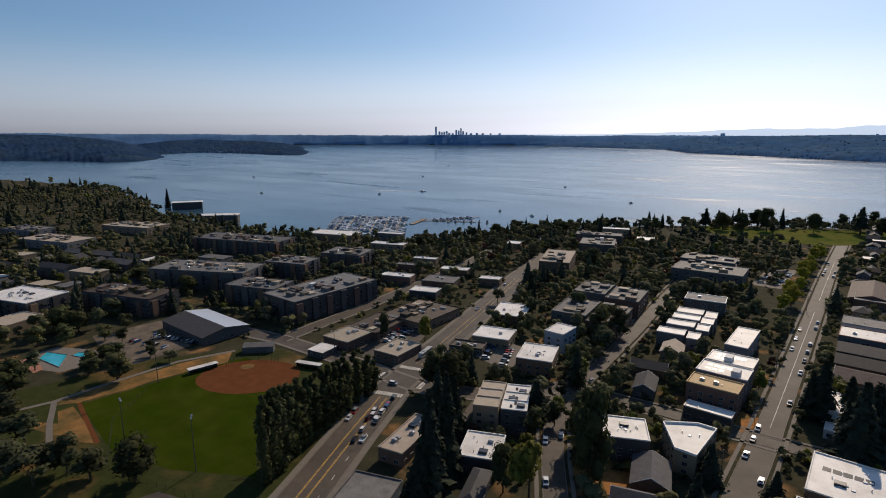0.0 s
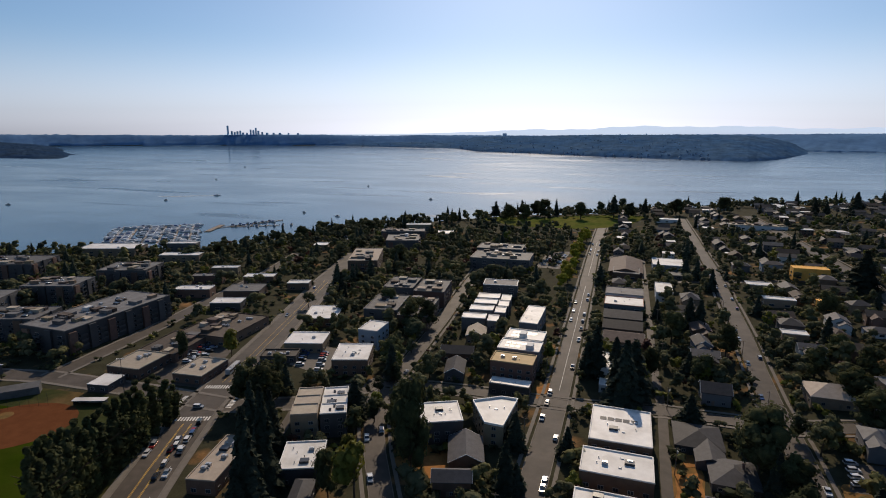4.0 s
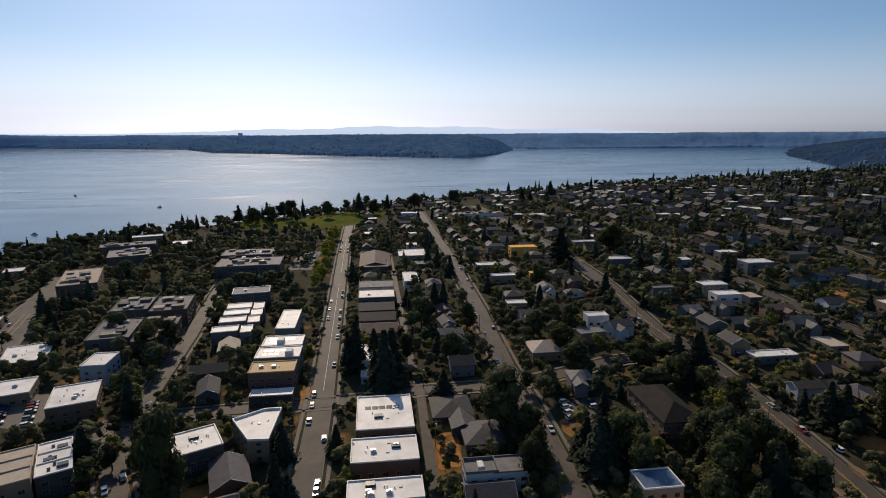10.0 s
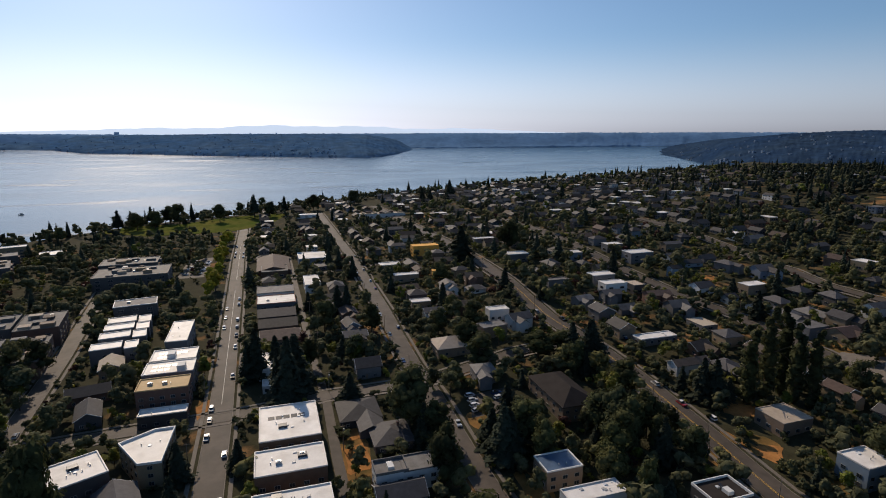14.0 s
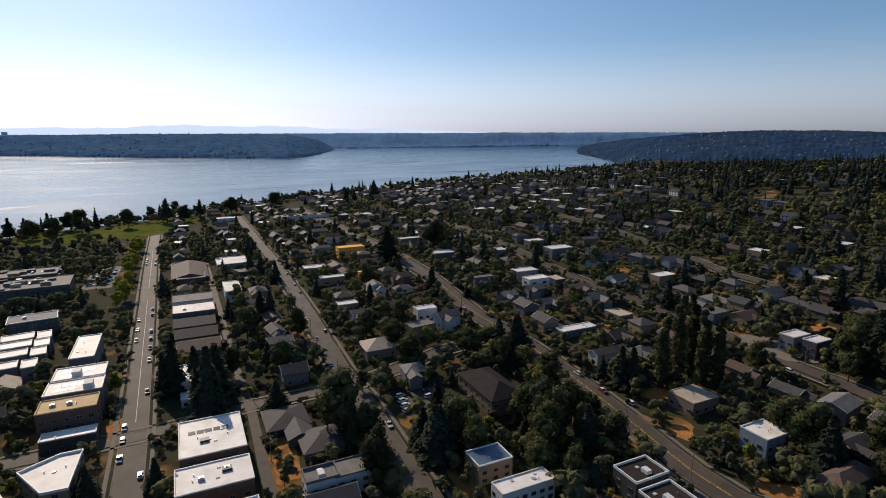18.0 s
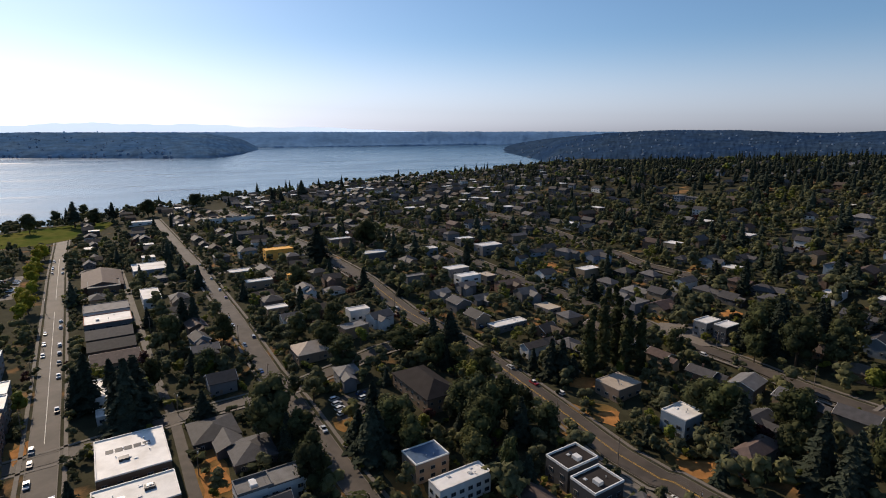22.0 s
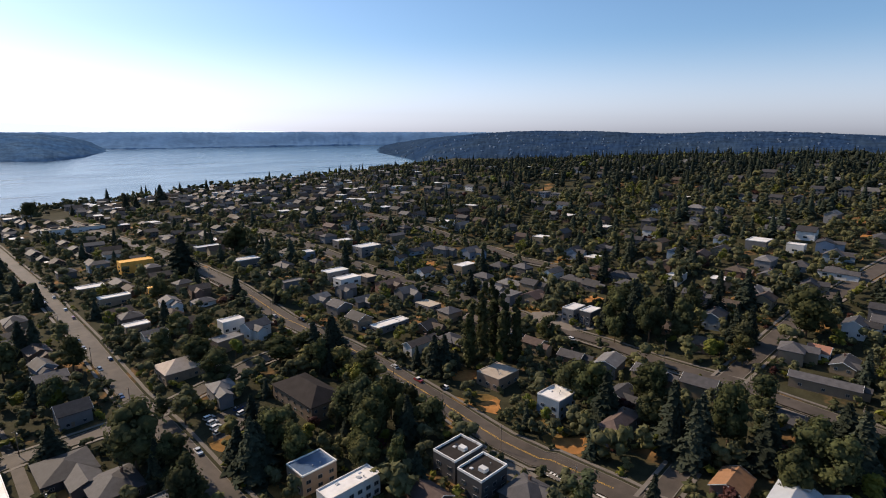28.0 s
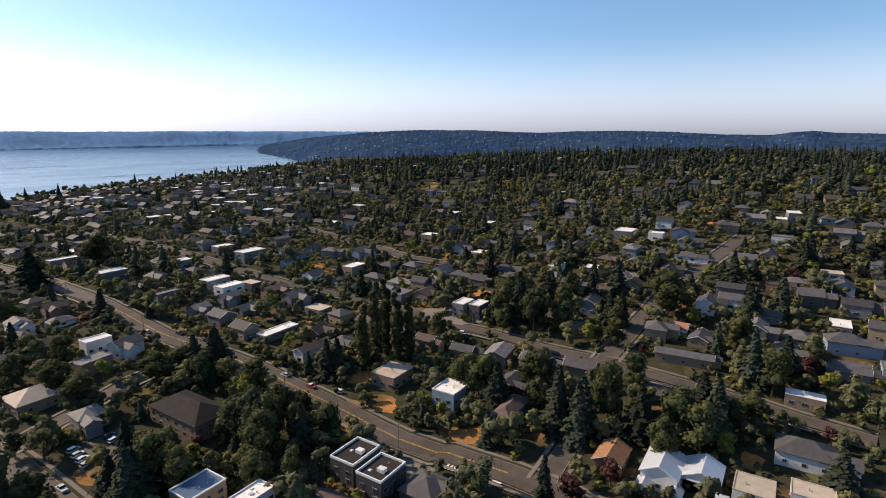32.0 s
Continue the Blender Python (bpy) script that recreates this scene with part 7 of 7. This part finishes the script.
for clear_spot in ((89, 210, 11.0), (153, 68, 6.0), (146, 70, 5.0), (157, 58, 5.0), (163, 74, 4.0)):
    TAKEN.append(clear_spot)
rng = random.Random(11)
HOUSE_LOOKS = [(WALL_T, ROOF_D), (WALL_G, ROOF_D), (WALL_B, ROOF_D), (WALL_T, ROOF_B), (WALL_D, ROOF_D), (WALL_R, ROOF_B), (WALL_G, ROOF_G), (WALL_T, ROOF_D), (WALL_W, ROOF_D), (WALL_G, ROOF_D)]
LOOK_NAMES = {"white_siding": "white", "grey_siding": "grey", "blue_grey_siding": "blue-grey", "tan_stucco": "tan", "charcoal_siding": "charcoal", "brown_brick": "brown"}
SIZES = [(9, 12), (10, 14), (12, 9), (13, 10), (11, 11), (15, 9)]
lots = []
for col, x in enumerate((-4, 42, 92, 116, 138, 190, 213, 236, 286, 308, 330, 354, 380, 402, 424, 448, 474, 497, 520, 566, 612, 658, 704, 760, 806, 860, 910, 960, 1010)):
    y = -150.0
    while y < 1250:
        y += rng.uniform(17, 24)
        lots.append((x + rng.uniform(-4, 4), y))
south = []
for i in range(34):
    for j in range(11):
        a = radians(19.5)
        u, v = -330 - i * 34 + rng.uniform(-5, 5), 40 + j * 36 + rng.uniform(-5, 5)
        south.append((u * math.cos(a) - v * math.sin(a) * 1.0, u * math.sin(a) + v * math.cos(a)))
lots.sort(key=lambda p: math.hypot(*p))
FAR_HOUSES = []
built = 0
for x, y in lots:
    r, th = math.hypot(x, y), bearing(x, y)
    if r < 125 or r > 1350 or th < -3 or th > 100 or not on_land(x, y):
        continue
    w, d = rng.choice(SIZES)
    w, d = w * rng.uniform(0.9, 1.1), d * rng.uniform(0.9, 1.1)
    w, d = round(w * 2) / 2, round(d * 2) / 2
    if not free(x, y, 6.3) or road_gap(x, y) < 5.5 or rng.random() < (0.5 if th > 47 and r > 430 else 0.3 if th > 62 and r > 330 else 0.26 if r > 420 else 0.12):
        continue
    wall, roof = rng.choice(HOUSE_LOOKS)
    built += 1
    near = r < 480
    h = rng.choice((3.0, 3.2, 5.6, 5.8, 6.0))
    flat, hip, deg = rng.random() < 0.17, rng.random() < 0.4, rng.choice((0, 0, 0, 4, -5, 8))
    if built > 185:
        FAR_HOUSES.append((x, y, w, d, h, deg, wall, rng.choice((ROOF_W, ROOF_W, ROOF_G)) if flat else roof, 0.0 if flat else min(w, d) * rng.uniform(0.2, 0.3)))
        TAKEN.append((x, y, math.hypot(w, d) / 2 * 0.9))
    elif flat:
        flat_building(x, y, w, d, h + 0.6, deg, wall, rng.choice((ROOF_W, ROOF_W, ROOF_G, ROOF_T)), label=f"{LOOK_NAMES[wall.name]} flat-roofed house among trees", parapet=0.3, name="house", category="house", gap=4.5 if near else 90, units="v" if near else "")
    else:
        house(x, y, w, d, h, deg, wall, roof, rise=round(min(w, d) * rng.uniform(0.2, 0.3) * 2) / 2, hip=hip, chimney=near and rng.random() < 0.4, windows=r < 620, wing=rng.choice((0, 1, -1)) if near else 0, most=2,
              label=f"{LOOK_NAMES[wall.name]} house with a {'hipped' if hip else 'gabled'} {'brown' if roof is ROOF_B else 'grey' if roof is ROOF_G else 'dark'} roof among trees")


def far_house_rows(rows):
    """The houses further up the hill: bodies, eaved roofs and windows in one mesh."""
    mats, V, F, M = [], [], [], []

    def put(verts, faces, mat, mtx):
        if mat not in mats:
            mats.append(mat)
        o = len(V)
        V.extend(tuple(mtx @ Vector(v)) for v in verts)
        F.extend(tuple(i + o for i in f) for f in faces)
        M.extend([mats.index(mat)] * len(faces))
    for x, y, w, d, h, deg, wall, roof, rise in rows:
        m = pose(x, y, at(x, y), 0, 0, deg)
        s = Solid().box(-w / 2, -d / 2, -3, w / 2, d / 2, h)
        if rise:
            gable_fill(s, w, d, h, rise)
        put(s.v, s.f, wall, m)
        s = Solid()
        for fx in (-0.28, 0.05, 0.3):
            for z in ((1.0,) if h < 4 else (1.0, 3.7)):
                s.box(fx * w, -d / 2 - 0.06, z, fx * w + 1.4, -d / 2 + 0.05, z + 1.2)
                s.box(-w / 2 - 0.06, fx * d, z, -w / 2 + 0.05, fx * d + 1.4, z + 1.2)
        put(s.v, s.f, GLASS, m)
        if rise:
            a, b, t, lo = w / 2 + 0.5, d / 2 + 0.5, 0.25, -0.2
            if d > w:
                v = [(-a, -b, h + lo), (a, -b, h + lo), (a, b, h + lo), (-a, b, h + lo), (0, -b, h + rise + t), (0, b, h + rise + t)]
                f = [(0, 4, 5, 3), (1, 2, 5, 4), (0, 1, 4), (2, 3, 5), (3, 2, 1, 0)]
            else:
                v = [(-a, -b, h + lo), (a, -b, h + lo), (a, b, h + lo), (-a, b, h + lo), (-a, 0, h + rise + t), (a, 0, h + rise + t)]
                f = [(0, 1, 5, 4), (2, 3, 4, 5), (1, 2, 5), (3, 0, 4), (3, 2, 1, 0)]
            put(v, f, roof, m)
        else:
            s = Solid().box(-w / 2 - 0.3, -d / 2 - 0.3, h, w / 2 + 0.3, d / 2 + 0.3, h + 0.4)
            put(s.v, s.f, roof, m)
    me = bpy.data.meshes.new("hillside_houses")
    me.from_pydata(V, [], F)
    for mt in mats:
        me.materials.append(mt)
    me.polygons.foreach_set("material_index", M)
    tagged(new("hillside_houses", me), "houses with dark roofs further up the hillside", "houses", kind="stuff")



for x, y in south:
    r, th = math.hypot(x, y), bearing(x, y)
    if r > 330 and -84 < th < -52 and on_land(x, y) and free(x, y, 7) and road_gap(x, y) > 5 and not (-385 < x < -285 and 60 < y < 160):
        wall, roof = rng.choice(HOUSE_LOOKS)
        w, d = rng.choice(((14, 18), (28, 14), (12, 16), (34, 13), (18, 13)))
        flat = rng.random() < 0.5
        FAR_HOUSES.append((x, y, w, d, rng.choice((3.2, 6.0, 8.8)), 19.5, wall, rng.choice((ROOF_G, ROOF_T, ROOF_T, ROOF_W)) if flat else roof, 0.0 if flat else 2.6))
        TAKEN.append((x, y, math.hypot(w, d) / 2 * 0.8))
far_house_rows(FAR_HOUSES)

# single trees and shrubs near the camera, nearest first
spots = []
for _ in range(17000):
    th = rng.uniform(-82, 99)
    r = 95 + 600 * rng.random() ** 0.7
    spots.append((r, th))
spots.sort()
PATCH = 0.014
LEFT = {"conifer_tree": 80, "broadleaf_tree": 150, "light_broadleaf_tree": 60, "red_leaf_tree": 40}
MID = {"conifer_tree": [], "broadleaf_tree": [], "light_broadleaf_tree": [], "red_leaf_tree": []}
SITE = [(-290, -60, -20, 165), (-60, -34, 415, 690), (-385, -285, 60, 160), (-265, -175, 160, 262), (76, 102, 198, 221), (-178, -138, 225, 270)]
for r, th in spots:
    x, y = r * math.sin(radians(th)), r * math.cos(radians(th))
    if not on_land(x, y, 25):
        continue
    if any(a < x < b and c < y < d for a, b, c, d in SITE[1:]) or (-290 < x < -118 and -20 < y < 178):
        continue
    lush = noise.noise((x * PATCH, y * PATCH, 3.0))
    town = th < -6
    if rng.random() > (0.66 if town else 0.72) + lush * 0.8 + (0.1 if th > 40 else 0):
        continue
    size = rng.choice((rng.uniform(0.45, 0.85), rng.uniform(0.55, 1.0), rng.uniform(0.9, 1.5)))
    if not free(x, y, 2.3 * size) or road_gap(x, y) < (-1.3 if size < 0.8 else 0.6):
        continue
    k = rng.random()
    hill = float(smooth_step((r - 300) / 300)) * (1 if th > 35 else 0.3)
    if k < 0.035 + 0.04 * hill + (0.07 if th > 60 and r > 300 else 0):
        kind, size, wide = "conifer_tree", rng.uniform(0.5, 1.15) * (1.1 if th > 60 and r > 300 else 1), rng.uniform(1.25, 1.75)
    elif k < 0.84:
        kind, wide = "broadleaf_tree", rng.uniform(0.85, 1.3)
    elif k < 0.94:
        kind, size, wide = "light_broadleaf_tree", size * 0.8, rng.uniform(0.9, 1.3)
    else:
        kind, size, wide = "red_leaf_tree", size * 0.9, 1.15
    TAKEN.append((x, y, 1.9 * size))
    if LEFT[kind] > 0:
        LEFT[kind] -= 1
        plant(kind, x, y, size, wide, rng)
    else:
        MID[kind].append((x, y, at(x, y) - 0.3, size, wide, rng.uniform(0, 6.3), rng.randrange(2)))

# low garden shrubs, and hedges and bushes between them
shrubs = 0
for _ in range(4000):
    th, r = rng.uniform(-45, 98), rng.uniform(100, 330)
    x, y = r * math.sin(radians(th)), r * math.cos(radians(th))
    if shrubs >= 130 or any(a < x < b and c < y < d for a, b, c, d in SITE[1:]) or (-290 < x < -118 and -20 < y < 178) or not free(x, y, 0.6) or road_gap(x, y) < -1.0:
        continue
    shrubs += 1
    plant("shrub" if rng.random() < 0.8 else "yellow_shrub", x, y, rng.uniform(0.6, 1.6), rng.uniform(0.9, 1.4), rng)


def woodland(name, label, places, kinds, mat):
    """Many far trees as one mesh."""
    V, F, o = [], [], 0
    for x, y, z, s, w, a, k in places:
        v, f = kinds[k]
        c, n = math.cos(a) * s * w, math.sin(a) * s * w
        V.append(np.stack([v[:, 0] * c - v[:, 1] * n + x, v[:, 0] * n + v[:, 1] * c + y, v[:, 2] * s + z], 1))
        F.extend([tuple(i + o for i in q) for q in f])
        o += len(v)
    if V:
        ob = new(name, mesh(name, np.concatenate(V).tolist(), F, mat, True))
        tagged(ob, label, "trees", kind="stuff")


def raw(me):
    v = np.empty(len(me.vertices) * 3)
    me.vertices.foreach_get("co", v)
    return v.reshape(-1, 3), [tuple(p.vertices) for p in me.polygons]


bushes = {"b": [], "y": []}
for _ in range(9000):
    th = rng.uniform(-60, 99)
    r = 100 + 560 * rng.random() ** 0.8
    x, y = r * math.sin(radians(th)), r * math.cos(radians(th))
    if not on_land(x, y, 30) or any(a < x < b and c < y < d for a, b, c, d in SITE[1:]) or (-290 < x < -118 and -20 < y < 178) or not free(x, y, 0.3) or road_gap(x, y) < -1.2:
        continue
    bushes["b" if rng.random() < 0.82 else "y"].append((x, y, at(x, y) - 0.1, rng.uniform(0.8, 2.6), rng.uniform(1.0, 1.7), rng.uniform(0, 6.3), rng.randrange(2)))
    if len(bushes["b"]) > 3600:
        break
bush_shapes = [raw(broad_crown(94 + i, 1.9, 1.3, n=2, clumps=7, size=0.42, low=0.05, sides=4, corners=3, core=0.9)) for i in range(2)]
woodland("garden_bushes", "low green bushes and hedges between the gardens", bushes["b"], bush_shapes, LEAF_D)
woodland("light_garden_bushes", "pale green bushes between the gardens", bushes["y"], bush_shapes, LEAF_Y)
woodland("garden_conifers", "dark conifers in the gardens", MID["conifer_tree"], [raw(conifer_crown(80 + i, 18, 4.2, 13, 7, ragged=0.4, sprays=1, full=1.35)) for i in range(2)], LEAF_C)
woodland("garden_trees", "green broadleaf trees filling the gardens", MID["broadleaf_tree"], [raw(broad_crown(84 + i, 10, 4.6, n=5, clumps=10, size=0.85, low=0.15, sides=4, corners=3, core=0.9)) for i in range(2)], LEAF_D)
woodland("light_garden_trees", "yellow-green trees in the gardens", MID["light_broadleaf_tree"], [raw(broad_crown(88 + i, 9, 4.0, n=5, clumps=21, size=0.85, sides=4, corners=3)) for i in range(2)], LEAF_Y)
woodland("red_garden_trees", "dark red trees in the gardens", MID["red_leaf_tree"], [raw(broad_crown(90 + i, 7, 3.4, n=5, clumps=21, size=0.85, sides=4, corners=3)) for i in range(2)], LEAF_P)
far_con = [raw(conifer_crown(100 + i, 17, 4.0 + 0.4 * i, 8, 5, ragged=0.4, sprays=1, full=1.5)) for i in range(3)]
far_broad = [raw(broad_crown(110 + i, 10, 4.6, n=5, clumps=6, size=0.95, low=0.12, sides=4, corners=3, core=0.94)) for i in range(3)]
groups = {"c": [], "b": [], "d": [], "y": []}
tries = 0
for _ in range(60000):
    th = rng.uniform(-88, 100)
    r = (560 if th > -50 else 400) + 1150 * rng.random() ** 0.8
    x, y = r * math.sin(radians(th)), r * math.cos(radians(th))
    if not on_land(x, y, 12 if r > 600 else 30):
        continue
    lush = noise.noise((x * 0.006, y * 0.006, 9.0))
    dense = 0.68 + (0.3 if th > 44 and r > 600 else 0) + (-0.1 if th < -50 else 0) + 0.5 * smooth_step((th - 35) / 40) * smooth_step((r - 450) / 350) + (0.35 if r > 1000 else 0)
    if rng.random() > dense - 0.12 + lush * 1.0:
        continue
    if not free(x, y, 2.5) or road_gap(x, y) < 1.5:
        continue
    if (x < -140 and y < 200 - 0.1 * x and x > -300) or (-185 < x < 20 and 728 < y < 860):
        continue
    s = rng.uniform(0.65, 1.25) if rng.random() < 0.7 else rng.uniform(1.2, 1.8)
    wild = smooth_step((th - 30) / 40) * smooth_step((r - 500) / 300)
    key = "c" if rng.random() < 0.05 + 0.30 * wild + 0.05 * float(th > 62) else "b" if rng.random() < 0.95 else "y"
    if key == "b" and rng.random() < 0.14 + 0.80 * wild + 0.5 * noise.noise((x * 0.011, y * 0.011, 3.0)):
        key = "d"
    groups[key].append((x, y, at(x, y) - 0.3, s * (0.78 + 0.1 * float(wild) if key == "c" else 0.9 + 0.25 * float(wild)), rng.uniform(0.9, 1.25), rng.uniform(0, 6.3), rng.randrange(3)))
    tries += 1
    if tries > 7400:
        break
# trees between the houses south along the lake
for _ in range(800):
    th, r = rng.uniform(-90, -56), rng.uniform(430, 1900)
    x, y = r * math.sin(radians(th)), r * math.cos(radians(th))
    if on_land(x, y, 15) and free(x, y, 2.0) and road_gap(x, y) > 1:
        key = "c" if rng.random() < 0.12 else "b"
        groups[key].append((x, y, at(x, y) - 0.3, rng.uniform(0.8, 1.6), rng.uniform(1.0, 1.4), rng.uniform(0, 6.3), rng.randrange(3)))
# the band of trees along the near shore
for _ in range(900):
    th = rng.uniform(-40, 46)
    edge = float(table(NEAR_SHORE, th))
    r = edge - 12 - 75 * rng.random() ** 1.3
    x, y = r * math.sin(radians(th)), r * math.cos(radians(th))
    if rng.random() > 0.6 + 0.5 * noise.noise((th * 0.35, 4.0, 1.0)) or not free(x, y, 2.0):
        continue
    key = "c" if rng.random() < 0.13 else "b"
    groups[key].append((x, y, at(x, y) - 0.3, rng.uniform(0.7, 1.7) * (0.85 if key == "c" else 1.0), rng.uniform(1.0, 1.4), rng.uniform(0, 6.3), rng.randrange(3)))
woodland("conifer_woods", "dark conifers on the hillside", groups["c"], far_con, LEAF_C)
woodland("broadleaf_woods", "green broadleaf trees between far houses", groups["b"], far_broad, LEAF_D)
woodland("dark_woods", "dense dark green trees on the wooded hillside", groups["d"], far_broad, LEAF_C)
woodland("light_woods", "yellow-green trees between far houses", groups["y"], far_broad, LEAF_Y)
